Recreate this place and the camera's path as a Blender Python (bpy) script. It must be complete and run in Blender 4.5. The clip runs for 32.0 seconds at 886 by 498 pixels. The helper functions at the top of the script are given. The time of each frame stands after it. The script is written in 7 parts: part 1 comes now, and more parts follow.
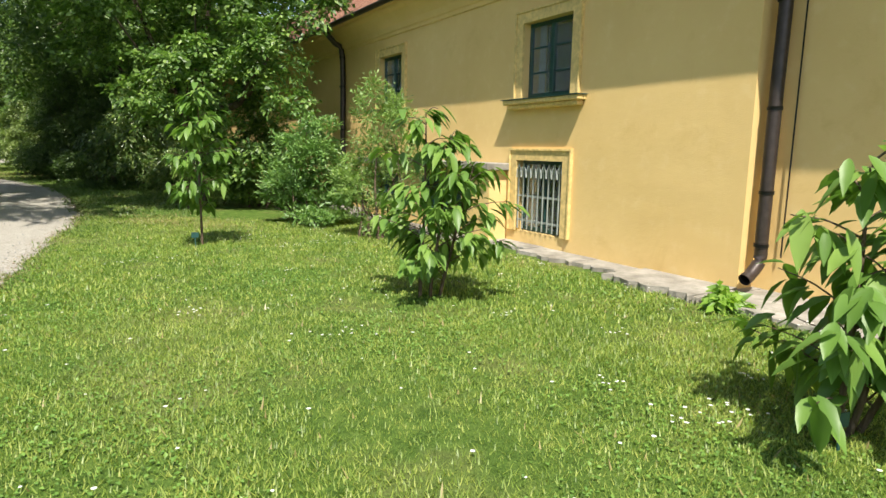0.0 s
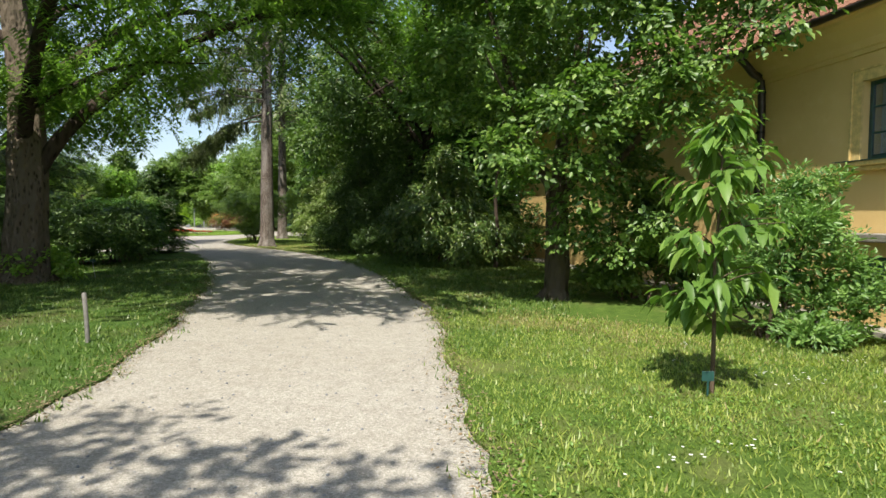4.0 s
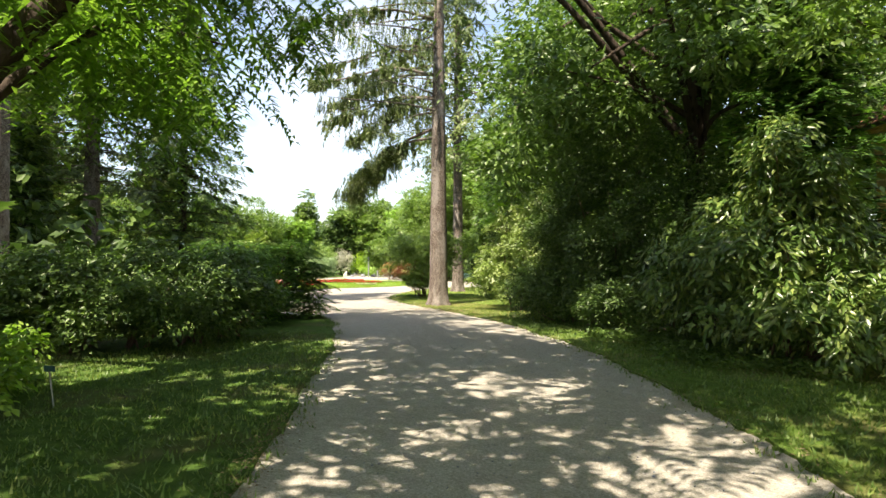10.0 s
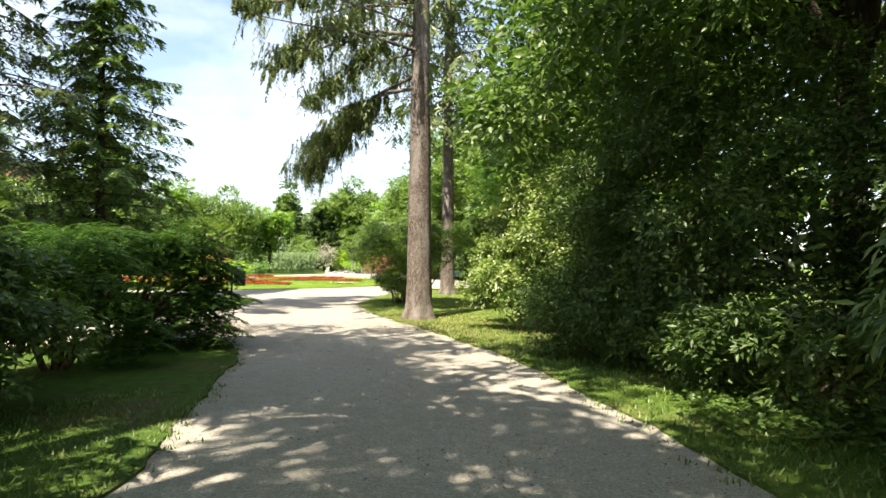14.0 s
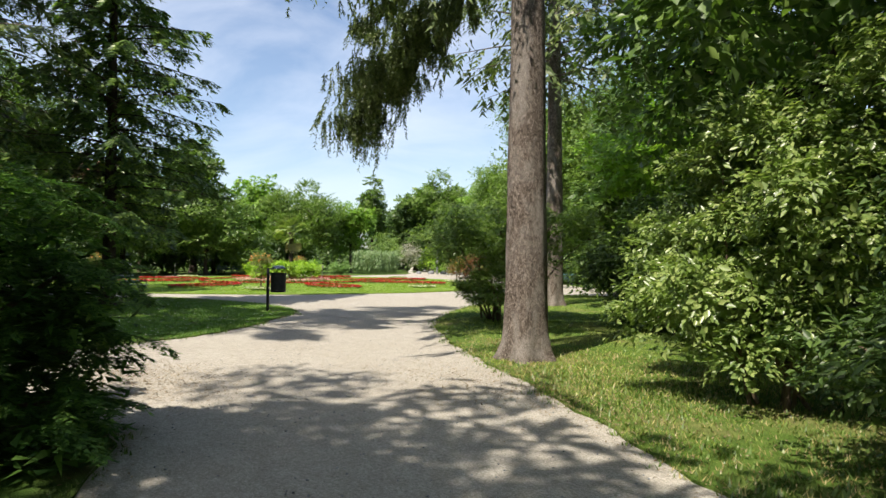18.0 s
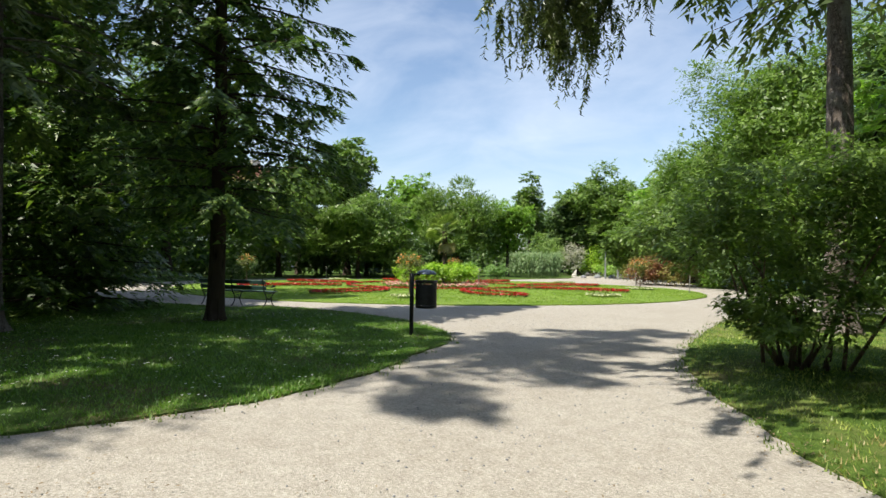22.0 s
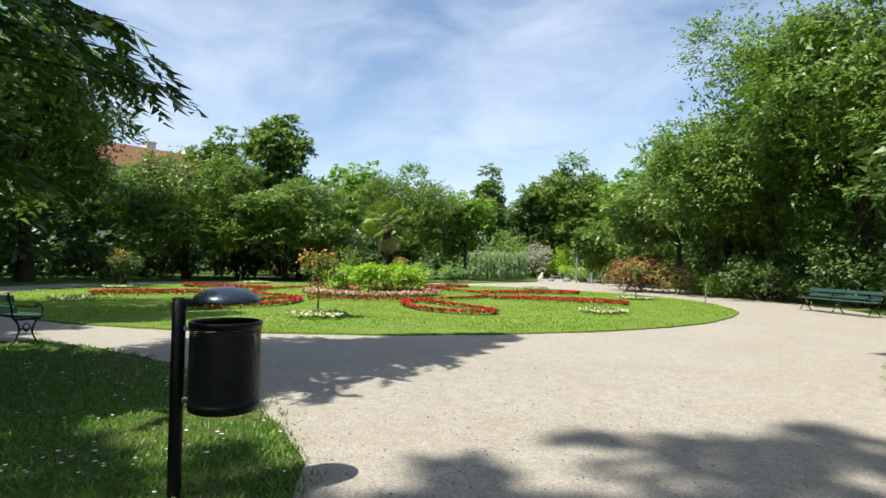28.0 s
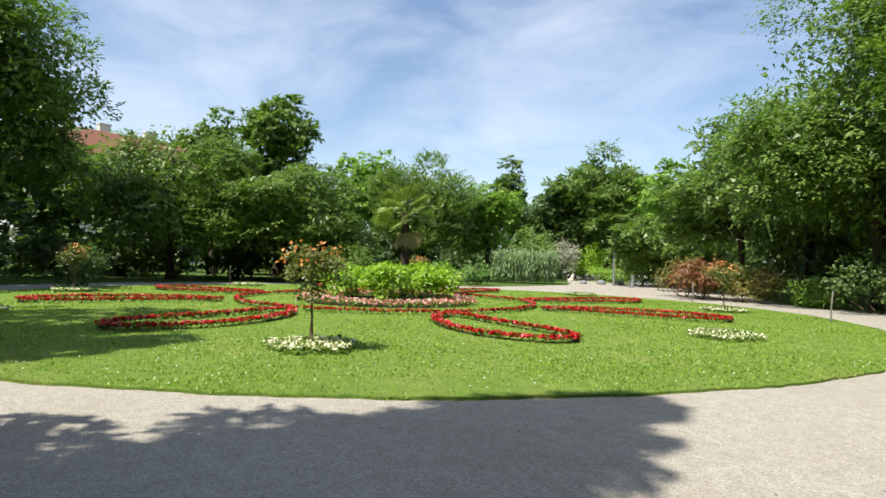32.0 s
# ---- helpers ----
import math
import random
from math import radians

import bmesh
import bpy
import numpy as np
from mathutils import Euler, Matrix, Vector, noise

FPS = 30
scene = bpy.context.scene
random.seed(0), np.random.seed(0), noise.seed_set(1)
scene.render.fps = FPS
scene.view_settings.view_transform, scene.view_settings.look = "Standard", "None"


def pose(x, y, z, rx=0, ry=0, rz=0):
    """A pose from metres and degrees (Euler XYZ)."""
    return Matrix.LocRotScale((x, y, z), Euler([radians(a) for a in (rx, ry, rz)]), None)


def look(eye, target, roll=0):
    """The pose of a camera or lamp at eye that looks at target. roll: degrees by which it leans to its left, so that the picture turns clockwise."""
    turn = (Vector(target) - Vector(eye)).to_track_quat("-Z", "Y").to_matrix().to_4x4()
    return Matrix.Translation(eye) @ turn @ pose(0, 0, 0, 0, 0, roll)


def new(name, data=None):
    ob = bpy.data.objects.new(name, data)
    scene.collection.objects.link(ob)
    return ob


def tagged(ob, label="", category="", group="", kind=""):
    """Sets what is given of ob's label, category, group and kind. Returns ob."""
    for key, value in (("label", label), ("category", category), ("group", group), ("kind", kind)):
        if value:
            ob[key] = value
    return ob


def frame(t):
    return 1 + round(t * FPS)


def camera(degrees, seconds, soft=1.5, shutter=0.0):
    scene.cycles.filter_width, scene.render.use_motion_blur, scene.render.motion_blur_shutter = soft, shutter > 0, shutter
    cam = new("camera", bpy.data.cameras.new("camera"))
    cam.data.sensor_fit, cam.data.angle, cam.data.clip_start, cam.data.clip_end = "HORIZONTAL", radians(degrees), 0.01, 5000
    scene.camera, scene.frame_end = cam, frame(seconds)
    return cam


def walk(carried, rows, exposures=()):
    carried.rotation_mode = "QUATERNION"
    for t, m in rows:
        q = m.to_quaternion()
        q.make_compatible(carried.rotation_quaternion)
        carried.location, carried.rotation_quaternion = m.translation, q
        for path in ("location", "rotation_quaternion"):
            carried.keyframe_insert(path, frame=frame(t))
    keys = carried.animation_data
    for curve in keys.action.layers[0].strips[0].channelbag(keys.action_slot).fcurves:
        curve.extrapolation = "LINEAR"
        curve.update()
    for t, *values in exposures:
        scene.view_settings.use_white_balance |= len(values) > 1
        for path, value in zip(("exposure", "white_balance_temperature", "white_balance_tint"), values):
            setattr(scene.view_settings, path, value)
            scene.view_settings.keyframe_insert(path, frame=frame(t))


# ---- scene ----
cam = camera(71.91, 32.0)
# seconds, x, y, z, yaw, pitch, roll
ROWS = [
    (0.0, 0.000, 0.000, 1.493, 0.25, -9.18, 0.98),
    (0.5, -0.361, 0.385, 1.523, 0.37, -9.22, 0.89),
    (1.0, -0.793, 0.819, 1.567, 2.58, -9.32, 0.93),
    (1.5, -1.284, 1.231, 1.539, 7.60, -9.14, 0.79),
    (2.0, -1.846, 1.716, 1.523, 11.41, -8.98, 0.78),
    (2.5, -2.385, 2.160, 1.512, 15.50, -8.40, 0.77),
    (3.0, -2.907, 2.633, 1.480, 17.31, -7.26, 0.67),
    (3.5, -3.477, 3.104, 1.467, 19.08, -4.63, 0.67),
    (4.0, -4.009, 3.618, 1.427, 20.69, -2.71, 0.64),
    (4.5, -4.545, 4.202, 1.448, 21.93, -2.15, 0.59),
    (6.5, -6.325, 6.715, 1.540, 24.47, 0.22, 0.31),
    (7.0, -6.809, 7.363, 1.578, 25.87, 1.03, 0.29),
    (7.5, -7.305, 8.055, 1.534, 28.50, 1.54, 0.28),
    (8.0, -7.806, 8.668, 1.511, 32.10, 1.77, 0.15),
    (8.5, -8.248, 9.279, 1.471, 34.75, 1.81, 0.11),
    (9.0, -8.648, 9.865, 1.445, 36.50, 1.78, 0.09),
    (9.5, -9.043, 10.504, 1.438, 36.77, 1.73, 0.01),
    (10.0, -9.462, 11.143, 1.450, 36.70, 1.61, 0.05),
    (10.5, -9.843, 11.778, 1.434, 36.67, 1.52, -0.01),
    (11.0, -10.218, 12.381, 1.442, 36.65, 1.49, -0.03),
    (11.5, -10.597, 13.021, 1.441, 36.50, 1.39, 0.01),
    (12.0, -11.129, 13.660, 1.471, 36.14, 1.38, 0.11),
    (12.5, -11.591, 14.251, 1.470, 35.93, 1.36, 0.20),
    (13.0, -12.076, 14.893, 1.483, 35.74, 1.31, 0.27),
    (13.5, -12.481, 15.533, 1.503, 35.78, 1.30, 0.30),
    (14.0, -12.906, 16.198, 1.543, 35.97, 1.18, 0.43),
    (14.5, -13.302, 16.831, 1.550, 36.87, 1.03, 0.49),
    (16.5, -15.568, 19.543, 1.530, 40.06, 1.02, 0.77),
    (17.0, -16.152, 20.173, 1.517, 41.39, 1.06, 0.68),
    (17.5, -16.721, 20.743, 1.528, 42.54, 1.08, 0.77),
    (18.0, -17.261, 21.267, 1.524, 44.25, 1.11, 0.68),
    (18.5, -17.866, 21.794, 1.512, 49.65, 1.09, 0.84),
    (19.0, -18.442, 22.282, 1.523, 52.68, 1.12, 0.91),
    (19.5, -19.063, 22.735, 1.527, 55.46, 1.13, 0.92),
    (20.0, -19.693, 23.185, 1.525, 57.45, 1.09, 0.88),
    (20.5, -20.357, 23.541, 1.547, 57.71, 1.05, 0.86),
    (21.0, -20.991, 23.824, 1.530, 58.24, 1.14, 0.78),
    (21.5, -21.682, 24.148, 1.514, 58.28, 1.15, 0.84),
    (22.0, -22.356, 24.460, 1.506, 58.42, 1.16, 0.76),
    (22.5, -23.019, 24.814, 1.493, 58.27, 1.16, 0.83),
    (23.0, -23.670, 25.165, 1.497, 58.11, 1.15, 0.80),
    (23.5, -24.258, 25.559, 1.471, 57.67, 1.13, 0.76),
    (24.0, -24.835, 25.971, 1.493, 57.25, 1.08, 0.91),
    (24.5, -25.358, 26.404, 1.471, 56.19, 1.07, 0.97),
    (25.0, -25.972, 26.815, 1.473, 55.07, 1.08, 1.09),
    (25.5, -26.530, 27.255, 1.452, 54.80, 1.13, 1.12),
    (27.5, -28.551, 29.067, 1.529, 54.42, 1.20, 1.17),
    (28.0, -29.110, 29.498, 1.515, 54.35, 1.25, 1.17),
    (28.5, -29.671, 29.884, 1.530, 54.33, 1.26, 1.19),
    (29.0, -30.231, 30.323, 1.494, 54.29, 1.23, 1.27),
    (29.5, -30.841, 30.754, 1.498, 54.30, 1.19, 1.34),
    (30.0, -31.486, 31.142, 1.519, 54.36, 1.18, 1.37),
    (30.5, -32.160, 31.452, 1.516, 54.74, 1.25, 1.39),
    (31.0, -32.854, 31.712, 1.476, 55.08, 1.22, 1.41),
    (31.5, -33.608, 31.917, 1.491, 55.12, 1.20, 1.52),
    (32.0, -34.338, 32.094, 1.525, 55.12, 1.14, 1.61),
]
walk(cam, [(t, pose(x, y, z, 90 + pitch, 0, yaw) @ pose(0, 0, 0, 0, 0, roll)) for t, x, y, z, yaw, pitch, roll in ROWS],
     [(0, 0.93, 6500, 10), (2, 0.92, 6450, 10), (4, 0.82, 6500, 10), (7, 0.88, 6500, 10), (8.5, 1.43, 7000, 11), (10.5, 1.66, 7300, 13), (13.5, 1.68, 7150, 13), (16.5, 1.04, 6900, 12.5), (19, 0.88, 6600, 12), (21.5, 0.8, 6500, 10.5), (23, 0.8, 6500, 10), (25, 0.82, 6500, 10), (32, 0.8, 6500, 10)])

from mathutils.geometry import delaunay_2d_cdt

# ---- light ----
SUN_AZ, SUN_EL = -84.0, 58.0          # degrees, anticlockwise from +x; height over the horizon
world = bpy.data.worlds.new("sky")
scene.world = world
world.use_nodes = True
wn, wl = world.node_tree.nodes, world.node_tree.links
wn.clear()
w_out, w_bg = wn.new("ShaderNodeOutputWorld"), wn.new("ShaderNodeBackground")
w_sky = wn.new("ShaderNodeTexSky")
w_sky.sky_type, w_sky.sun_disc = "NISHITA", False
w_sky.sun_elevation, w_sky.sun_rotation = radians(SUN_EL), radians(90 - SUN_AZ)
w_sky.air_density, w_sky.dust_density, w_sky.ozone_density = 1.0, 1.2, 1.0
w_co, w_map = wn.new("ShaderNodeTexCoord"), wn.new("ShaderNodeMapping")
w_map.inputs["Scale"].default_value = (1.0, 2.6, 5.0)
w_map.inputs["Rotation"].default_value = (0.25, 0.1, 0.6)
w_noise, w_ramp, w_mix = wn.new("ShaderNodeTexNoise"), wn.new("ShaderNodeValToRGB"), wn.new("ShaderNodeMix")
w_noise.inputs["Scale"].default_value, w_noise.inputs["Detail"].default_value = 2.1, 8
w_noise.inputs["Roughness"].default_value, w_noise.inputs["Distortion"].default_value = 0.55, 0.5
w_ramp.color_ramp.elements[0].position, w_ramp.color_ramp.elements[0].color = 0.36, (0, 0, 0, 1)
w_ramp.color_ramp.elements[1].position, w_ramp.color_ramp.elements[1].color = 0.78, (0.45, 0.45, 0.45, 1)
w_mix.data_type = "RGBA"
w_mix.inputs[7].default_value = (6.2, 6.6, 7.2, 1)      # thin high cloud
wl.new(w_co.outputs["Generated"], w_map.inputs[0])
wl.new(w_map.outputs[0], w_noise.inputs["Vector"])
wl.new(w_noise.outputs[0], w_ramp.inputs[0])
wl.new(w_ramp.outputs[0], w_mix.inputs[0])
wl.new(w_sky.outputs[0], w_mix.inputs[6])
wl.new(w_mix.outputs[2], w_bg.inputs[0])
w_bg.inputs[1].default_value = 0.106
wl.new(w_bg.outputs[0], w_out.inputs[0])

sun = new("sun", bpy.data.lights.new("sun", "SUN"))
sun.data.energy, sun.data.angle, sun.data.color = 4.6, radians(0.53), (1.0, 0.935, 0.82)
ca, sa, ce, se = math.cos(radians(SUN_AZ)), math.sin(radians(SUN_AZ)), math.cos(radians(SUN_EL)), math.sin(radians(SUN_EL))
sun.matrix_world = look((40 * ca * ce, 40 * sa * ce, 40 * se), (0, 0, 0))

# ---- materials ----


class Nodes:
    """A small node writer: one material, its Principled shader and its output."""

    def __init__(self, name):
        self.mat = bpy.data.materials.new(name)
        self.mat.use_nodes = True
        self.n, self.l = self.mat.node_tree.nodes, self.mat.node_tree.links
        self.bsdf, self.out = self.n["Principled BSDF"], self.n["Material Output"]
        self.co = self.n.new("ShaderNodeTexCoord").outputs["Object"]

    def put(self, socket, value):
        if isinstance(value, bpy.types.NodeSocket):
            self.l.new(value, socket)
        else:
            socket.default_value = value

    def noise(self, scale, detail=4, rough=0.55, distort=0.0, stretch=None):
        node = self.n.new("ShaderNodeTexNoise")
        vec = self.co
        if stretch:
            m = self.n.new("ShaderNodeMapping")
            m.inputs["Scale"].default_value = stretch
            self.l.new(vec, m.inputs[0])
            vec = m.outputs[0]
        self.l.new(vec, node.inputs["Vector"])
        for key, v in (("Scale", scale), ("Detail", detail), ("Roughness", rough), ("Distortion", distort)):
            node.inputs[key].default_value = v
        return node.outputs[0]

    def cells(self, scale, feature="F1", out="Distance", stretch=None):
        node = self.n.new("ShaderNodeTexVoronoi")
        node.feature = feature
        vec = self.co
        if stretch:
            m = self.n.new("ShaderNodeMapping")
            m.inputs["Scale"].default_value = stretch
            self.l.new(vec, m.inputs[0])
            vec = m.outputs[0]
        self.l.new(vec, node.inputs["Vector"])
        node.inputs["Scale"].default_value = scale
        return node.outputs[out]

    def ramp(self, fac, *stops):
        node = self.n.new("ShaderNodeValToRGB")
        els = node.color_ramp.elements
        while len(els) < len(stops):
            els.new(0.5)
        for el, (p, c) in zip(els, stops):
            el.position, el.color = p, (c, c, c, 1) if isinstance(c, (int, float)) else (*c, 1)
        self.l.new(fac, node.inputs[0])
        return node.outputs[0]

    def mix(self, fac, a, b, kind="MIX"):
        node = self.n.new("ShaderNodeMix")
        node.data_type, node.blend_type = "RGBA", kind
        self.put(node.inputs[0], fac)
        self.put(node.inputs[6], a if isinstance(a, bpy.types.NodeSocket) else (*a, 1))
        self.put(node.inputs[7], b if isinstance(b, bpy.types.NodeSocket) else (*b, 1))
        return node.outputs[2]

    def sums(self, a, b, op="ADD"):
        node = self.n.new("ShaderNodeMath")
        node.operation = op
        self.put(node.inputs[0], a)
        self.put(node.inputs[1], b)
        return node.outputs[0]

    def bump(self, height, strength=0.3, dist=0.02):
        node = self.n.new("ShaderNodeBump")
        node.inputs["Strength"].default_value, node.inputs["Distance"].default_value = strength, dist
        self.l.new(height, node.inputs["Height"])
        self.l.new(node.outputs[0], self.bsdf.inputs["Normal"])
        return self

    def set(self, **kw):
        names = dict(color="Base Color", rough="Roughness", metal="Metallic", spec="Specular IOR Level", transmission="Transmission Weight")
        for k, v in kw.items():
            if k == "color" and isinstance(v, tuple):
                v = (*v, 1)
            self.put(self.bsdf.inputs[names[k]], v)
        return self


def leaf_material(name, dark, mid, light, glow=0.35, rough=0.42, spec=0.5):
    """Leaves: each its own shade, patches of shade over the crown, and light let through."""
    k = Nodes(name)
    isle = k.n.new("ShaderNodeNewGeometry").outputs["Random Per Island"]
    patch = k.noise(1.5, 4, 0.6)
    both = k.sums(k.sums(isle, 0.42, "MULTIPLY"), k.sums(patch, 0.62, "MULTIPLY"))
    dark, mid, light = (tuple(min(0.9, v * g) for v, g in zip(c, (1.55, 1.34, 1.45))) if c[1] > c[0] and c[0] < 0.4 else c for c in (dark, mid, light))
    col = k.ramp(both, (0.2, dark), (0.52, mid), (0.88, light))
    k.set(color=col, rough=rough, spec=spec)
    tr = k.n.new("ShaderNodeBsdfTranslucent")
    warm = k.mix(1.0, col, (1.1, 1.3, 0.62), "MULTIPLY")
    k.l.new(warm, tr.inputs[0])
    mx = k.n.new("ShaderNodeMixShader")
    mx.inputs[0].default_value = glow
    k.l.new(k.bsdf.outputs[0], mx.inputs[1])
    k.l.new(tr.outputs[0], mx.inputs[2])
    k.l.new(mx.outputs[0], k.out.inputs[0])
    return k.mat


def bark_material(name, dark, light, scale=1.0, patch=None, long=0.18):
    k = Nodes(name)
    ridges = k.noise(9 * scale, 6, 0.65, 0.6, (1, 1, long))
    plates = k.cells(7 * scale, "F1", "Distance", (1, 1, long * 1.6))
    grain = k.noise(60 * scale, 3)
    h = k.sums(k.sums(ridges, plates), k.sums(grain, 0.25, "MULTIPLY"))
    col = k.ramp(h, (0.62, dark), (1.12, light))
    if patch:
        col = k.mix(k.ramp(k.noise(2.2, 5, 0.6), (0.52, 0), (0.62, 0.75)), col, patch)
    return k.set(color=col, rough=0.9, spec=0.15).bump(h, 1.0, 0.06 / max(1, scale * 0.6)).mat


def flaky_bark():
    """Grey-brown spruce bark: small irregular flakes, lighter worn patches."""
    k = Nodes("spruce_bark")
    flake = k.noise(26, 7, 0.75, 1.2, (1, 1, 0.5))
    fine = k.noise(95, 4, 0.7)
    broad = k.noise(2.4, 5, 0.65, 0.4, (1, 1, 0.5))
    h = k.sums(k.sums(flake, 0.75, "MULTIPLY"), k.sums(fine, 0.3, "MULTIPLY"))
    col = k.ramp(h, (0.4, (0.026, 0.02, 0.017)), (0.52, (0.108, 0.086, 0.071)), (0.63, (0.29, 0.248, 0.215)))
    col = k.mix(k.ramp(broad, (0.47, 0.0), (0.6, 0.55)), col, k.ramp(fine, (0.35, (0.13, 0.115, 0.102)), (0.62, (0.4, 0.37, 0.34))))
    return k.set(color=col, rough=0.92, spec=0.12).bump(h, 1.0, 0.035).mat


def paint_material(name, col, rough=0.4, metal=0.0, worn=None, spec=0.5):
    k = Nodes(name)
    n = k.noise(14, 5)
    c = k.mix(k.ramp(n, (0.35, 0.0), (0.75, 1.0)), tuple(v * 0.75 for v in col), tuple(min(1, v * 1.15) for v in col))
    if worn:
        c = k.mix(k.ramp(k.noise(35, 6, 0.7), (0.6, 0.0), (0.7, 1.0)), c, worn)
    r = k.ramp(k.noise(30, 3), (0.3, rough * 0.8), (0.7, min(1, rough * 1.25)))
    return k.set(color=c, rough=r, metal=metal, spec=spec).bump(k.noise(90, 3), 0.08, 0.004).mat


def gravel_material():
    k = Nodes("gravel")
    fine, mid, big = k.noise(130, 3, 0.7), k.noise(30, 5, 0.75), k.noise(0.55, 5, 0.6)
    stones = k.cells(86, "F1", "Color")
    tone = k.sums(k.sums(fine, 0.4, "MULTIPLY"), k.sums(mid, 0.6, "MULTIPLY"))
    col = k.ramp(tone, (0.38, (0.165, 0.150, 0.127)), (0.5, (0.363, 0.346, 0.311)), (0.62, (0.52, 0.505, 0.465)))
    grey = k.n.new("ShaderNodeRGBToBW")
    k.l.new(stones, grey.inputs[0])
    col = k.mix(0.42, col, k.ramp(grey.outputs[0], (0.12, (0.100, 0.093, 0.081)), (0.45, (0.348, 0.334, 0.303)), (0.85, (0.556, 0.543, 0.504))))
    col = k.mix(k.ramp(big, (0.42, 0.0), (0.66, 0.5)), col, (0.27, 0.243, 0.203))
    col = k.mix(k.ramp(k.noise(2.6, 6, 0.7), (0.54, 0.0), (0.7, 0.4)), col, (0.224, 0.197, 0.162))
    col = k.mix(k.ramp(k.noise(11, 6, 0.75), (0.42, 0.0), (0.62, 0.4)), col, (0.493, 0.476, 0.433))
    col = k.mix(k.ramp(k.noise(21, 5, 0.8), (0.6, 0.0), (0.66, 0.7)), col, (0.124, 0.106, 0.085))
    col = k.mix(k.ramp(k.noise(64, 4, 0.85), (0.565, 0.0), (0.62, 0.75)), col, (0.104, 0.097, 0.085))
    col = k.mix(k.ramp(k.noise(52, 4, 0.85, 0.3), (0.585, 0.0), (0.64, 0.8)), col, (0.64, 0.618, 0.600))
    col = k.mix(1.0, col, (0.865, 0.85, 0.805), "MULTIPLY")
    col = k.mix(k.ramp(k.noise(5, 8, 0.82), (0.44, 0.0), (0.58, 0.42)), col, (0.2, 0.178, 0.146))
    col = k.mix(k.ramp(k.noise(36, 6, 0.85), (0.5, 0.0), (0.6, 0.5)), col, (0.55, 0.53, 0.48))
    h = k.sums(k.cells(86), k.sums(mid, 0.9, "MULTIPLY"))
    return k.set(color=col, rough=0.95, spec=0.15).bump(h, 0.42, 0.014).mat


def turf_material(name, dark, mid, light, dry, dryness=0.5):
    k = Nodes(name)
    a, b, c = k.noise(70, 4, 0.7), k.noise(6, 5, 0.65), k.noise(0.7, 4, 0.6)
    tone = k.sums(k.sums(a, 0.55, "MULTIPLY"), k.sums(b, 0.45, "MULTIPLY"))
    col = k.ramp(tone, (0.33, dark), (0.5, mid), (0.68, light))
    col = k.mix(k.sums(k.ramp(c, (0.5, 0.0), (0.7, 1.0)), dryness, "MULTIPLY"), col, dry)
    return k.set(color=col, rough=0.9, spec=0.1).bump(a, 0.9, 0.03).mat


def plaster_material():
    k = Nodes("ochre_plaster")
    big, mid, fine = k.noise(0.5, 5, 0.6), k.noise(4, 6, 0.65), k.noise(85, 3)
    col = k.ramp(big, (0.3, (0.66, 0.462, 0.19)), (0.7, (0.745, 0.54, 0.24)))
    col = k.mix(k.ramp(mid, (0.55, 0.0), (0.8, 0.4)), col, (0.78, 0.61, 0.33))
    col = k.mix(k.ramp(k.noise(1.6, 7, 0.75, 0.4), (0.56, 0.0), (0.78, 0.4)), col, (0.52, 0.34, 0.11))
    h = k.sums(k.sums(fine, 0.25, "MULTIPLY"), k.noise(2.4, 5))
    return k.set(color=col, rough=0.92, spec=0.12).bump(h, 0.35, 0.03).mat


def concrete_material():
    k = Nodes("old_concrete")
    a, b = k.noise(3, 6, 0.65), k.noise(50, 4)
    col = k.ramp(a, (0.3, (0.17, 0.155, 0.13)), (0.55, (0.31, 0.29, 0.25)), (0.75, (0.44, 0.41, 0.36)))
    col = k.mix(k.ramp(k.noise(7, 5), (0.58, 0.0), (0.7, 0.5)), col, (0.16, 0.17, 0.11))
    return k.set(color=col, rough=0.95, spec=0.15).bump(k.sums(a, b), 0.6, 0.015).mat


def perforated_steel():
    """Black sheet steel with rows of small round holes, for a drum turned about its own axis."""
    k = Nodes("perforated_black_steel")
    xyz = k.n.new("ShaderNodeSeparateXYZ")
    k.l.new(k.co, xyz.inputs[0])
    turn = k.sums(xyz.outputs[1], xyz.outputs[0], "ARCTAN2")
    u = k.sums(k.sums(turn, 15.5, "MULTIPLY"), 0.0, "FRACT")
    v = k.sums(k.sums(xyz.outputs[2], 70.0, "MULTIPLY"), 0.0, "FRACT")
    du, dv = (k.sums(q, 0.5, "SUBTRACT") for q in (u, v))
    gap = k.sums(k.sums(du, du, "MULTIPLY"), k.sums(dv, dv, "MULTIPLY"))
    hole = k.sums(gap, 0.055, "LESS_THAN")
    n = k.noise(14, 5)
    k.set(color=k.ramp(n, (0.35, (0.012, 0.014, 0.015)), (0.75, (0.03, 0.034, 0.036))), rough=k.ramp(k.noise(40, 4), (0.3, 0.38), (0.7, 0.6)), metal=0.3)
    clear, mx = k.n.new("ShaderNodeBsdfTransparent"), k.n.new("ShaderNodeMixShader")
    k.l.new(hole, mx.inputs[0])
    k.l.new(k.bsdf.outputs[0], mx.inputs[1])
    k.l.new(clear.outputs[0], mx.inputs[2])
    k.l.new(mx.outputs[0], k.out.inputs[0])
    return k.mat


def glass_material():
    k = Nodes("window_glass")
    return k.set(color=(0.75, 0.8, 0.8), rough=0.04, transmission=0.9, spec=0.6).mat


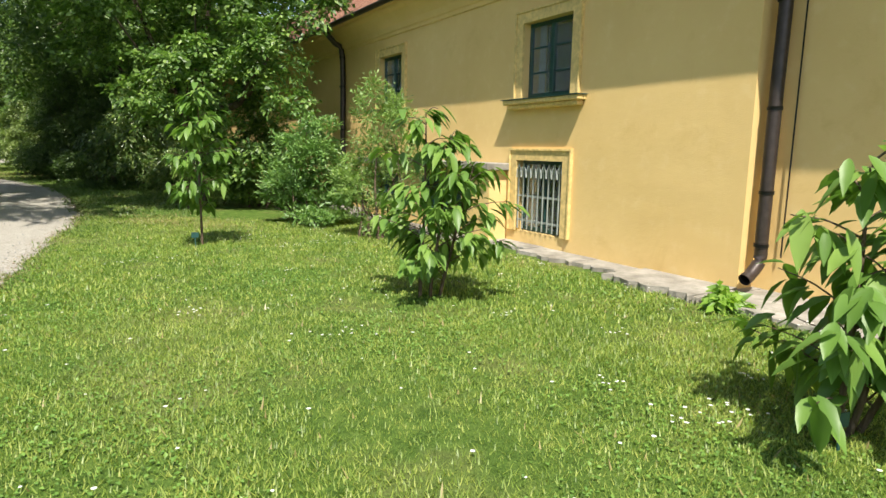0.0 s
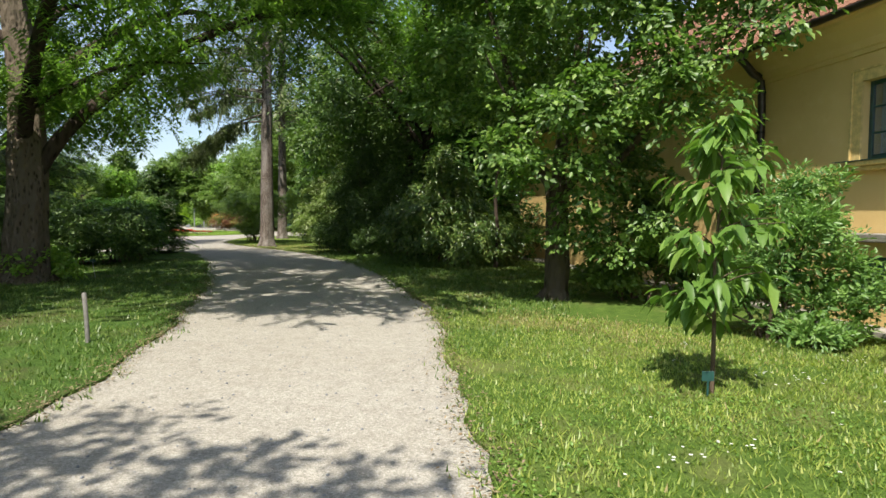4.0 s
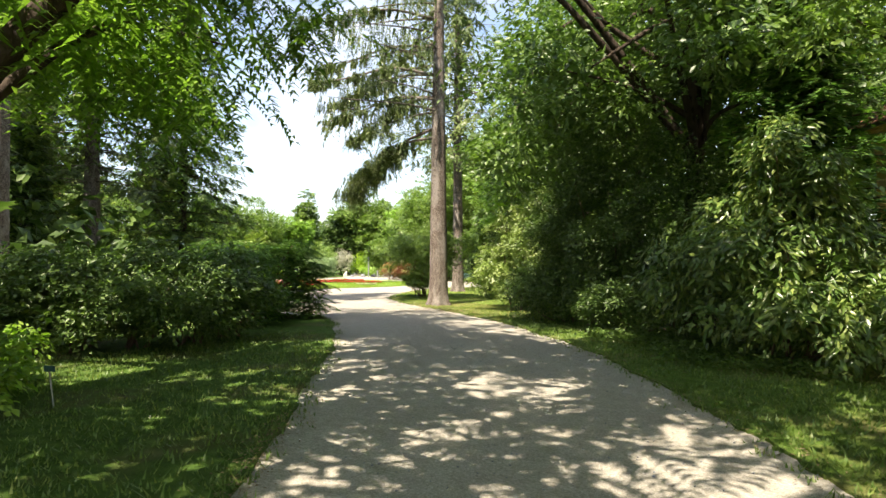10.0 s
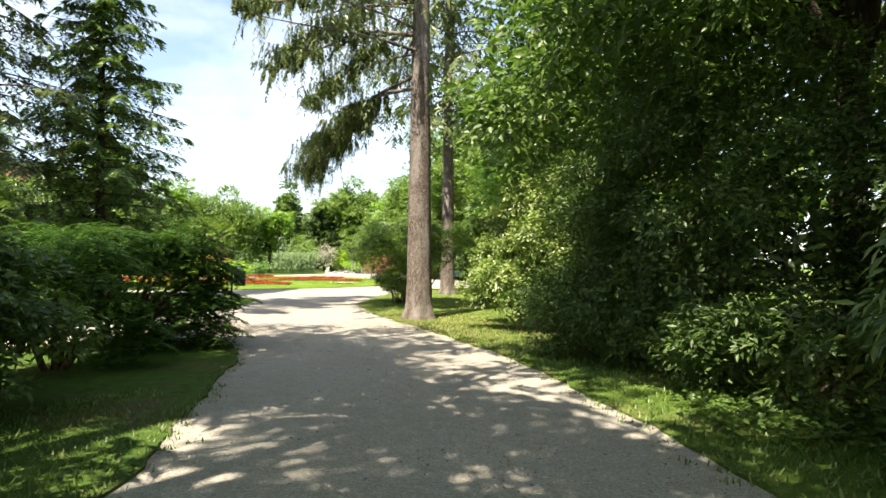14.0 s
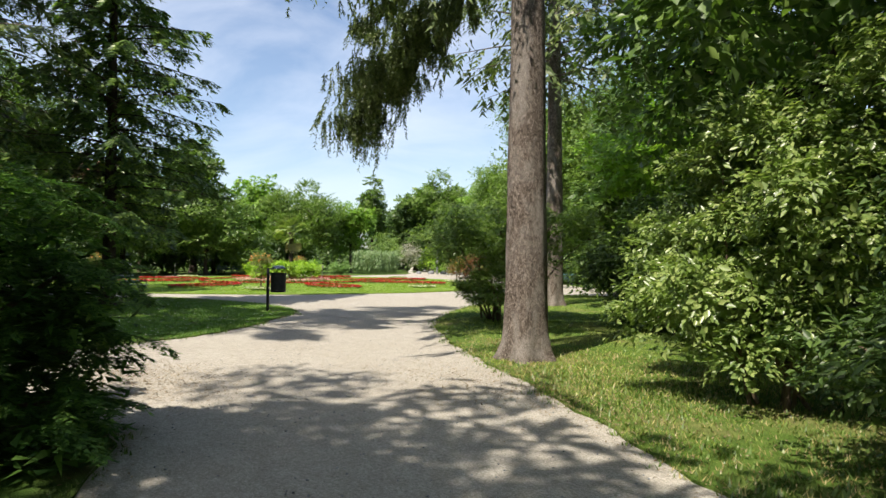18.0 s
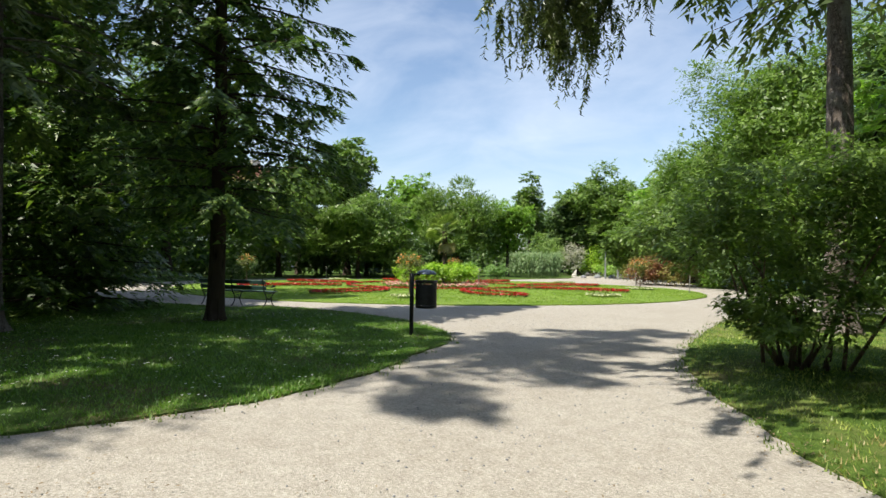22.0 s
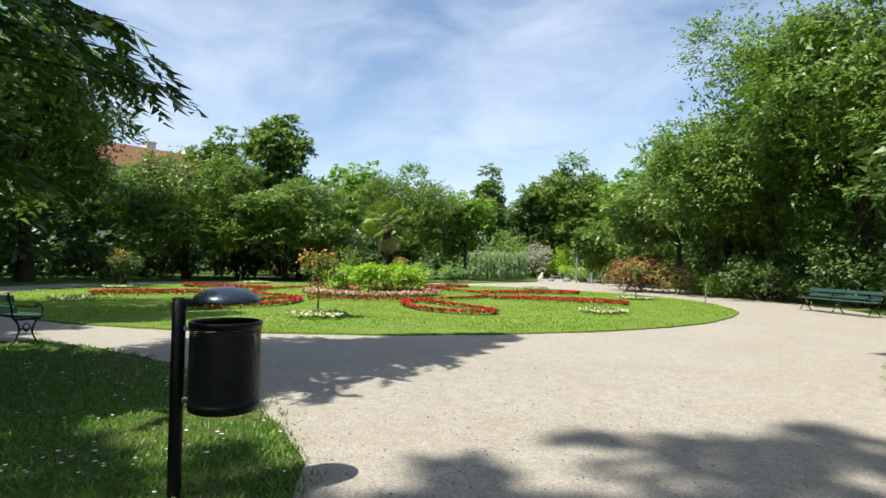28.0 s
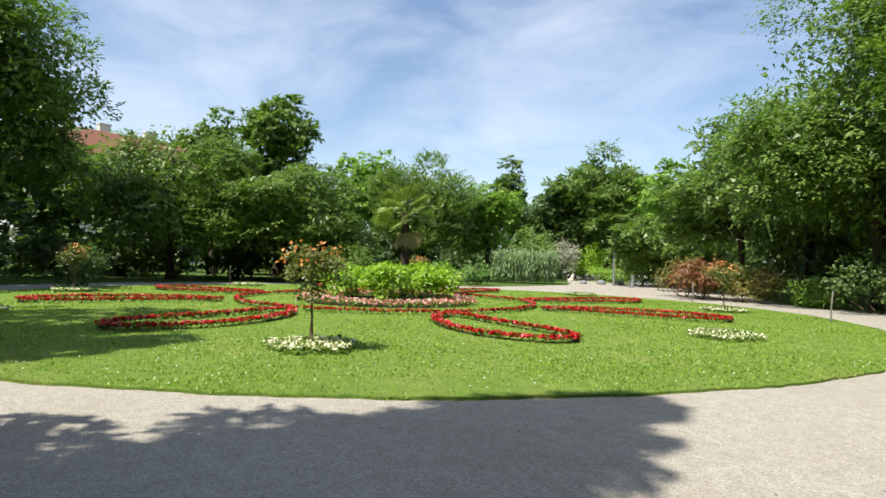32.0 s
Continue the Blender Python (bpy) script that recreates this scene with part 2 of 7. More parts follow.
M = dict(
    gravel=gravel_material(),
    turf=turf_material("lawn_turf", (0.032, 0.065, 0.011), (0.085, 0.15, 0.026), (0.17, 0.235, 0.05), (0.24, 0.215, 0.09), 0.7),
    # darker copy of the sunny turf: tree shade is put into its colour
    shade_turf=turf_material("shade_darkened_turf", (0.03, 0.06, 0.012), (0.065, 0.125, 0.024), (0.12, 0.19, 0.04), (0.13, 0.105, 0.055), 0.8),
    fine_turf=turf_material("garden_turf", (0.065, 0.12, 0.02), (0.145, 0.235, 0.04), (0.21, 0.31, 0.06), (0.23, 0.265, 0.07), 0.6),
    soil=turf_material("bed_soil", (0.03, 0.021, 0.013), (0.055, 0.04, 0.026), (0.085, 0.065, 0.042), (0.05, 0.045, 0.025), 0.4),
    plaster=plaster_material(),
    trim=paint_material("pale_ochre_trim", (0.72, 0.53, 0.22), 0.85, spec=0.15),
    concrete=concrete_material(),
    green_paint=paint_material("dark_green_paint", (0.018, 0.06, 0.052), 0.35, worn=(0.05, 0.1, 0.085)),
    grille_paint=paint_material("pale_grey_grille_paint", (0.3, 0.33, 0.3), 0.5, worn=(0.12, 0.13, 0.11)),
    louver_paint=paint_material("green_louver_paint", (0.02, 0.075, 0.066), 0.4),
    pipe=paint_material("brown_metal_pipe", (0.055, 0.042, 0.038), 0.4, 0.4),
    dark_iron=paint_material("black_iron", (0.012, 0.014, 0.014), 0.42, 0.5),
    bench_paint=paint_material("bench_green_paint", (0.028, 0.07, 0.058), 0.38, worn=(0.09, 0.12, 0.1)),
    perforated=perforated_steel(),
    lid=paint_material("blue_grey_lid", (0.05, 0.07, 0.1), 0.28, 0.6),
    grey_metal=paint_material("galvanised_metal", (0.42, 0.44, 0.46), 0.35, 0.7),
    glass=glass_material(),
    # near-black paint: the darkness of unlit insides is put into its colour
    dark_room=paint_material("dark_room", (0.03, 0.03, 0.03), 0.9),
    curtain=paint_material("white_curtain", (0.7, 0.68, 0.62), 0.9),
    stone=paint_material("pale_stone", (0.62, 0.6, 0.54), 0.85, spec=0.2),
    boulder=paint_material("grey_boulder", (0.22, 0.23, 0.25), 0.9, spec=0.15),
    wood_stake=paint_material("weathered_stake", (0.2, 0.19, 0.17), 0.9, spec=0.15),
    tile=None,
    bark=bark_material("dark_bark", (0.011, 0.009, 0.008), (0.062, 0.047, 0.036)),
    spruce_bark=flaky_bark(),
    old_bark=bark_material("furrowed_old_bark", (0.016, 0.0125, 0.0095), (0.155, 0.125, 0.092), 1.9, None, 0.26),
    laurel_leaf=leaf_material("laurel_leaf", (0.028, 0.068, 0.015), (0.066, 0.135, 0.028), (0.21, 0.28, 0.075), 0.3, 0.3, 0.6),
    plane_bark=bark_material("plane_bark", (0.026, 0.02, 0.014), (0.095, 0.076, 0.052), 1.4, (0.12, 0.105, 0.07)),
    twig=bark_material("twig_bark", (0.05, 0.035, 0.024), (0.15, 0.11, 0.075), 3.0),
    sapling_leaf=leaf_material("sapling_leaf", (0.05, 0.115, 0.02), (0.085, 0.18, 0.03), (0.17, 0.285, 0.058), 0.34, 0.42, 0.35),
    feather_leaf=leaf_material("feather_leaf", (0.08, 0.15, 0.04), (0.13, 0.23, 0.055), (0.22, 0.33, 0.08)),
    clover_leaf=leaf_material("clover_leaf", (0.055, 0.13, 0.022), (0.1, 0.21, 0.035), (0.16, 0.28, 0.05), 0.3),
    blue_leaf=leaf_material("bluish_leaf", (0.045, 0.115, 0.027), (0.095, 0.2, 0.046), (0.18, 0.31, 0.075)),
    plane_leaf=leaf_material("plane_leaf", (0.03, 0.075, 0.015), (0.074, 0.158, 0.03), (0.21, 0.34, 0.074), 0.4),
    walnut_leaf=leaf_material("feathered_leaf", (0.036, 0.085, 0.015), (0.085, 0.175, 0.028), (0.19, 0.32, 0.055), 0.5),
    dark_leaf=leaf_material("dark_leaf", (0.026, 0.06, 0.014), (0.06, 0.122, 0.027), (0.135, 0.225, 0.05), 0.34, 0.42, 0.45),
    # darkened copy of dark_leaf: shade below the big trees is put into the colour
    shaded_leaf=leaf_material("shade_darkened_leaf", (0.017, 0.04, 0.0095), (0.04, 0.085, 0.019), (0.1, 0.175, 0.038), 0.3, 0.45, 0.4),
    mid_leaf=leaf_material("mid_leaf", (0.04, 0.088, 0.015), (0.082, 0.155, 0.026), (0.155, 0.255, 0.05), 0.38),
    fresh_leaf=leaf_material("fresh_leaf", (0.07, 0.16, 0.02), (0.13, 0.26, 0.032), (0.23, 0.37, 0.06), 0.42),
    lime_leaf=leaf_material("lime_leaf", (0.09, 0.2, 0.015), (0.17, 0.32, 0.022), (0.27, 0.42, 0.04), 0.4),
    pale_leaf=leaf_material("pale_leaf", (0.06, 0.115, 0.028), (0.12, 0.195, 0.05), (0.25, 0.33, 0.11), 0.35, 0.34, 0.55),
    silver_leaf=leaf_material("silver_leaf", (0.17, 0.2, 0.15), (0.28, 0.31, 0.25), (0.4, 0.42, 0.35), 0.3),
    red_leaf=leaf_material("red_leaf", (0.1, 0.03, 0.018), (0.2, 0.075, 0.035), (0.26, 0.2, 0.06), 0.35),
    bronze_leaf=leaf_material("bronze_leaf", (0.13, 0.12, 0.03), (0.2, 0.2, 0.05), (0.27, 0.14, 0.05), 0.35),
    spruce_leaf=leaf_material("spruce_needles", (0.03, 0.056, 0.018), (0.066, 0.108, 0.03), (0.145, 0.2, 0.06), 0.3),
    fir_leaf=leaf_material("fir_needles", (0.02, 0.047, 0.013), (0.052, 0.112, 0.023), (0.2, 0.31, 0.055), 0.36),
    juniper_leaf=leaf_material("juniper_needles", (0.015, 0.045, 0.012), (0.045, 0.112, 0.023), (0.14, 0.28, 0.053), 0.34, 0.6, 0.15),
    reed_leaf=leaf_material("reed_leaf", (0.06, 0.13, 0.05), (0.14, 0.24, 0.1), (0.27, 0.37, 0.18), 0.35),
    palm_leaf=leaf_material("palm_leaf", (0.045, 0.09, 0.018), (0.12, 0.2, 0.042), (0.34, 0.42, 0.14), 0.3),
    dry_palm=leaf_material("dry_palm_leaf", (0.2, 0.16, 0.07), (0.32, 0.27, 0.12), (0.45, 0.4, 0.2), 0.3),
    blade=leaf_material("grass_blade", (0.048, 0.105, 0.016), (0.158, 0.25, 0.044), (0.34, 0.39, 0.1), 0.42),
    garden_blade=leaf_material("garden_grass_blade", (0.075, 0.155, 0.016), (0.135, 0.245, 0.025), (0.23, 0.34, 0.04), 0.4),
    # deeper, less red blade colour carries the shade below the fir
    shaded_isle_blade=leaf_material("shaded_isle_grass_blade", (0.042, 0.115, 0.016), (0.08, 0.185, 0.024), (0.15, 0.27, 0.038), 0.38),
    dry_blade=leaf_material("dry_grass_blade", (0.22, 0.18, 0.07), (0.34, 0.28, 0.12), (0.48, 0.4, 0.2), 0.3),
    # darker copy of the sunny blade, shade under the trees included
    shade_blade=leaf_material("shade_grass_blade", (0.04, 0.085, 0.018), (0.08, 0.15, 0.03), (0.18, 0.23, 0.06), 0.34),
    red_petal=leaf_material("red_petal", (0.32, 0.004, 0.01), (0.5, 0.008, 0.014), (0.66, 0.03, 0.03), 0.22),
    pink_petal=leaf_material("pink_petal", (0.55, 0.03, 0.07), (0.75, 0.22, 0.28), (0.85, 0.7, 0.68), 0.25),
    white_petal=leaf_material("white_petal", (0.5, 0.5, 0.3), (0.66, 0.65, 0.47), (0.8, 0.79, 0.66), 0.25),
    orange_petal=leaf_material("orange_petal", (0.55, 0.14, 0.04), (0.75, 0.28, 0.08), (0.8, 0.5, 0.2), 0.3),
    rose_leaf=leaf_material("rose_leaf", (0.045, 0.085, 0.02), (0.1, 0.14, 0.032), (0.24, 0.17, 0.05), 0.35),
    litter=leaf_material("dry_litter", (0.11, 0.08, 0.05), (0.22, 0.165, 0.105), (0.36, 0.29, 0.19), 0.1, 0.9, 0.1),
    daisy=leaf_material("daisy_petal", (0.7, 0.7, 0.66), (0.8, 0.8, 0.77), (0.85, 0.85, 0.83), 0.2),
)


def tile_material():
    k = Nodes("clay_tile")
    rnd = k.n.new("ShaderNodeObjectInfo").outputs["Random"]
    isle = k.n.new("ShaderNodeNewGeometry").outputs["Random Per Island"]
    col = k.ramp(k.sums(k.sums(rnd, isle), 0.5, "MULTIPLY"), (0.1, (0.12, 0.06, 0.042)), (0.5, (0.22, 0.1, 0.065)), (0.9, (0.3, 0.16, 0.105)))
    col = k.mix(k.ramp(k.noise(5, 6), (0.5, 0.0), (0.7, 0.5)), col, (0.11, 0.1, 0.08))
    return k.set(color=col, rough=0.9, spec=0.15).bump(k.noise(40, 4), 0.4, 0.01).mat


M["tile"] = tile_material()

# ---- mesh helpers ----
RNG = np.random.default_rng(7)


def mesh_of(name, verts, faces, material, smooth=False):
    """A mesh from arrays: verts (n, 3), faces (m, 3) or (m, 4)."""
    verts, faces = np.asarray(verts, np.float32), np.asarray(faces, np.int32)
    me = bpy.data.meshes.new(name)
    m, k = faces.shape
    me.vertices.add(len(verts))
    me.vertices.foreach_set("co", verts.ravel())
    me.loops.add(m * k)
    me.loops.foreach_set("vertex_index", faces.ravel())
    me.polygons.add(m)
    me.polygons.foreach_set("loop_start", np.arange(0, m * k, k, dtype=np.int32))
    if smooth:
        me.polygons.foreach_set("use_smooth", np.ones(m, bool))
    me.update(calc_edges=True)
    me.materials.append(material)
    return me


def thing(name, at, label, category, group="", kind="", turn=0.0):
    ob = new(name)
    ob.empty_display_size = 0.2
    ob.matrix_world = pose(*at, 0, 0, turn)
    return tagged(ob, label, category, group, kind)


def part(name, data, material, parent, label=""):
    """Links a bmesh or a mesh as one mesh object under a thing or a part."""
    if isinstance(data, bmesh.types.BMesh):
        me = bpy.data.meshes.new(name)
        data.to_mesh(me)
        data.free()
        me.materials.append(material)
        data = me
    ob = new(name, data)
    if parent:
        ob.parent = parent
    return tagged(ob, label)


def single(name, data, material, label, category, group="", kind="", m=None):
    ob = part(name, data, material, None)
    if m is not None:
        ob.matrix_world = m
    return tagged(ob, label, category, group, kind)


def box(bm, x0, x1, y0, y1, z0, z1, bevel=0.0, m=None):
    """A box, its edges bevelled when bevel > 0, added to bm."""
    made = bmesh.ops.create_cube(bm, size=1.0)["verts"]
    bmesh.ops.transform(bm, verts=made, matrix=Matrix.LocRotScale(((x0 + x1) / 2, (y0 + y1) / 2, (z0 + z1) / 2), None, (x1 - x0, y1 - y0, z1 - z0)))
    if m is not None:
        bmesh.ops.transform(bm, verts=made, matrix=m)
    if bevel:
        bmesh.ops.bevel(bm, geom=list({e for v in made for e in v.link_edges}), offset=bevel, segments=1, affect="EDGES")
    return bm


def boxes(*rows, bevel=0.0):
    bm = bmesh.new()
    for row in rows:
        box(bm, *row, bevel=bevel)
    return bm


def tube(points, radii, sides=8, wobble=0.0, flare=0.0, ridges=0.0):
    """A tapered tube along points: arrays of verts and quad faces. wobble: unevenness of its skin."""
    p, r = np.asarray(points, float), np.broadcast_to(np.asarray(radii, float), (len(points),))
    d = np.gradient(p, axis=0)
    d /= np.linalg.norm(d, axis=1, keepdims=True) + 1e-9
    ref = np.where(np.abs(d[:, 2:]) > 0.9, (1.0, 0.0, 0.0), (0.0, 0.0, 1.0))
    a = np.cross(d, ref)
    a /= np.linalg.norm(a, axis=1, keepdims=True)
    b = np.cross(d, a)
    ang = np.arange(sides) * 2 * np.pi / sides
    rr = r[:, None] * (1 + wobble * RNG.standard_normal((len(p), sides)))
    if ridges:
        drift = np.cumsum(RNG.normal(0, 0.18, len(p)))[:, None]
        rr *= 1 + ridges * (np.sin(7 * ang[None] + drift) + 0.7 * np.sin(13 * ang[None] - 1.6 * drift + 1))
    if flare:
        rr[0] *= 1 + flare * (1 + 0.5 * np.cos(3 * ang + 1))
    v = p[:, None] + rr[..., None] * (np.cos(ang)[None, :, None] * a[:, None] + np.sin(ang)[None, :, None] * b[:, None])
    n = len(p)
    i, j = np.meshgrid(np.arange(n - 1), np.arange(sides), indexing="ij")
    k = (j + 1) % sides
    f = np.stack([i * sides + j, i * sides + k, (i + 1) * sides + k, (i + 1) * sides + j], -1).reshape(-1, 4)
    cap = np.array([[(n - 1) * sides + q, (n - 1) * sides + (q + 1) % sides, (n - 1) * sides + (q + 2) % sides, (n - 1) * sides + (q + 3) % sides] for q in (0,)])
    return v.reshape(-1, 3), np.concatenate([f, cap[:, ::-1]])


def joined(pieces):
    """One pair of arrays from many."""
    vs, fs, n = [], [], 0
    for v, f in pieces:
        vs.append(v)
        fs.append(np.asarray(f) + n)
        n += len(v)
    return np.concatenate(vs), np.concatenate(fs)


def curve(points, n=8):
    """Catmull-Rom through points."""
    p = np.asarray(points, float)
    e = np.concatenate([[2 * p[0] - p[1]], p, [2 * p[-1] - p[-2]]])
    t = np.linspace(0, 1, n, endpoint=False)[:, None]
    out = [0.5 * (2 * b + (c - a) * t + (2 * a - 5 * b + 4 * c - d) * t**2 + (3 * b - a - 3 * c + d) * t**3) for a, b, c, d in zip(e, e[1:], e[2:], e[3:])]
    return np.concatenate([*out, p[-1:]])


def unit(v):
    return v / (np.linalg.norm(v, axis=-1, keepdims=True) + 1e-9)


def leaves(pos, ahead, up, length, width, fold=0.25, mid=0.45, single_face=False):
    """Folded leaves of two faces each, or far-off ones of a single face: arrays of verts and faces."""
    n = len(pos)
    ahead = unit(ahead)
    side = unit(np.cross(ahead, up))
    up = np.cross(side, ahead)
    length, width = (np.broadcast_to(np.asarray(q, float), (n,))[:, None] for q in (length, width))
    if single_face:
        v = np.stack([pos - side * width * 0.55, pos + side * width * 0.55, pos + ahead * length], 1)
        return v.reshape(-1, 3), np.arange(3 * n).reshape(-1, 3)
    m = pos + ahead * length * mid + up * width * fold
    v = np.stack([pos, m - side * width / 2, m + side * width / 2, pos + ahead * length], 1)
    i = np.arange(n)[:, None] * 4
    return v.reshape(-1, 3), np.concatenate([i + (0, 2, 3), i + (0, 3, 1)], 1).reshape(-1, 3)


def globe(n):
    return unit(RNG.standard_normal((n, 3)))


def crown(blobs, clumps, per, spread, leaf, droop=0.3, shell=0.62, aspect=0.55, flat=0.5, lump=0.22, fill=1.0, lobes=11, inner=0.66, single_face=False):
    """Leaves in sprays over blobs (x, y, z, rx, ry, rz): each blob is a cluster of boughs with gaps of shade between them, each spray a
    drooping fan of leaves in two rows; a few inner leaves close the crown. Arrays of verts and faces."""
    b = np.asarray(blobs, float)
    area = (b[:, 3] * b[:, 4] * b[:, 5]) ** (2 / 3)
    pick = RNG.choice(len(b), clumps, p=area / area.sum())
    bough = unit(RNG.standard_normal((len(b), lobes, 3)) + (0, 0, 0.15))
    size = RNG.uniform(0.3, 0.52, (len(b), lobes))
    far = RNG.uniform(0.55, 0.92, (len(b), lobes))
    which = RNG.integers(0, lobes, clumps)
    d = unit(globe(clumps) + (0, 0, 0.35) + 0.3 * bough[pick, which])
    r = RNG.uniform(shell**3, 1, clumps) ** (1 / 3) * (1 + lump * 0.6 * RNG.standard_normal(clumps))
    rel = bough[pick, which] * far[pick, which][:, None] * (1 - 0.35 * size[pick, which][:, None]) + d * (size[pick, which] * r)[:, None] * (1, 1, 0.8)
    p = b[pick, :3] + rel * b[pick, 3:]
    # the fan of each spray: its axis, its upper side, and leaves to both hands
    axis = unit(d * (1, 1, 0.3) + globe(clumps) * 0.55 + (0, 0, -droop * 0.45))
    facing = (0.35, 1.0, 0.22, 0.3) if single_face else (0.75, 0.7, 0.35, 0.5)      # outward, upward, scatter of sprays and of leaves
    top = unit(facing[0] * d + (0, -0.15, facing[1]) + globe(clumps) * facing[2])
    hand = unit(np.cross(axis, top))
    reach = np.repeat(spread * 2.5 * RNG.uniform(0.55, 1.4, clumps), per)
    n = clumps * per
    t = (np.tile(np.arange(per), clumps) + RNG.uniform(0, 1, n)) / per
    sign = np.tile(np.where(np.arange(per) % 2, 1.0, -1.0), clumps)
    A, T, H = (np.repeat(q, per, 0) for q in (axis, top, hand))
    across = sign * reach * (0.12 + 0.36 * np.sin(np.pi * (0.12 + 0.8 * t))) * RNG.uniform(0.1, 1, n)
    pp = np.repeat(p, per, 0) + A * (reach * (t - 0.5))[:, None] + H * across[:, None] + T * (RNG.standard_normal(n) * spread * flat * 0.5)[:, None]
    pp[:, 2] -= 0.35 * droop * reach * t * t
    pp[:, 2] = np.maximum(pp[:, 2], 0.03)
    ahead = A * 0.7 + H * (sign * 0.75)[:, None] + globe(n) * 0.45 + (0, 0, -droop * 0.55)
    up = T + globe(n) * facing[3]
    ln = leaf * RNG.uniform(0.6, 1.35, n)
    outer = leaves(pp, ahead, up, ln, ln * aspect * RNG.uniform(0.8, 1.2, n), single_face=single_face)
    m = int(clumps * fill)
    pick = RNG.choice(len(b), m, p=area / area.sum())
    d = globe(m)
    q = b[pick, :3] + d * b[pick, 3:] * RNG.uniform(0.15, inner, m)[:, None]
    q[:, 2] = np.maximum(q[:, 2], 0.05)
    ln = max(leaf * (1.45 if single_face else 1.6), spread * 0.7) * RNG.uniform(0.7, 1.2, m)
    return joined([outer, leaves(q, globe(m) + (0, 0, -0.3), d + globe(m) * 0.5, ln, ln * max(aspect, 0.5), single_face=single_face)])


def frond_crown(tips, per, leaf, rachis=0.35, droop=0.5):
    """Feathered leaves: a rachis from each tip, leaflets in two rows."""
    n = len(tips)
    d = unit(globe(n) * (1, 1, 0.45) + (0, 0, -droop * 0.6))
    L = rachis * RNG.uniform(0.7, 1.3, n)
    t = np.linspace(0.15, 1, per)
    q = tips[:, None] + d[:, None] * (L[:, None] * t)[..., None] + np.array((0, 0, -1.0)) * (droop * L[:, None] * t**2 * 0.6)[..., None]
    side = unit(np.cross(d, (0, 0, 1.0)))
    out = []
    for sgn in (-1, 1):
        a = d[:, None] * 0.55 + sgn * side[:, None] * np.ones((1, per, 1)) + (0, 0, -0.35)
        a = a + RNG.standard_normal((n, per, 3)) * 0.12
        ln = np.repeat(leaf * RNG.uniform(0.8, 1.2, n), per)
        out.append(leaves(q.reshape(-1, 3), a.reshape(-1, 3), np.tile((0, 0, 1.0), (n * per, 1)) + globe(n * per) * 0.3, ln, ln * 0.38, single_face=True))
    return joined(out)


def limbs(base, targets, r0, sides=7, start=0.35, sag=0.1):
    """Limbs from a trunk line to targets: arrays."""
    out = []
    base = np.asarray(base, float)
    for t in np.asarray(targets, float):
        s = base[int(len(base) * RNG.uniform(start, 0.92))]
        m = (s + t) / 2 + RNG.standard_normal(3) * 0.08 * np.linalg.norm(t - s) + (0, 0, sag * np.linalg.norm(t - s))
        line = curve([s, m, t], 6)
        r = r0 * RNG.uniform(0.6, 1.1)
        out.append(tube(line, np.linspace(r, r * 0.18, len(line)), sides, 0.06))
    return out


def trunk_line(height, lean=(0, 0), n=12, bend=0.12):
    z = np.linspace(0, height, n)
    off = np.cumsum(RNG.standard_normal((n, 2)) * bend * height / n * 0.5, 0)
    off -= off[0]
    f = (z / height)[:, None]
    return np.concatenate([off + f * np.asarray(lean, float), z[:, None]], 1)


def broad_tree(name, at, label, height, radius, blobs, leaf_mat, bark, clumps, per, leaf, spread=0.45, lean=(0, 0), group="", fronds=None, trunk_to=0.75, **kw):
    """A leafy tree: trunk, limbs and crown. Blobs are given round its foot."""
    ob = thing(name, (*at, 0), label, "tree", group)
    line = trunk_line(height * trunk_to, lean)
    part("trunk", mesh_of("trunk", *tube(line, np.linspace(radius, radius * 0.25, len(line)), 12, 0.05, 0.45), M[bark], True), None, ob)
    b = np.asarray(blobs, float)
    aims = np.concatenate([b[:, :3] + globe(len(b)) * b[:, 3:] * 0.5, b[:, :3]])
    for arm in limbs(line, aims, radius * 0.42):
        part("limb", mesh_of("limb", *arm, M[bark], True), None, ob)
    data = crown(blobs, clumps, per, spread, leaf, **kw)
    if fronds:
        pick = data[0][::4][RNG.choice(len(data[0]) // 4, fronds)]
        data = frond_crown(pick, 6, leaf * 1.15, leaf * 2.6)
    part("crown", mesh_of("crown", *data, M[leaf_mat]), None, ob)
    return ob


def shrub(name, at, label, blobs, leaf_mat, clumps, per, leaf, spread=0.18, stems=7, group="", stem_r=0.025, **kw):
    """A bush: stems from the ground and a leafy crown."""
    ob = thing(name, (*at, 0), label, "shrub", group)
    b = np.asarray(blobs, float)
    out = []
    for _ in range(stems):
        q = b[RNG.integers(len(b))]
        tip = q[:3] + globe(1)[0] * q[3:] * 0.6
        foot = np.array([q[0] * 0.35, q[1] * 0.35, 0]) + (*RNG.uniform(-0.25, 0.25, 2), 0)
        line = curve([foot, (foot + tip) / 2 + RNG.standard_normal(3) * 0.1, tip], 5)
        out.append(tube(line, np.linspace(stem_r, stem_r * 0.3, len(line)), 6))
    for stem in out:
        part("stem", mesh_of("stem", *stem, M["twig"], True), None, ob)
    part("foliage", mesh_of("foliage", *crown(blobs, clumps, per, spread, leaf, **kw), M[leaf_mat]), None, ob)
    return ob


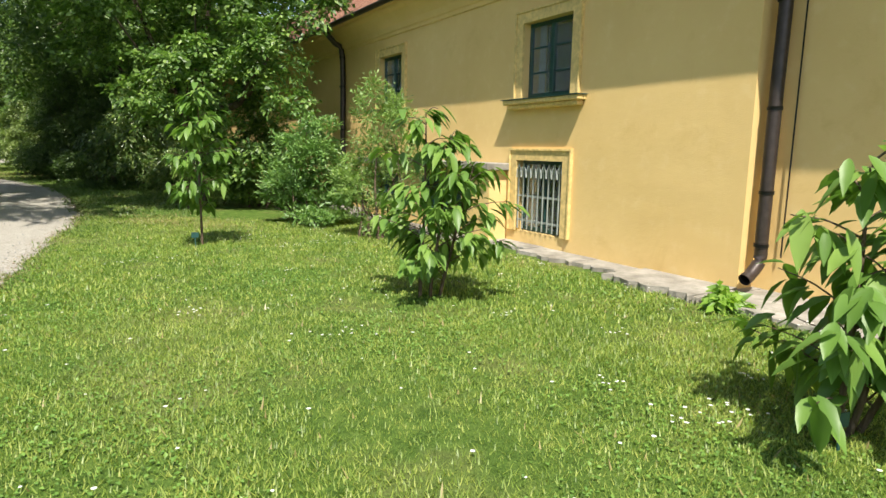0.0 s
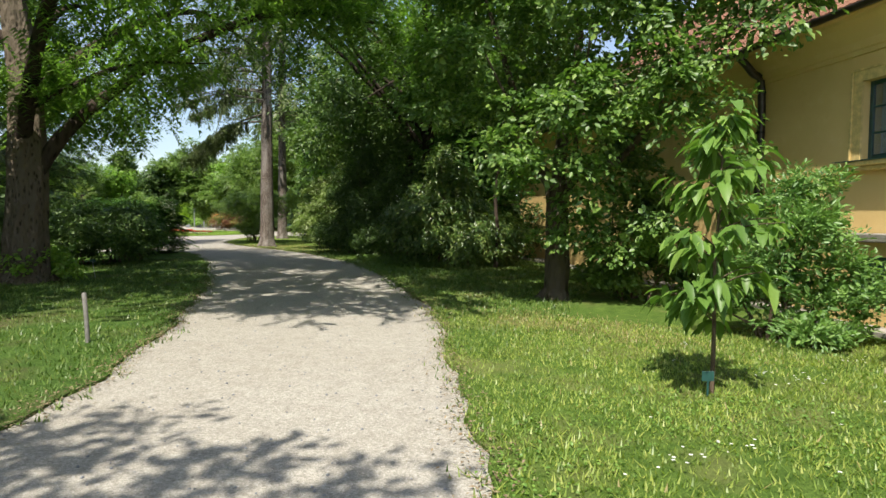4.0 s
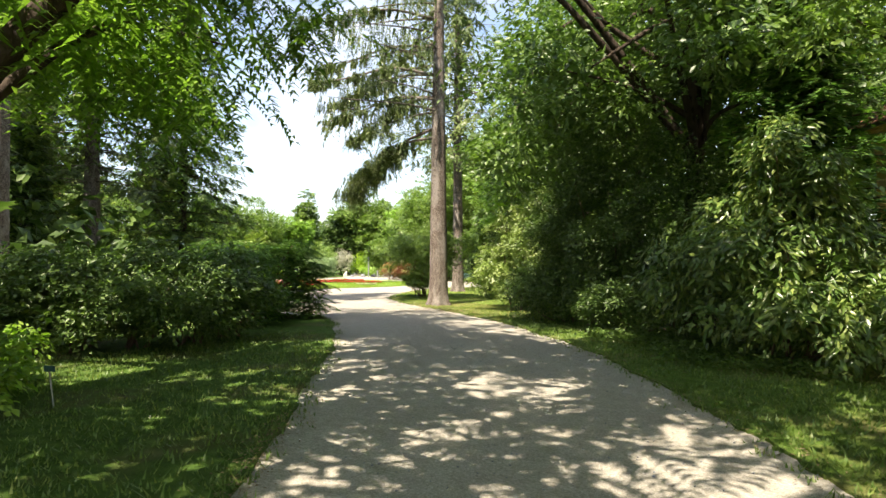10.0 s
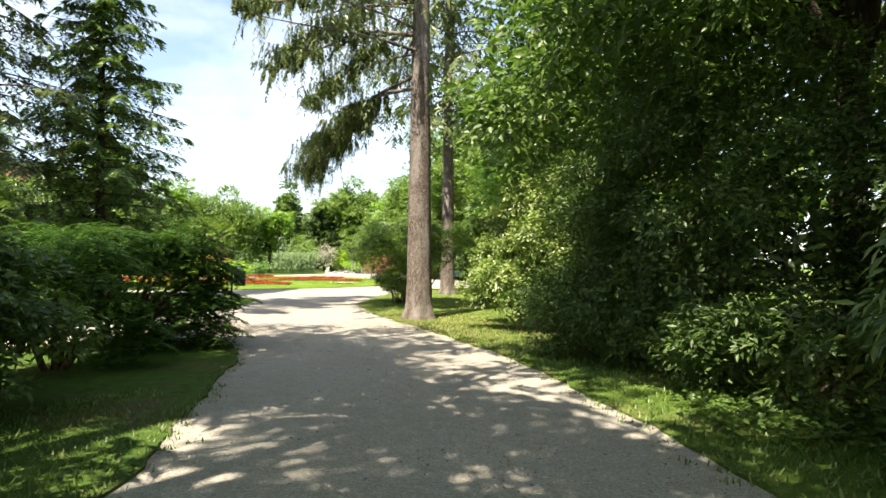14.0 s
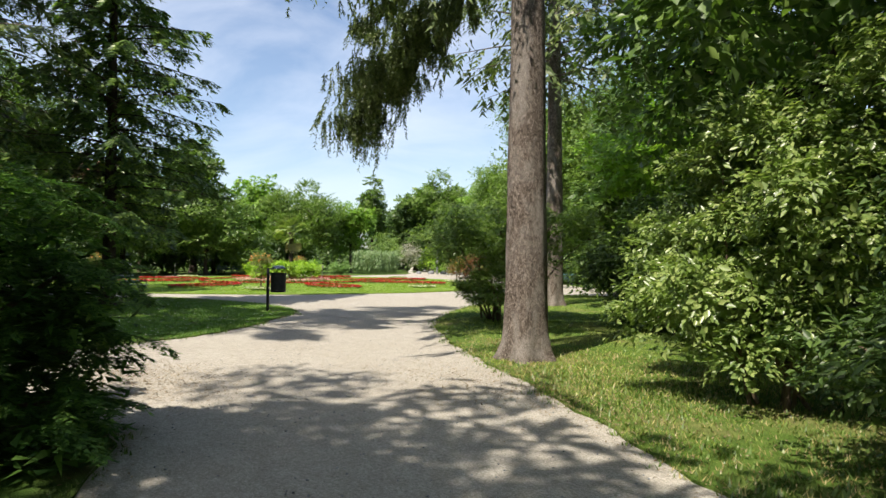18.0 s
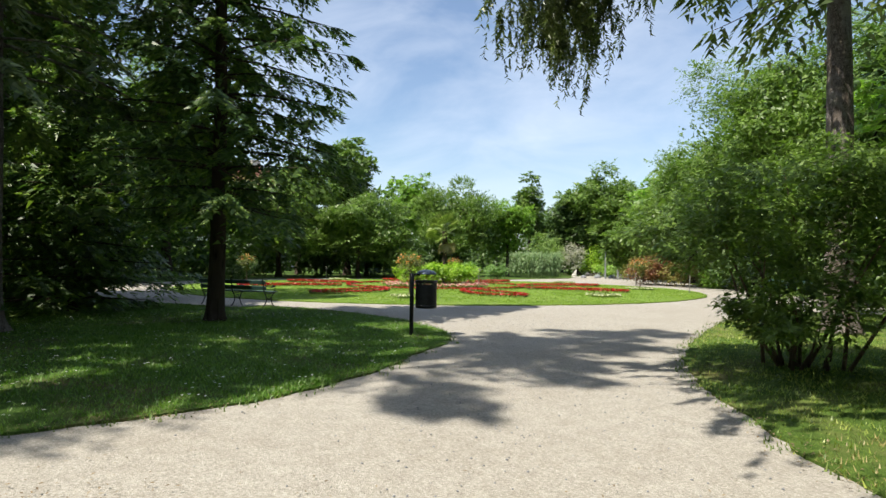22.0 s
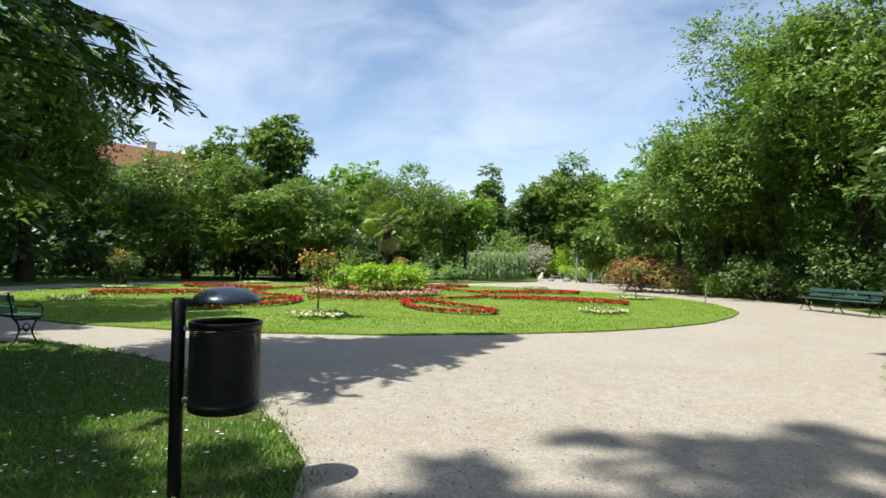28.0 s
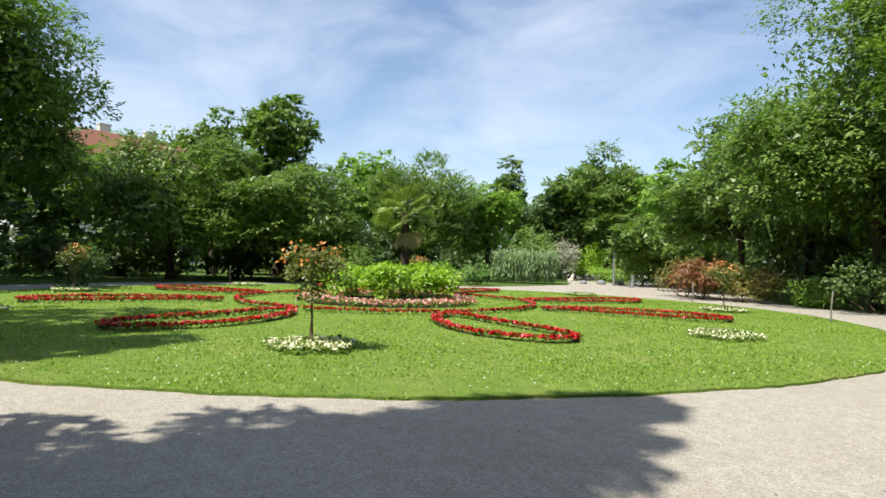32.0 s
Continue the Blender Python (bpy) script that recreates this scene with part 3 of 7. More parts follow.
def conifer(name, at, label, height, radius, branch_from, reach, needle_mat, bark, whorls, per, twigs, needle, hang=0.0, droop=0.25, lean=(0, 0), only=None, group="", top_reach=0.3, body=1.0, slim=0.38, rows=8, inner=16):
    """A needle tree: trunk, branches in whorls, sprays of needles. hang: how far the twigs hang straight down."""
    ob = thing(name, (*at, 0), label, "tree", group)
    line = trunk_line(height, lean, 20, 0.02)
    zs = np.r_[-0.05, 0.04, 0.1, 0.18, 0.28, 0.42, 0.6, 0.8, np.arange(1.0, 6.0, 0.2), np.linspace(6.0, height, 14)]
    stem = np.stack([np.interp(zs, line[:, 2], line[:, 0]), np.interp(zs, line[:, 2], line[:, 1]), zs], 1)
    girth = radius * np.interp(zs, (0, height), (1.0, 0.12)) * (1 + 0.32 * np.exp(-np.maximum(zs, 0) / 0.22))
    skin, quads = tube(stem, girth, 32, 0.012, 0.0, 0.018)
    skin = skin.reshape(len(zs), 32, 3)
    lobe = 0.2 * np.exp(-np.maximum(zs, 0) / 0.3)[:, None] * np.sin(5 * np.linspace(0, 2 * np.pi, 32, endpoint=False) + at[0])[None]
    skin[..., :2] = stem[:, None, :2] + (skin[..., :2] - stem[:, None, :2]) * (1 + lobe)[..., None]
    part("trunk", mesh_of("trunk", skin.reshape(-1, 3), quads, M[bark], True), None, ob)
    arms, sprays = [], []
    for z in np.linspace(branch_from, height * 0.985, whorls):
        f = (z - branch_from) / (height - branch_from)
        for a in RNG.uniform(0, 6.283) + np.arange(per) * 6.283 / per + RNG.uniform(-0.4, 0.4, per):
            if only and not only(a, z):
                continue
            L = reach * ((1 - f) ** 0.8 * (1 - top_reach) + top_reach * (1 - f)) * RNG.uniform(0.5, 1.25) + 0.3
            d = np.array([math.cos(a), math.sin(a), 0])
            s = np.array([np.interp(z, line[:, 2], line[:, k]) for k in range(3)])
            up = RNG.uniform(0.0, 0.18)
            t = np.linspace(0, 1, 9)[:, None]
            arm = s + d * L * t + np.array((0, 0, 1.0)) * L * (up * t - droop * t**2 + 0.1 * t**4)
            arms.append(tube(arm, np.linspace(0.009 * L + 0.01, 0.005, 9), 5))
            n = max(4, int(twigs * (0.4 + L / reach)))
            q = RNG.uniform(0.12, 1, n) ** 0.75
            foot = np.stack([np.interp(q, t[:, 0], arm[:, k]) for k in range(3)], 1)
            side = np.cross(d, (0, 0, 1.0)) * RNG.choice([-1, 1], n)[:, None]
            way = unit(d * RNG.uniform(0.25, 1, n)[:, None] + side * RNG.uniform(0.3, 1, n)[:, None] + (0, 0, -0.12))
            way = unit(way * (1 - hang) + np.array((0, 0, -1.0)) * hang * RNG.uniform(0.6, 1.1, n)[:, None] + globe(n) * 0.12)
            tl = (0.24 * L * (1.15 - q) + 0.16) * RNG.uniform(0.6, 1.3, n) * (1 + 0.7 * hang)
            k = rows
            u = np.linspace(0.05, 1, k)
            pts = (foot[:, None] + way[:, None] * (tl[:, None] * u)[..., None] + np.array((0, 0, -1.0)) * (0.25 * tl[:, None] * u**2)[..., None]).reshape(-1, 3)
            w = np.repeat(way, k, 0)
            flatside = unit(np.cross(w, (0.02, 0.0, 1.0)))
            sg = np.tile(np.where(np.arange(k) % 2, 1.0, -1.0), n)[:, None]
            ah = w + flatside * sg * 0.75 + globe(len(w)) * 0.25
            ln = needle * RNG.uniform(0.7, 1.3, len(pts))
            sprays.append(leaves(pts, ah, d * 0.45 + (0, 0, 0.8) + globe(len(pts)) * 0.5, ln * 1.03, ln * slim * 1.1, single_face=True))
    m = int(whorls * per * inner)
    z = RNG.uniform(branch_from + 0.5, height * 0.9, m)
    rr = reach * (1 - (z - branch_from) / (height - branch_from)) * RNG.uniform(0.1, 0.62, m) * body
    a = RNG.uniform(0, 6.283, m)
    q = np.stack([rr * np.cos(a), rr * np.sin(a), z - droop * rr * 0.5], 1)
    sprays.append(leaves(q, globe(m) * (1, 1, 0.35) + (0, 0, -0.2 - hang), np.tile((0, 0, 1.0), (m, 1)) + globe(m) * 0.6, 0.34 * RNG.uniform(0.6, 1.2, m), 0.1, single_face=True))
    tagged(part("branchwork", mesh_of("branchwork", *joined(arms), M[bark], True), None, ob), kind="stuff")
    part("crown", mesh_of("crown", *joined(sprays), M[needle_mat]), None, ob)
    return ob

# ---- ground ----
RING, RING_R, PATH_R = np.array((-52.3, 42.6)), 14.1, 17.4      # the round lawn and the path round it
GARDEN = np.array((-53.3, 43.0))                                # middle of the flower pattern
EAST = [(-3.2, -30), (-3.2, -8), (-3.1, 0), (-3.7, 3.9), (-4.3, 5.2), (-5.5, 8.1), (-6.3, 9.9), (-7.5, 12.4), (-8.6, 14.2), (-10, 16.2), (-12, 19), (-14.2, 21.5),
        (-16.6, 23.8), (-18.7, 25.4), (-21, 27), (-23.1, 28.2), (-25.6, 30), (-27.6, 31.6), (-28.9, 33.3), (-30.6, 36), (-31.9, 38.7), (-32.9, 41.3), (-33.3, 43.6), (-32.9, 45.1), (-31.2, 46.2)]
WEST = [(-7.2, -30), (-7.2, -8), (-7.4, 2), (-8.1, 6.3), (-9.3, 8.5), (-10.6, 10.4), (-12.4, 12.9), (-14.9, 15.8), (-17.2, 18.3), (-19.5, 20.6), (-21.8, 22.5), (-23.6, 23.1), (-24.8, 21.8), (-25.2, 18), (-25.4, 5), (-25.4, -30)]
ISLE = [(-29.2, -30), (-29.2, 5), (-29.0, 19), (-28.7, 23.3), (-28.7, 25.5), (-29.5, 27.4), (-30.6, 28.9), (-32, 30.5), (-33, 31.1), (-34.3, 31.5), (-36.5, 31.7), (-39.6, 31), (-42, 30)]


def arc(a0, a1, r, n, c=RING):
    t = np.radians(np.linspace(a0, a1, n))
    return np.stack([c[0] + r * np.cos(t), c[1] + r * np.sin(t)], 1)


def ragged(p, amount=0.04):
    """An uneven edge: points close together, wandering in and out."""
    p = np.asarray(p, float)
    s = np.r_[0, np.cumsum(np.linalg.norm(np.diff(p, axis=0), axis=1))]
    near = np.linspace(0, s[-1], max(4, min(700, int(s[-1] / 0.22))))
    q = np.stack([np.interp(near, s, p[:, k]) for k in (0, 1)], 1)
    side = unit(np.gradient(q, axis=0))[:, ::-1] * (1, -1)
    wave = sum(np.sin(near * f + RNG.uniform(0, 6.28)) * w for f, w in ((1.1, 1.0), (2.7, 0.7), (6.3, 0.5), (13.0, 0.35)))
    return q + side * (amount * (wave + 0.4 * RNG.standard_normal(len(q))))[:, None]


def inside(p, poly):
    """Which points lie in a polygon."""
    x, y = p[:, 0], p[:, 1]
    hit = np.zeros(len(p), bool)
    for (x0, y0), (x1, y1) in zip(poly, np.roll(poly, 1, 0)):
        if y0 != y1:
            hit ^= ((y0 > y) != (y1 > y)) & (x < (x1 - x0) * (y - y0) / (y1 - y0) + x0)
    return hit


def slab(name, outline, z, material, label, category):
    """A piece of lawn, gently uneven, with a low edge."""
    o = np.asarray(outline, float)
    n = len(o)
    grid = np.stack(np.meshgrid(np.arange(-92, 30, 2.6), np.arange(-12, 98, 2.6)), -1).reshape(-1, 2) + 0.31
    grid = grid[inside(grid, o)]
    gap = np.abs(grid[:, None] - o[None, ::3]).sum(-1).min(1)
    pts = [Vector(q) for q in np.concatenate([o, grid[gap > 0.7]])]
    v2, _, faces, *_ = delaunay_2d_cdt(pts, [(k, (k + 1) % n) for k in range(n)], [], 1, 1e-4)
    v2 = np.array([tuple(q) for q in v2])
    h = z + 0.012 * np.sin(v2[:, 0] * 0.9) * np.sin(v2[:, 1] * 0.7 + 1)
    i, k = np.arange(n), len(v2)
    j = (i + 1) % n
    v = np.concatenate([np.c_[v2, h], np.c_[o, np.full(n, z + 0.006)], np.c_[o, np.full(n, -0.04)]])
    side = np.concatenate([np.stack([i, j, j + n], 1), np.stack([i, j + n, i + n], 1)]) + k
    tris = np.array([f for f in faces if len(f) == 3])
    return single(name, mesh_of(name, v, np.concatenate([tris, side]), material), None, label, category, kind="structure")


FAR = 420.0
gx = np.r_[-FAR, -200, np.arange(-110, 41, 5.0), 120, FAR]
gy = np.r_[-FAR, -120, np.arange(-40, 116, 5.0), 220, FAR]
gi, gj = np.meshgrid(np.arange(len(gx) - 1), np.arange(len(gy) - 1), indexing="ij")
gk = len(gy)
single("ground", mesh_of("ground", [(x, y, 0) for x in gx for y in gy], np.stack([gi * gk + gj, (gi + 1) * gk + gj, (gi + 1) * gk + gj + 1, gi * gk + gj + 1], -1).reshape(-1, 4), M["gravel"]), None,
       "pale grey fine gravel of the park paths", "gravel path", kind="structure")
east_line = ragged(curve(EAST[1:], 6))
east = np.concatenate([[EAST[0]], east_line, ragged(curve([(-31.2, 46.2), (-30.2, 48), (-31.0, 50.5), (-34.5, 52.5), (-37.5, 54.2)], 6)), ragged(arc(38, 78, 18.6, 40)),
                       [(-50.6, 63.5), (-55, 68), (-66, 79), (-90, 103), (-90, FAR), (FAR, FAR), (FAR, -FAR), (-3.2, -FAR)]])
slab("lawn_east", east, 0.02, M["turf"], "sunny mown lawn with dry patches, clover and daisies", "lawn")
west_line = ragged(curve(WEST[1:], 6))
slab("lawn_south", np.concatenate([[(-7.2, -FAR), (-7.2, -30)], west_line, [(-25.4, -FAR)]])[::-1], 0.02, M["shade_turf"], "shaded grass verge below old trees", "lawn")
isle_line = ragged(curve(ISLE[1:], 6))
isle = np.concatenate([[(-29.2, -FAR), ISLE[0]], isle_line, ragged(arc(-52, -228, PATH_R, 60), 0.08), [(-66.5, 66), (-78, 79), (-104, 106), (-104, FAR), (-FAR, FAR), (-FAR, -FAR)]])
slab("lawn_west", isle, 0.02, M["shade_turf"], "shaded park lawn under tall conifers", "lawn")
ring_line = ragged(arc(0, 357, RING_R, 90), 0.03)
slab("lawn_round", ring_line, 0.03, M["fine_turf"], "round mown lawn, bright green with mowing stripes", "lawn")


# ---- the yellow house ----
WALL = Matrix.Translation((3.13, 6.42, 0)) @ Matrix(((-0.522, -0.853, 0, 0), (0.853, -0.522, 0, 0), (0, 0, 1, 0), (0, 0, 0, 1)))
house = new("yellow_house")
house.matrix_world = WALL
tagged(house, "old two-storey house, ochre plaster, tiled hip roof, raised on a plinth", "house")


def pierced(x0, x1, z0, z1, y, depth, holes):
    """A wall face at y with holes (x0, x1, z0, z1) and their reveals, and its back."""
    bm = bmesh.new()
    xs = sorted({x0, x1, *(h[k] for h in holes for k in (0, 1))})
    zs = sorted({z0, z1, *(h[k] for h in holes for k in (2, 3))})

    def quad(*p):
        bm.faces.new([bm.verts.new(q) for q in p])
    for a, b in zip(xs, xs[1:]):
        for c, d in zip(zs, zs[1:]):
            if not any(h[0] <= a and b <= h[1] and h[2] <= c and d <= h[3] for h in holes):
                quad((a, y, c), (a, y, d), (b, y, d), (b, y, c))
                quad((a, y - depth, c), (b, y - depth, c), (b, y - depth, d), (a, y - depth, d))
    for a, b, c, d in [*holes, (x0, x1, z0, z1)]:
        e = y - depth
        quad((a, y, c), (a, e, c), (a, e, d), (a, y, d))
        quad((b, y, c), (b, y, d), (b, e, d), (b, e, c))
        quad((a, y, c), (b, y, c), (b, e, c), (a, e, c))
        quad((a, y, d), (a, e, d), (b, e, d), (b, y, d))
    bmesh.ops.remove_doubles(bm, verts=bm.verts, dist=0.0005)
    bmesh.ops.recalc_face_normals(bm, faces=bm.faces)
    return bm


WIN_1, WIN_2, WIN_LOW = (2.72, 3.80, 2.30, 3.40), (7.82, 8.90, 2.36, 3.48), (2.80, 3.86, 0.26, 1.36)
EAVE, OVER = 4.36, 0.44
part("wall", pierced(0, 24.8, -0.1, 4.3, 0, 0.45, [WIN_1, WIN_2, WIN_LOW]), M["plaster"], house)
part("wall", pierced(-9, -0.001, -0.1, 4.3, -0.26, 0.3, []), M["plaster"], house)
part("wall", boxes((24.36, 24.8, -9.5, -0.46, -0.1, 4.3), (-9, -8.6, -9.5, -0.57, -0.1, 4.3), (-8.59, 24.35, -9.5, -9.1, -0.1, 4.3)), M["plaster"], house)
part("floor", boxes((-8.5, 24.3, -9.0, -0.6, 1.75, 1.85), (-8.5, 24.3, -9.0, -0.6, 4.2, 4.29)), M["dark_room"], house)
# moulded cornice below the eave
prof = [(0.001, 3.86), (0.03, 3.87), (0.03, 3.93), (0.06, 3.95), (0.09, 4.05), (0.16, 4.16), (0.24, 4.25), (0.32, 4.30), (0.34, 4.34), (0.001, 4.34)]
bm = bmesh.new()
for x0, x1, dy in ((0.0, 24.8, 0.0), (-9.0, -0.002, -0.26)):
    ends = [[bm.verts.new((x, y + dy, z)) for y, z in prof] for x in (x0, x1)]
    for k in range(len(prof)):
        bm.faces.new((ends[0][k], ends[0][k - 1], ends[1][k - 1], ends[1][k]))
    bm.faces.new(ends[0])
    bm.faces.new(ends[1][::-1])
bmesh.ops.recalc_face_normals(bm, faces=bm.faces)
part("cornice", bm, M["plaster"], house)


def window_of(x0, x1, z0, z1, cols, rows, name, sill=True):
    """A casement set back in its hole: frame, bars, panes, curtains, a moulded surround and a sill."""
    y = -0.10
    w = part(name, boxes((x0, x0 + 0.06, y - 0.05, y, z0, z1), (x1 - 0.06, x1, y - 0.05, y, z0, z1), (x0 + 0.06, x1 - 0.06, y - 0.05, y, z0, z0 + 0.07),
                         (x0 + 0.06, x1 - 0.06, y - 0.05, y, z1 - 0.06, z1), bevel=0.006), M["green_paint"], house, "dark green painted casement window")
    mid = (x0 + x1) / 2
    part("mullion", boxes((mid - 0.04, mid + 0.04, y - 0.05, y + 0.012, z0 + 0.072, z1 - 0.062), bevel=0.006), M["green_paint"], w)
    for a, b in ((x0 + 0.062, mid - 0.042), (mid + 0.042, x1 - 0.062)):
        for r in range(1, rows):
            zz = z0 + (z1 - z0) * r / rows
            part("glazing_bar", boxes((a, b, y - 0.04, y - 0.008, zz - 0.013, zz + 0.013)), M["green_paint"], w)
        pane = part("pane", boxes((a, b, y - 0.032, y - 0.026, z0 + 0.072, z1 - 0.062)), M["glass"], w)
        pane.visible_shadow = False
        bm = bmesh.new()
        n, width = 14, (b - a) * 0.32
        side = a if a < mid - 0.1 else b - width
        vs = [[bm.verts.new((side + width * i / n, y - 0.16 + 0.02 * math.sin(i * 2.1), z)) for i in range(n + 1)] for z in (z0 + 0.05, z1)]
        for i in range(n):
            bm.faces.new((vs[0][i], vs[0][i + 1], vs[1][i + 1], vs[1][i]))
        part("curtain", bm, M["curtain"], w)
    # near-black sheet standing in for the unlit room behind the panes
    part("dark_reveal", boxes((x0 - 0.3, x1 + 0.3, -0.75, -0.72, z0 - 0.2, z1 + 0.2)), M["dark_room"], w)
    s = 0.15
    for strip in ((x0 - s, x0 - 0.001, 0.001, 0.035, z0, z1 + s), (x1 + 0.001, x1 + s, 0.001, 0.035, z0, z1 + s), (x0 - 0.0005, x1 + 0.0005, 0.001, 0.035, z1 + 0.001, z1 + s),
                           (x0 - s - 0.03, x0 - s - 0.001, 0.001, 0.055, z0, z1 + s + 0.03), (x1 + s + 0.001, x1 + s + 0.03, 0.001, 0.055, z0, z1 + s + 0.03), (x0 - s, x1 + s, 0.001, 0.055, z1 + s + 0.001, z1 + s + 0.03)):
        part("surround", boxes(strip), M["trim"], w)
    if sill:
        sb = part("window_sill", boxes((x0 - 0.3, x1 + 0.3, 0.0565, 0.17, z0 - 0.10, z0 - 0.03), (x0 - 0.25, x1 + 0.25, 0.001, 0.12, z0 - 0.165, z0 - 0.102), (x0 - 0.3, x1 + 0.3, -0.09, 0.056, z0 - 0.10, z0 - 0.03), bevel=0.012), M["trim"], w, "moulded plaster sill")
        part("flashing", boxes((x0 - 0.32, x1 + 0.32, -0.09, 0.19, z0 - 0.028, z0 - 0.018)), M["green_paint"], sb, "dark metal sheet on the sill")
    return w


window_of(*WIN_1, 2, 3, "window_1")
window_of(*WIN_2, 2, 3, "window_2")
low = window_of(*WIN_LOW, 2, 2, "window_3", sill=False)
grille = part("grille", boxes((WIN_LOW[0] + 0.02, WIN_LOW[1] - 0.02, 0.0, 0.012, 0.42, 0.45), (WIN_LOW[0] + 0.02, WIN_LOW[1] - 0.02, 0.0, 0.012, 0.80, 0.83), (WIN_LOW[0] + 0.02, WIN_LOW[1] - 0.02, 0.0, 0.012, 1.19, 1.22)), M["grille_paint"], low, "pale grey painted iron window grille")
bars = 9
for i in range(bars):
    x = WIN_LOW[0] + 0.06 + (WIN_LOW[1] - WIN_LOW[0] - 0.12) * i / (bars - 1)
    part("grille_bar", mesh_of("grille_bar", *tube([(x, 0.018, 0.30), (x, 0.018, 0.8), (x, 0.018, 1.31)], 0.012, 6), M["grille_paint"]), None, grille)
    part("hoop", mesh_of("hoop", *tube([(x - 0.05, 0.02, 1.10), (x - 0.045, 0.02, 1.22), (x, 0.02, 1.29), (x + 0.045, 0.02, 1.22), (x + 0.05, 0.02, 1.10)], 0.008, 5), M["grille_paint"]), None, grille)

# the low projecting shaft with its concrete cap and louvres
X0, X1, YB = 4.12, 8.98, 0.36
L1, L2 = (4.92, 6.36, 0.40, 1.03), (7.30, 8.60, 0.38, 1.0)
part("shaft", pierced(X0, X1, -0.1, 1.19, YB, YB - 0.003, [L1, L2]), M["plaster"], house, "low projecting shaft of ochre plaster")
cap = bmesh.new()
box(cap, X0 - 0.1, X1 + 0.1, 0.002, YB + 0.11, 1.192, 1.31, 0.015)
part("cap", cap, M["concrete"], house, "weathered concrete cap")
for a, b, c, d in (L1, L2):
    lv = part("louvre", boxes((a, a + 0.05, YB - 0.09, YB - 0.03, c, d), (b - 0.05, b, YB - 0.09, YB - 0.03, c, d), (a + 0.05, b - 0.05, YB - 0.09, YB - 0.03, c, c + 0.045), (a + 0.05, b - 0.05, YB - 0.09, YB - 0.03, d - 0.045, d),
                              ((a + b) / 2 - 0.02, (a + b) / 2 + 0.02, YB - 0.09, YB - 0.025, c + 0.045, d - 0.045)), M["louver_paint"], house, "green painted louvred vent")
    n = 10
    for i in range(n):
        z = c + 0.07 + (d - c - 0.14) * i / (n - 1)
        bm = bmesh.new()
        box(bm, a + 0.052, b - 0.052, -0.032, 0.032, -0.005, 0.005, m=pose(0, YB - 0.06, z, -38))
        part("slat", bm, M["louver_paint"], lv)
    # near-black sheet in place of the shade behind the slats
    part("dark_backing", boxes((a, b, YB - 0.2, YB - 0.19, c, d)), M["dark_room"], lv)

# rain pipes, gutter and a thin cable
def rain_pipe(x, y, z_low):
    out = part("rain_pipe", mesh_of("rain_pipe", *tube(curve([(x, y + 0.24, z_low), (x, y + 0.13, z_low + 0.06), (x, y, z_low + 0.2), (x, y, 0.7), (x, y, 2.0), (x, y, 3.75), (x, y + 0.2, 4.05), (x, y + 0.46, 4.3)], 5), 0.066, 14), M["pipe"], True), None, house, "brown metal rain pipe")
    for z in (0.55, 1.1, 1.95, 3.0, 3.7):
        part("clamp", mesh_of("clamp", *tube([(x, y, z), (x, y, z + 0.035)], 0.075, 14), M["dark_iron"]), None, out)
    return out


rain_pipe(-0.16, -0.10, 0.22)
rain_pipe(10.9, 0.10, 0.15)
part("cable", mesh_of("cable", *tube([(-0.31, -0.22, 0.45), (-0.31, -0.22, 2.0), (-0.31, -0.22, 3.85)], 0.008, 6), M["dark_iron"]), None, house, "thin dark lightning conductor")
gut = []
for x0, x1, yy in ((-9.2, 25.3, OVER),):
    a = np.linspace(np.pi, 2 * np.pi, 9)
    ring = np.concatenate([np.stack([np.cos(a) * 0.075, np.sin(a) * 0.075], 1), np.stack([np.cos(a[::-1]) * 0.068, np.sin(a[::-1]) * 0.068], 1)])
    v = np.concatenate([np.c_[np.full(18, x), yy + 0.05 + ring[:, 0], EAVE + 0.06 + ring[:, 1]] for x in (x0, x1)])
    f = [(k, (k + 1) % 18, 18 + (k + 1) % 18, 18 + k) for k in range(18)]
    gut.append((v, np.array(f)))
part("gutter", mesh_of("gutter", *joined(gut), M["pipe"]), None, house, "dark half-round metal gutter")
part("soffit", boxes((-9.2, 25.3, -0.3, OVER, 4.345, 4.375)), M["plaster"], house)

# hip roof: boards, then tiles in courses
RISE = math.tan(radians(40))
roof_v = [(-9.4, OVER + 0.04, EAVE + 0.03), (25.4, OVER + 0.04, EAVE + 0.03), (25.4, -10.1, EAVE + 0.03), (-9.4, -10.1, EAVE + 0.03), (-4.1, -4.75, EAVE + 0.03 + 5.3 * RISE), (20.1, -4.75, EAVE + 0.03 + 5.3 * RISE)]
bm = bmesh.new()
rv = [bm.verts.new(p) for p in roof_v]
for f in ((0, 1, 5, 4), (1, 2, 5), (2, 3, 4, 5), (3, 0, 4), (3, 2, 1, 0)):
    bm.faces.new([rv[k] for k in f])
bmesh.ops.recalc_face_normals(bm, faces=bm.faces)
roof = part("roof", bm, M["tile"], house, "weathered red-brown plain tile roof")


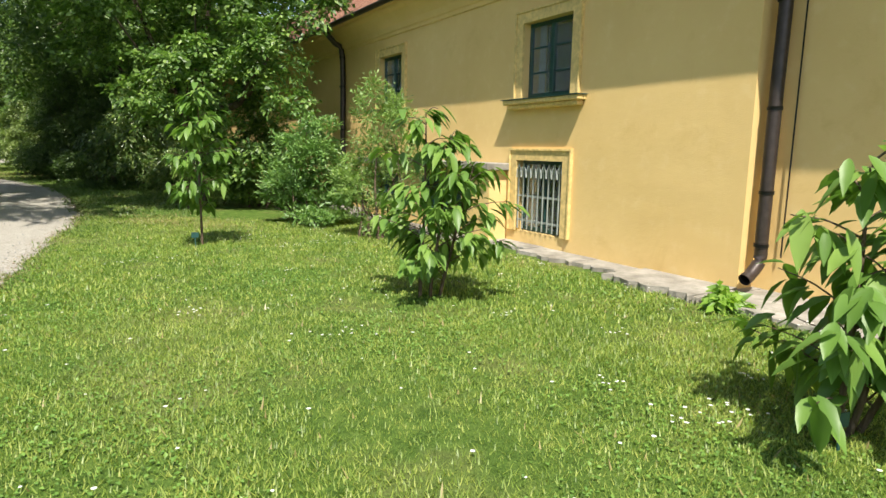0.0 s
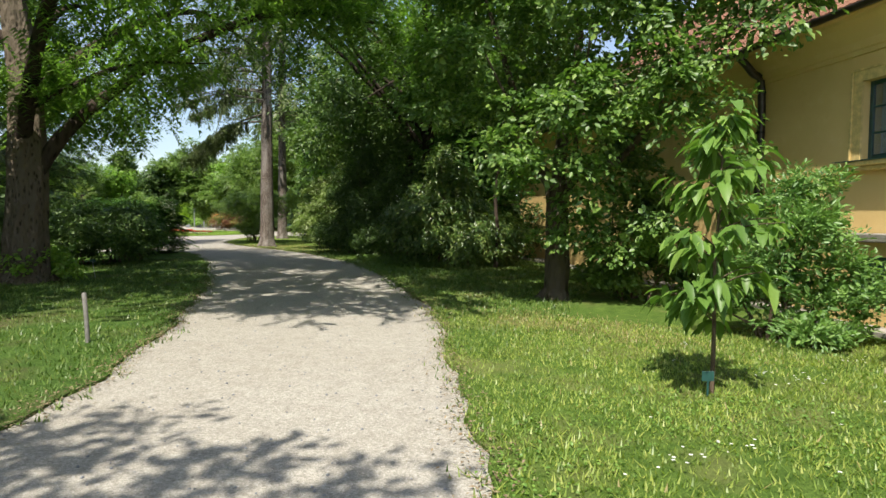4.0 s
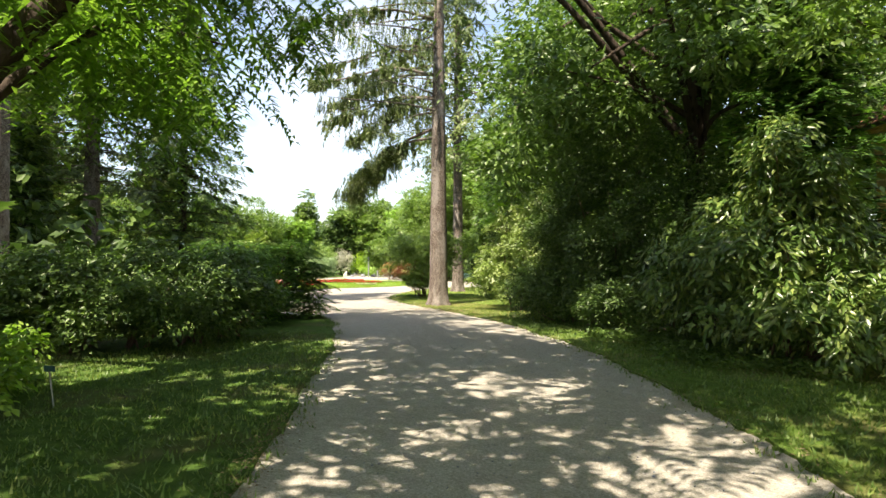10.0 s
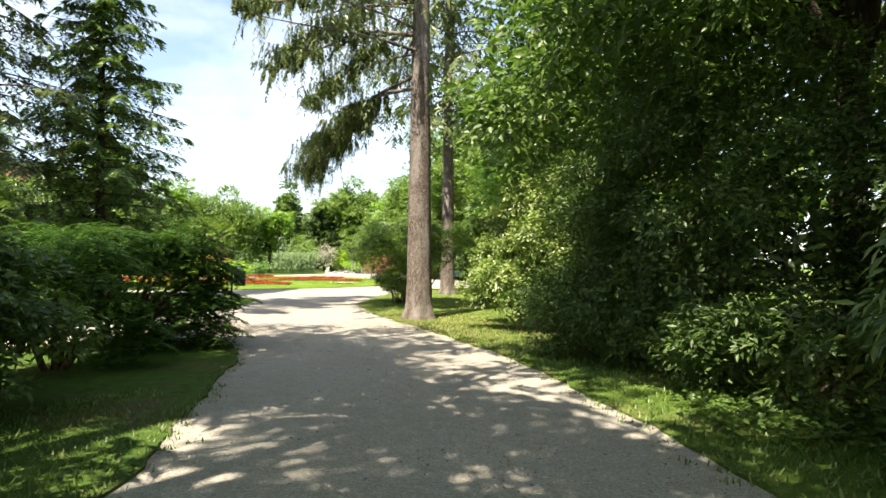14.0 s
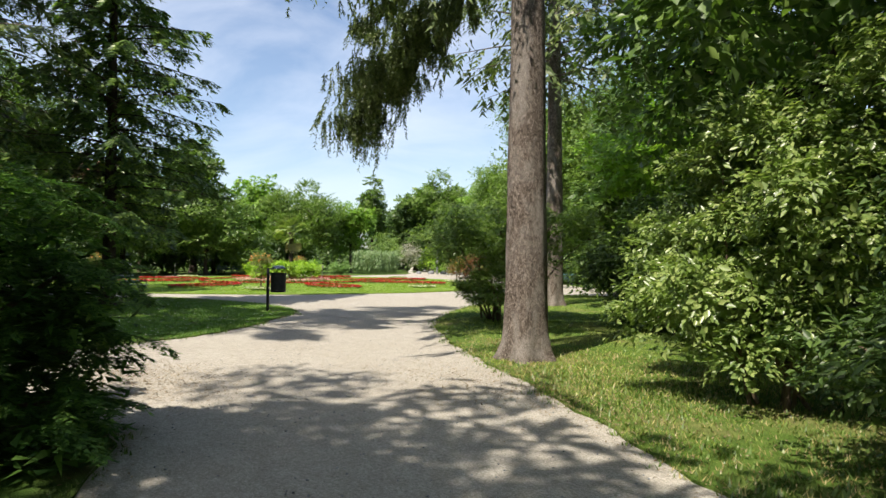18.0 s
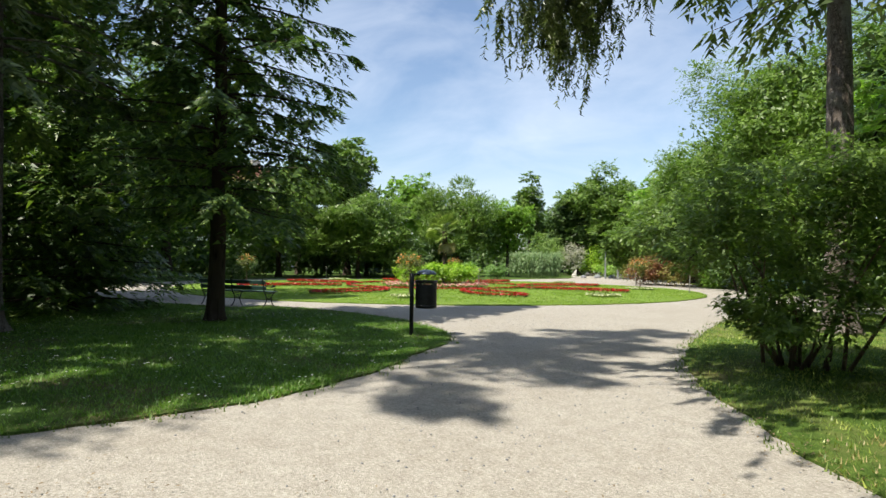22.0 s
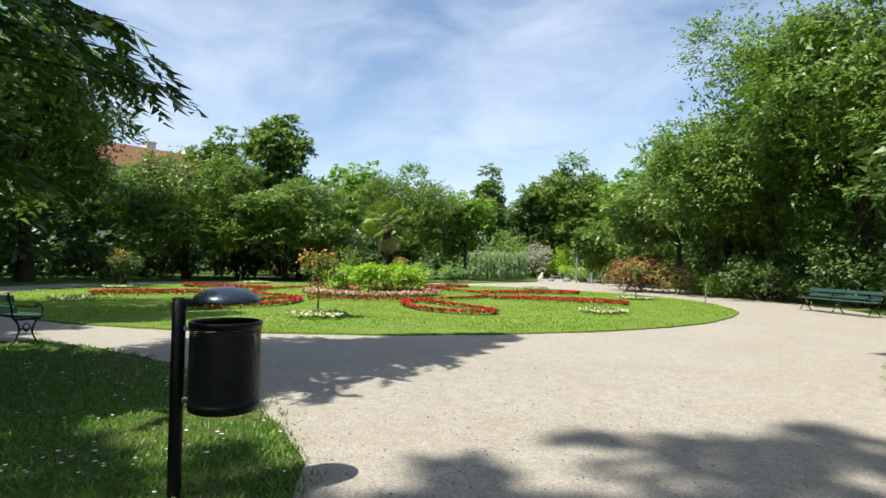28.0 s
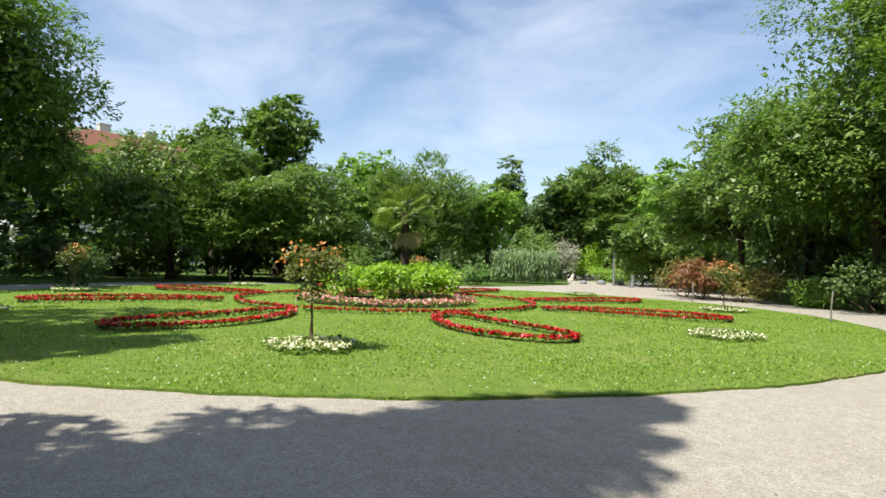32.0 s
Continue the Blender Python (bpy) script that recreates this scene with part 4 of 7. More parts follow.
def tile_mesh():
    """A plain tile, its lower end rounded, tilted with the roof."""
    bm = bmesh.new()
    out = [(-0.088, 0.0), (0.088, 0.0), (0.088, 0.30), (0.06, 0.345), (0.0, 0.365), (-0.06, 0.345), (-0.088, 0.30)]
    lo, hi = ([bm.verts.new((x, y, z + 0.012 * (y > 0.2))) for x, y in out] for z in (0.0, 0.014))
    bm.faces.new(hi)
    bm.faces.new(lo[::-1])
    for k in range(7):
        bm.faces.new((lo[k - 1], lo[k], hi[k], hi[k - 1]))
    bmesh.ops.recalc_face_normals(bm, faces=bm.faces)
    me = bpy.data.meshes.new("tile")
    bm.to_mesh(me)
    bm.free()
    me.materials.append(M["tile"])
    return me


TILE = tile_mesh()
tv = np.array([v.co for v in TILE.vertices])
tf = [tuple(p.vertices) for p in TILE.polygons]
SLOPE = Matrix.Rotation(-math.atan(RISE), 4, "X")
rest_v, picked = [], 0
for row in range(30):
    up = 0.16 * row
    y = OVER + 0.06 - up * math.cos(math.atan(RISE)) - 0.3
    z = EAVE + 0.06 + (OVER + 0.06 - y) * RISE * 0.985
    cut = max(0.0, (OVER - y - 0.05))
    xs = np.arange(-9.3 + cut + 0.09 * (row % 2), 25.3 - cut, 0.181)
    for x in xs:
        m = Matrix.Translation((x, y, z)) @ SLOPE
        if 7.0 < x < 13.5 and row < 8 and picked < 290:
            ob = new("tile", TILE)
            ob.parent = roof
            ob.matrix_local = m
            picked += 1
        elif row < 12 or x > 19.5:
            rest_v.append(m)
mats = np.array([np.array(m) for m in rest_v])
pv = np.einsum("nij,kj->nki", mats[:, :3, :3], tv) + mats[:, None, :3, 3]
quads = [q for q in tf if len(q) == 4]
fan = [(tf[0][0], tf[0][1], tf[0][2], tf[0][3]), (tf[0][0], tf[0][3], tf[0][4], tf[0][5])]
allf = np.array(fan + quads)
nf = (np.arange(len(mats))[:, None, None] * len(tv) + allf[None]).reshape(-1, 4)
tagged(part("tiles", mesh_of("tiles", pv.reshape(-1, 3), nf, M["tile"]), None, roof), kind="stuff")
for z0, a, b in ((0, 8.6, 9.3), (0, 17.0, 17.7)):
    ch = part("chimney", boxes((a, b, -3.6, -3.0, 6.5, 9.6), (a - 0.06, b + 0.06, -3.66, -2.94, 9.4, 9.55)), M["plaster"], roof)

# uneven concrete strip along the foot of the wall
strip_ob = new("wall_strip")
strip_ob.matrix_world = WALL
tagged(strip_ob, "cracked concrete strip along the house wall", "pavement", kind="structure")
x = -3.2
while x < 24.5:
    w = random.uniform(0.8, 1.7)
    if x < 0 < x + w:
        w = -x
    back = -0.258 if x < -0.01 else (YB + 0.003 if X0 - 0.1 < x < X1 - 0.3 else 0.003)
    out = back + random.uniform(0.36, 0.56) + (0.3 if -2.2 < x < 0.6 else 0) + (0.26 if x < -0.01 else 0)
    n = 14
    front = [(x + (w - 0.012) * i / n, out + random.uniform(-0.05, 0.05) - (random.random() < 0.15) * 0.1) for i in range(n + 1)]
    bm = bmesh.new()
    z = random.uniform(0.06, 0.095)
    lo, hi = ([bm.verts.new((*q, zz)) for q in [(x, back), (x + w - 0.012, back), *front[::-1]]] for zz in (-0.1, z))
    bm.faces.new(hi)
    bm.faces.new(lo[::-1])
    for i in range(len(hi)):
        bm.faces.new((lo[i - 1], lo[i], hi[i], hi[i - 1]))
    bmesh.ops.recalc_face_normals(bm, faces=bm.faces)
    part("slab", bm, M["concrete"], strip_ob)
    x += w

# ---- young trees with large leaves on the lawn ----


def big_leaves(pos, ahead, length, width, sag):
    """Drooping oval leaves of eight faces."""
    n = len(pos)
    ahead = unit(ahead)
    side = unit(np.cross(ahead, (0, 0, 1.0)) + 1e-3)
    up = np.cross(side, ahead)
    ts, ws = (0.0, 0.16, 0.42, 0.72, 1.0), (0.06, 0.6, 1.0, 0.72, 0.03)
    rows = []
    for t, w in zip(ts, ws):
        c = pos + ahead * (length * t)[:, None] + np.array((0, 0, -1.0)) * (sag * length * t * t)[:, None]
        hw = (width * w / 2)[:, None]
        rows.append(np.stack([c - side * hw + up * hw * 0.35, c, c + side * hw + up * hw * 0.35], 1))
    v = np.stack(rows, 1).reshape(n, 15, 3)
    f = np.array([(r * 3 + k, r * 3 + k + 1, r * 3 + k + 4, r * 3 + k + 3) for r in range(4) for k in (0, 1)])
    return v.reshape(-1, 3), (np.arange(n)[:, None, None] * 15 + f[None]).reshape(-1, 4)


def sapling(at, height, spread, count, label, low=0.3, lean=(0, 0), stems=1):
    """A young tree: one or more thin stems, short side twigs, rosettes of hanging leaves."""
    ob = thing("young_tree", (*at, 0.02), label, "tree", "young large-leaved trees")
    feet, ways = [], []
    for s in range(stems):
        off = np.array((0.10 * s - 0.05 * (stems > 1), 0.06 * s, 0))
        line = trunk_line(height * (0.95 - 0.13 * s), (lean[0] + 0.16 * s, lean[1] - 0.1 * s), 9, 0.07) + off
        part("trunk", mesh_of("trunk", *tube(line, np.linspace(0.02, 0.006, 9), 7), M["twig"], True), None, ob)
        twigs = max(9, int(count / 10 / stems))
        for q in np.linspace(low, 0.99, twigs):
            foot = np.array([np.interp(q * line[-1, 2], line[:, 2], line[:, k]) for k in range(3)])
            a = q * 31 + s * 2 + RNG.uniform(-0.5, 0.5)
            L = spread * (0.2 + 0.8 * math.sin(min(1.0, (1.06 - q) * 1.5) * 1.57)) * RNG.uniform(0.55, 1.1)
            d = np.array((math.cos(a), math.sin(a), RNG.uniform(0.2, 0.6)))
            tip = foot + d * L
            part("twig", mesh_of("twig", *tube(curve([foot, (foot + tip) / 2 + (0, 0, 0.03), tip], 3), np.linspace(0.007, 0.003, 7), 5), M["twig"], True), None, ob)
            u = RNG.uniform(0.2, 1.05, 14)
            feet.append(foot + d * (L * u)[:, None] + RNG.normal(0, 0.035, (14, 3)))
            ways.append(np.tile(d, (14, 1)))
    p, d = np.concatenate(feet), np.concatenate(ways)
    n = len(p)
    ah = d * (0.7, 0.7, 0.2) + globe(n) * (0.9, 0.9, 0.45) + (0, 0, -0.5)
    ln = RNG.uniform(0.115, 0.205, n)
    part("crown", mesh_of("crown", *big_leaves(p, ah, ln, ln * RNG.uniform(0.42, 0.54, n), RNG.uniform(0.2, 0.6, n)), M["sapling_leaf"], True), None, ob)
    return ob


sapling((-3.68, 9.11), 2.36, 0.52, 360, "slender young tree with hanging bright green oval leaves", 0.24)
sapling((-0.2, 6.0), 1.93, 0.58, 480, "bushy young tree with large oval leaves on the lawn", 0.16, stems=3)
sapling((2.12, 3.02), 1.55, 0.58, 420, "low young tree with large glossy oval leaves", 0.14, stems=3)

shrub("round_shrub", (-2.7, 12.0), "rounded bluish-green feathery shrub by the house wall", [(0, 0, 0.95, 0.75, 0.7, 0.85), (-0.5, 0.1, 0.55, 0.55, 0.5, 0.5), (0.15, 0, 1.75, 0.38, 0.38, 0.5), (-0.3, 0.1, 1.5, 0.35, 0.35, 0.4), (0.6, 0, 0.6, 0.5, 0.5, 0.55), (0.2, -0.3, 0.35, 0.7, 0.5, 0.32)], "blue_leaf", 950, 14, 0.085, 0.11, 9, aspect=0.34, fill=0.8, droop=-0.3)
shrub("feathery_shrub", (-1.15, 10.2), "tall thin feathery shrub in front of the vents", [(0, 0, 1.2, 0.55, 0.5, 0.7), (0.25, 0, 1.9, 0.4, 0.4, 0.5), (-0.4, 0.1, 0.9, 0.4, 0.4, 0.45), (0.5, -0.1, 1.3, 0.35, 0.3, 0.5), (0.1, 0, 0.4, 0.55, 0.4, 0.35), (-0.1, 0, 2.2, 0.3, 0.3, 0.4)], "feather_leaf", 820, 13, 0.07, 0.09, 12, shell=0.2, aspect=0.3, fill=0.25, droop=-0.4)
shrub("wall_weed", (0.0, 10.55), "small fresh green weed at the wall strip", [(0, 0, 0.22, 0.2, 0.2, 0.2)], "fresh_leaf", 60, 8, 0.1, 0.06, 4, stem_r=0.006)
shrub("wall_weed", (2.72, 5.72), "small broad-leaved weed at the rain pipe", [(0, 0, 0.1, 0.18, 0.18, 0.1)], "fresh_leaf", 30, 8, 0.12, 0.06, 3, stem_r=0.006)

# ---- trees beside the house and the path ----
plane = thing("plane_tree", (-6.03, 14.8, 0), "plane tree with low forked trunk, lobed sunlit leaves before the house", "tree")
part("trunk", mesh_of("trunk", *tube(curve([(0, 0, 0), (0.04, 0, 0.8), (0, 0.02, 1.6), (-0.02, 0.05, 2.1)], 4), np.linspace(0.23, 0.19, 13), 14, 0.04, 0.4), M["plane_bark"], True), None, plane)
for pts, r in (([(0, 0, 1.9), (-0.45, 0.0, 2.7), (-0.8, -0.3, 3.9), (-1.3, -0.6, 5.6)], 0.13), ([(0, 0, 1.9), (0.45, -0.05, 2.3), (1.1, 0.05, 2.55), (1.7, 0.0, 3.4), (2.2, 0.2, 5.0)], 0.12), ([(0, 0, 2.0), (0.1, 0.2, 3.4), (0.3, 0.4, 5.0), (0.1, 0.5, 7.0)], 0.14),
               ([(-0.3, 0, 2.5), (-0.6, -0.9, 3.3), (-0.9, -1.6, 4.1)], 0.06), ([(0.3, 0, 2.3), (0.5, -0.9, 3.2), (0.8, -1.7, 4.4)], 0.06), ([(1.1, 0, 2.5), (1.6, -0.7, 3.0), (2.3, -1.0, 3.4)], 0.05)):
    line = curve(pts, 6)
    part("limb", mesh_of("limb", *tube(line, np.linspace(r, r * 0.2, len(line)), 9, 0.05), M["plane_bark"], True), None, plane)
blobs = [(-1.2, -1.0, 4.5, 1.2, 0.9, 1.1), (0.3, -1.3, 4.9, 1.3, 0.9, 1.1), (-0.9, -0.9, 3.2, 0.9, 0.7, 0.7), (1.3, -1.1, 4.0, 1.1, 0.9, 0.9), (2.1, -1.2, 3.3, 0.9, 0.7, 0.8), (0.5, -1.5, 3.3, 0.8, 0.6, 0.6), (2.3, -0.9, 4.8, 1.1, 0.9, 1.0), (-0.2, 0.5, 6.6, 2.4, 2.2, 1.5), (-1.7, 0.6, 5.6, 1.5, 1.5, 1.1), (1.6, 0.4, 6.0, 1.5, 1.4, 1.2), (0.8, -1.0, 2.0, 0.6, 0.5, 0.6), (1.4, -0.6, 1.3, 0.7, 0.5, 0.6), (0.9, 1.2, 3.6, 1.2, 1.0, 1.0), (-0.4, 1.8, 4.6, 1.4, 1.4, 1.2), (-1.2, 2.4, 4.2, 1.3, 1.2, 0.8), (-1.7, 3.4, 5.2, 1.4, 1.2, 0.8), (0.2, -1.3, 2.2, 0.8, 0.5, 0.5), (0.9, -1.4, 2.9, 0.8, 0.5, 0.5), (0.4, -0.6, 1.1, 0.6, 0.4, 0.5), (-0.6, -1.5, 2.5, 0.7, 0.5, 0.45), (2.6, -1.5, 2.4, 0.6, 0.5, 0.5), (-2.0, -0.6, 3.6, 0.9, 0.8, 0.7), (3.2, -1.5, 4.3, 0.9, 0.7, 1.0), (3.1, -1.1, 5.6, 1.0, 0.8, 0.9), (1.4, -1.6, 5.6, 1.1, 0.8, 0.9)]
v, f = crown(blobs, 3500, 17, 0.16, 0.105, aspect=0.62, fill=0.5, inner=0.7, flat=0.4, lobes=10, droop=0.5)
v, inv = v.reshape(-1, 4, 3), np.array(WALL.inverted())
far_off = (v[:, 0, :2] + (-6.03, 14.8)) @ inv[1, :2] + inv[1, 3] > 0.12
v = v[far_off].reshape(-1, 3)
part("crown", mesh_of("crown", v, f[:len(v) // 2], M["plane_leaf"]), None, plane)

slim = thing("slender_tree", (-8.94, 21.1, 0), "slender leaning young tree close to the house wall", "tree")
line = curve([(0, 0, 0), (0.05, 0.0, 1.0), (-0.05, 0.05, 2.2), (0.1, 0.1, 3.6), (0.0, 0.0, 5.2)], 5)
part("trunk", mesh_of("trunk", *tube(line, np.linspace(0.075, 0.03, len(line)), 9, 0.06), M["bark"], True), None, slim)
for tip in ((-0.9, -0.6, 4.6), (0.3, -0.9, 4.9), (-0.5, 0.6, 5.4), (1.5, -0.6, 4.5), (2.4, -1.8, 4.8)):
    part("limb", mesh_of("limb", *tube(curve([(0.08, 0.08, 3.4), (tip[0] * 0.5, tip[1] * 0.5, 4.2), tip], 4), np.linspace(0.03, 0.01, 9), 6), M["bark"], True), None, slim)
v, f = crown([(-0.9, -0.7, 4.6, 1.1, 0.9, 0.6), (0.2, -0.8, 5.0, 0.9, 0.8, 0.6), (-0.3, 0.3, 5.8, 1.3, 1.2, 0.8), (1.6, -0.6, 4.5, 1.1, 1.0, 0.5), (2.6, -2.0, 4.8, 1.2, 1.0, 0.5), (0.9, 0.9, 4.7, 1.0, 1.0, 0.5)], 560, 13, 0.2, 0.12, aspect=0.5, fill=0.2)
v = v.reshape(-1, 4, 3)
v = v[(v[:, 0, :2] + (-8.94, 21.1)) @ inv[1, :2] + inv[1, 3] > 0.3].reshape(-1, 3)
part("crown", mesh_of("crown", v, f[:len(v) // 2], M["mid_leaf"]), None, slim)
for at, r, h, mat in (((-16.5, 31.5), 5.2, 15, "dark_leaf"), ((-11.5, 33.0), 5.0, 14, "dark_leaf"), ((-20.5, 36.5), 4.8, 15, "dark_leaf")):
    broad_tree("park_tree", at, "tall dark leafy park tree with dense crown", h, 0.32,
               [(0, 0, h * 0.62, r, r, h * 0.3), (-r * 0.4, -r * 0.4, h * 0.38, r * 0.6, r * 0.6, h * 0.16), (r * 0.4, -r * 0.5, h * 0.42, r * 0.6, r * 0.6, h * 0.16), (0, r * 0.3, h * 0.4, r * 0.7, r * 0.7, h * 0.2), (-r * 0.6, r * 0.1, h * 0.5, r * 0.5, r * 0.5, h * 0.18)],
               mat, "bark", 1300, 13, 0.24, 0.4, group="dark trees beside the path")
# the last bough is added only to shade the dark shrub by the path
broad_tree("overhanging_tree", (-13.2, 26.2), "dark tree whose branches hang over the gravel path", 12, 0.28,
           [(0, 0, 8.0, 3.8, 3.6, 2.8), (-2.4, -2.0, 6.0, 2.4, 2.2, 1.6), (1.2, -2.4, 6.2, 2.4, 2.0, 1.6), (2.6, 0, 6.0, 2.2, 2.2, 1.7), (-3.2, 0.6, 5.2, 2.2, 2.2, 1.6), (0.4, -5.2, 8.6, 1.9, 1.5, 0.6), (-2.2, -4.6, 8.9, 1.7, 1.3, 0.6), (-3.5, -5.9, 8.8, 1.6, 1.2, 0.6)],
           "dark_leaf", "bark", 1900, 15, 0.16, 0.26)

shrub("laurel_shrub", (-11.0, 21.8), "large glossy evergreen shrub with pale new growth", [(0.2, 0, 1.3, 1.6, 1.4, 1.1), (0.35, 0.3, 2.5, 0.9, 0.8, 0.8), (0.1, 0.2, 3.3, 0.5, 0.5, 0.6), (-1.0, 0.3, 1.2, 1.1, 1.0, 0.9), (1.4, 0.3, 1.1, 1.2, 1.1, 0.8), (2.2, 0.1, 0.9, 0.9, 0.8, 0.6), (0.9, -0.7, 0.7, 1.2, 0.9, 0.6), (-0.5, 0.6, 2.2, 0.7, 0.7, 0.6)], "laurel_leaf", 1500, 15, 0.15, 0.17, 10, aspect=0.34, lump=0.4, droop=0.9)
shrub("dark_shrub", (-14.0, 24.6), "dense dark shrub along the path", [(0, 0, 1.6, 1.8, 1.3, 1.6), (-1.2, 0.5, 1.8, 1.5, 1.2, 1.7), (1.4, -0.4, 1.5, 1.4, 1.2, 1.5), (0, 0.3, 3.3, 1.5, 1.2, 1.4), (1.5, 0.2, 3.0, 1.2, 1.1, 1.2), (-1.3, 0.9, 3.6, 1.2, 1.1, 1.2), (0.4, -1.3, 0.6, 1.5, 0.6, 0.6)], "shaded_leaf", 1900, 16, 0.09, 0.15, 9, aspect=0.42, fill=1.4)
shrub("dark_shrub", (-16.4, 26.3), "tall dense dark shrub with slender leaves along the path", [(0, 0, 1.5, 1.5, 1.1, 1.5), (-0.6, 0.4, 2.6, 1.2, 1.0, 1.3), (0.8, 0.2, 2.6, 1.2, 1.1, 1.4), (0.3, 0.3, 3.9, 1.2, 1.1, 1.2), (1.2, 0.1, 4.2, 1.0, 1.0, 1.0), (-0.6, -0.9, 0.6, 1.2, 0.6, 0.6), (0.6, -1.2, 0.9, 1.1, 0.6, 0.9)], "dark_leaf", 1800, 16, 0.085, 0.15, 9, aspect=0.34, droop=0.7, fill=1.4)
shrub("pale_shrub", (-19.2, 28.3), "tall shrub with pale sunlit leaves beside the spruce", [(0, 0, 1.4, 1.1, 1.1, 1.2), (0.3, 0.3, 2.5, 0.9, 0.9, 0.9), (-0.5, -0.3, 0.9, 0.9, 0.7, 0.8), (0.6, -0.6, 1.7, 0.8, 0.7, 0.9), (1.0, 0.3, 3.3, 0.8, 0.6, 0.7), (-0.3, 0.2, 2.9, 0.6, 0.5, 0.6), (-1.3, 0.7, 1.6, 0.8, 0.6, 1.0), (-0.8, 0.6, 2.5, 0.6, 0.6, 0.6)], "pale_leaf", 2000, 17, 0.08, 0.11, 8, lump=0.5, fill=1.4)
shrub("dark_shrub", (-15.6, 25.2), "low skirt of dark leaves at the path edge", [(0.1, -0.3, 0.8, 1.2, 0.8, 0.8), (-1.4, 0.3, 0.7, 1.1, 0.7, 0.7), (1.2, -1.2, 0.7, 1.1, 0.8, 0.7), (0.2, 0, 1.7, 1.0, 0.8, 0.8), (-1.5, 0.9, 1.3, 1.0, 0.7, 1.0), (-2.2, 1.3, 0.8, 0.8, 0.6, 0.8), (-0.9, 0.6, 2.2, 1.0, 0.8, 0.9)], "shaded_leaf", 1700, 15, 0.08, 0.13, 6, aspect=0.4)
shrub("dark_shrub", (-22.9, 34.0), "dark shrub between the two spruce trunks", [(0, 0, 1.1, 1.8, 1.5, 1.15), (1.5, 0.3, 1.9, 1.7, 1.5, 1.8), (-0.9, 0.8, 1.3, 1.4, 1.3, 1.3), (0.5, 0.5, 2.7, 1.7, 1.4, 1.2), (1.6, -0.5, 0.8, 1.5, 1.2, 0.8)], "shaded_leaf", 2100, 15, 0.1, 0.19, 8, fill=1.8)
shrub("spreading_shrub", (-27.2, 33.8), "many-stemmed shrub arching over the lawn edge", [(0, 0, 2.2, 1.9, 1.8, 1.2), (-0.9, -0.7, 2.0, 1.3, 1.2, 0.9), (0.9, 0.8, 2.1, 1.3, 1.2, 1.0), (0, 0.2, 2.9, 1.2, 1.2, 0.7), (-0.3, -0.4, 1.1, 1.1, 1.1, 0.7), (0.3, -0.9, 0.9, 1.0, 0.9, 0.6)], "mid_leaf", 2300, 16, 0.09, 0.11, 16, aspect=0.42, stem_r=0.03, single_face=True, fill=0.3)

# ivy on the ground by the path
iv = RNG.uniform((-15.2, 20.2), (-10.2, 24.2), (2600, 2))
iv = iv[np.abs((iv[:, 0] + 12.6) * 0.75 + (iv[:, 1] - 22.3) * 0.66) < 0.9 + 0.4 * np.sin(iv[:, 0] * 3)]
n = len(iv)
iv = np.repeat(iv, 3, 0) + RNG.normal(0, 0.1, (n * 3, 2))
ln = RNG.uniform(0.06, 0.1, len(iv))
single("ivy", mesh_of("ivy", *leaves(np.c_[iv, RNG.uniform(0.05, 0.16, len(iv))], globe(len(iv)) * (1, 1, 0.25), np.tile((0, 0, 1.0), (len(iv), 1)) + globe(len(iv)) * 0.4, ln, ln * 0.9), M["dark_leaf"]), None,
       "dark ivy covering the ground under the shrubs", "ivy", kind="stuff")

shrub("wall_shrub", (-4.75, 15.1), "loose dark shrub at the foot of the plane tree", [(0, 0, 0.8, 0.7, 0.6, 0.8), (0.5, 0.4, 1.1, 0.7, 0.6, 1.0), (-0.4, 0.1, 0.5, 0.6, 0.5, 0.5), (0.2, 0.3, 2.0, 0.7, 0.6, 0.7), (0.8, 0.2, 0.5, 0.6, 0.5, 0.5), (-0.2, 0.2, 2.7, 0.6, 0.5, 0.5)], "mid_leaf", 700, 14, 0.1, 0.1, 7, fill=0.9, aspect=0.6)

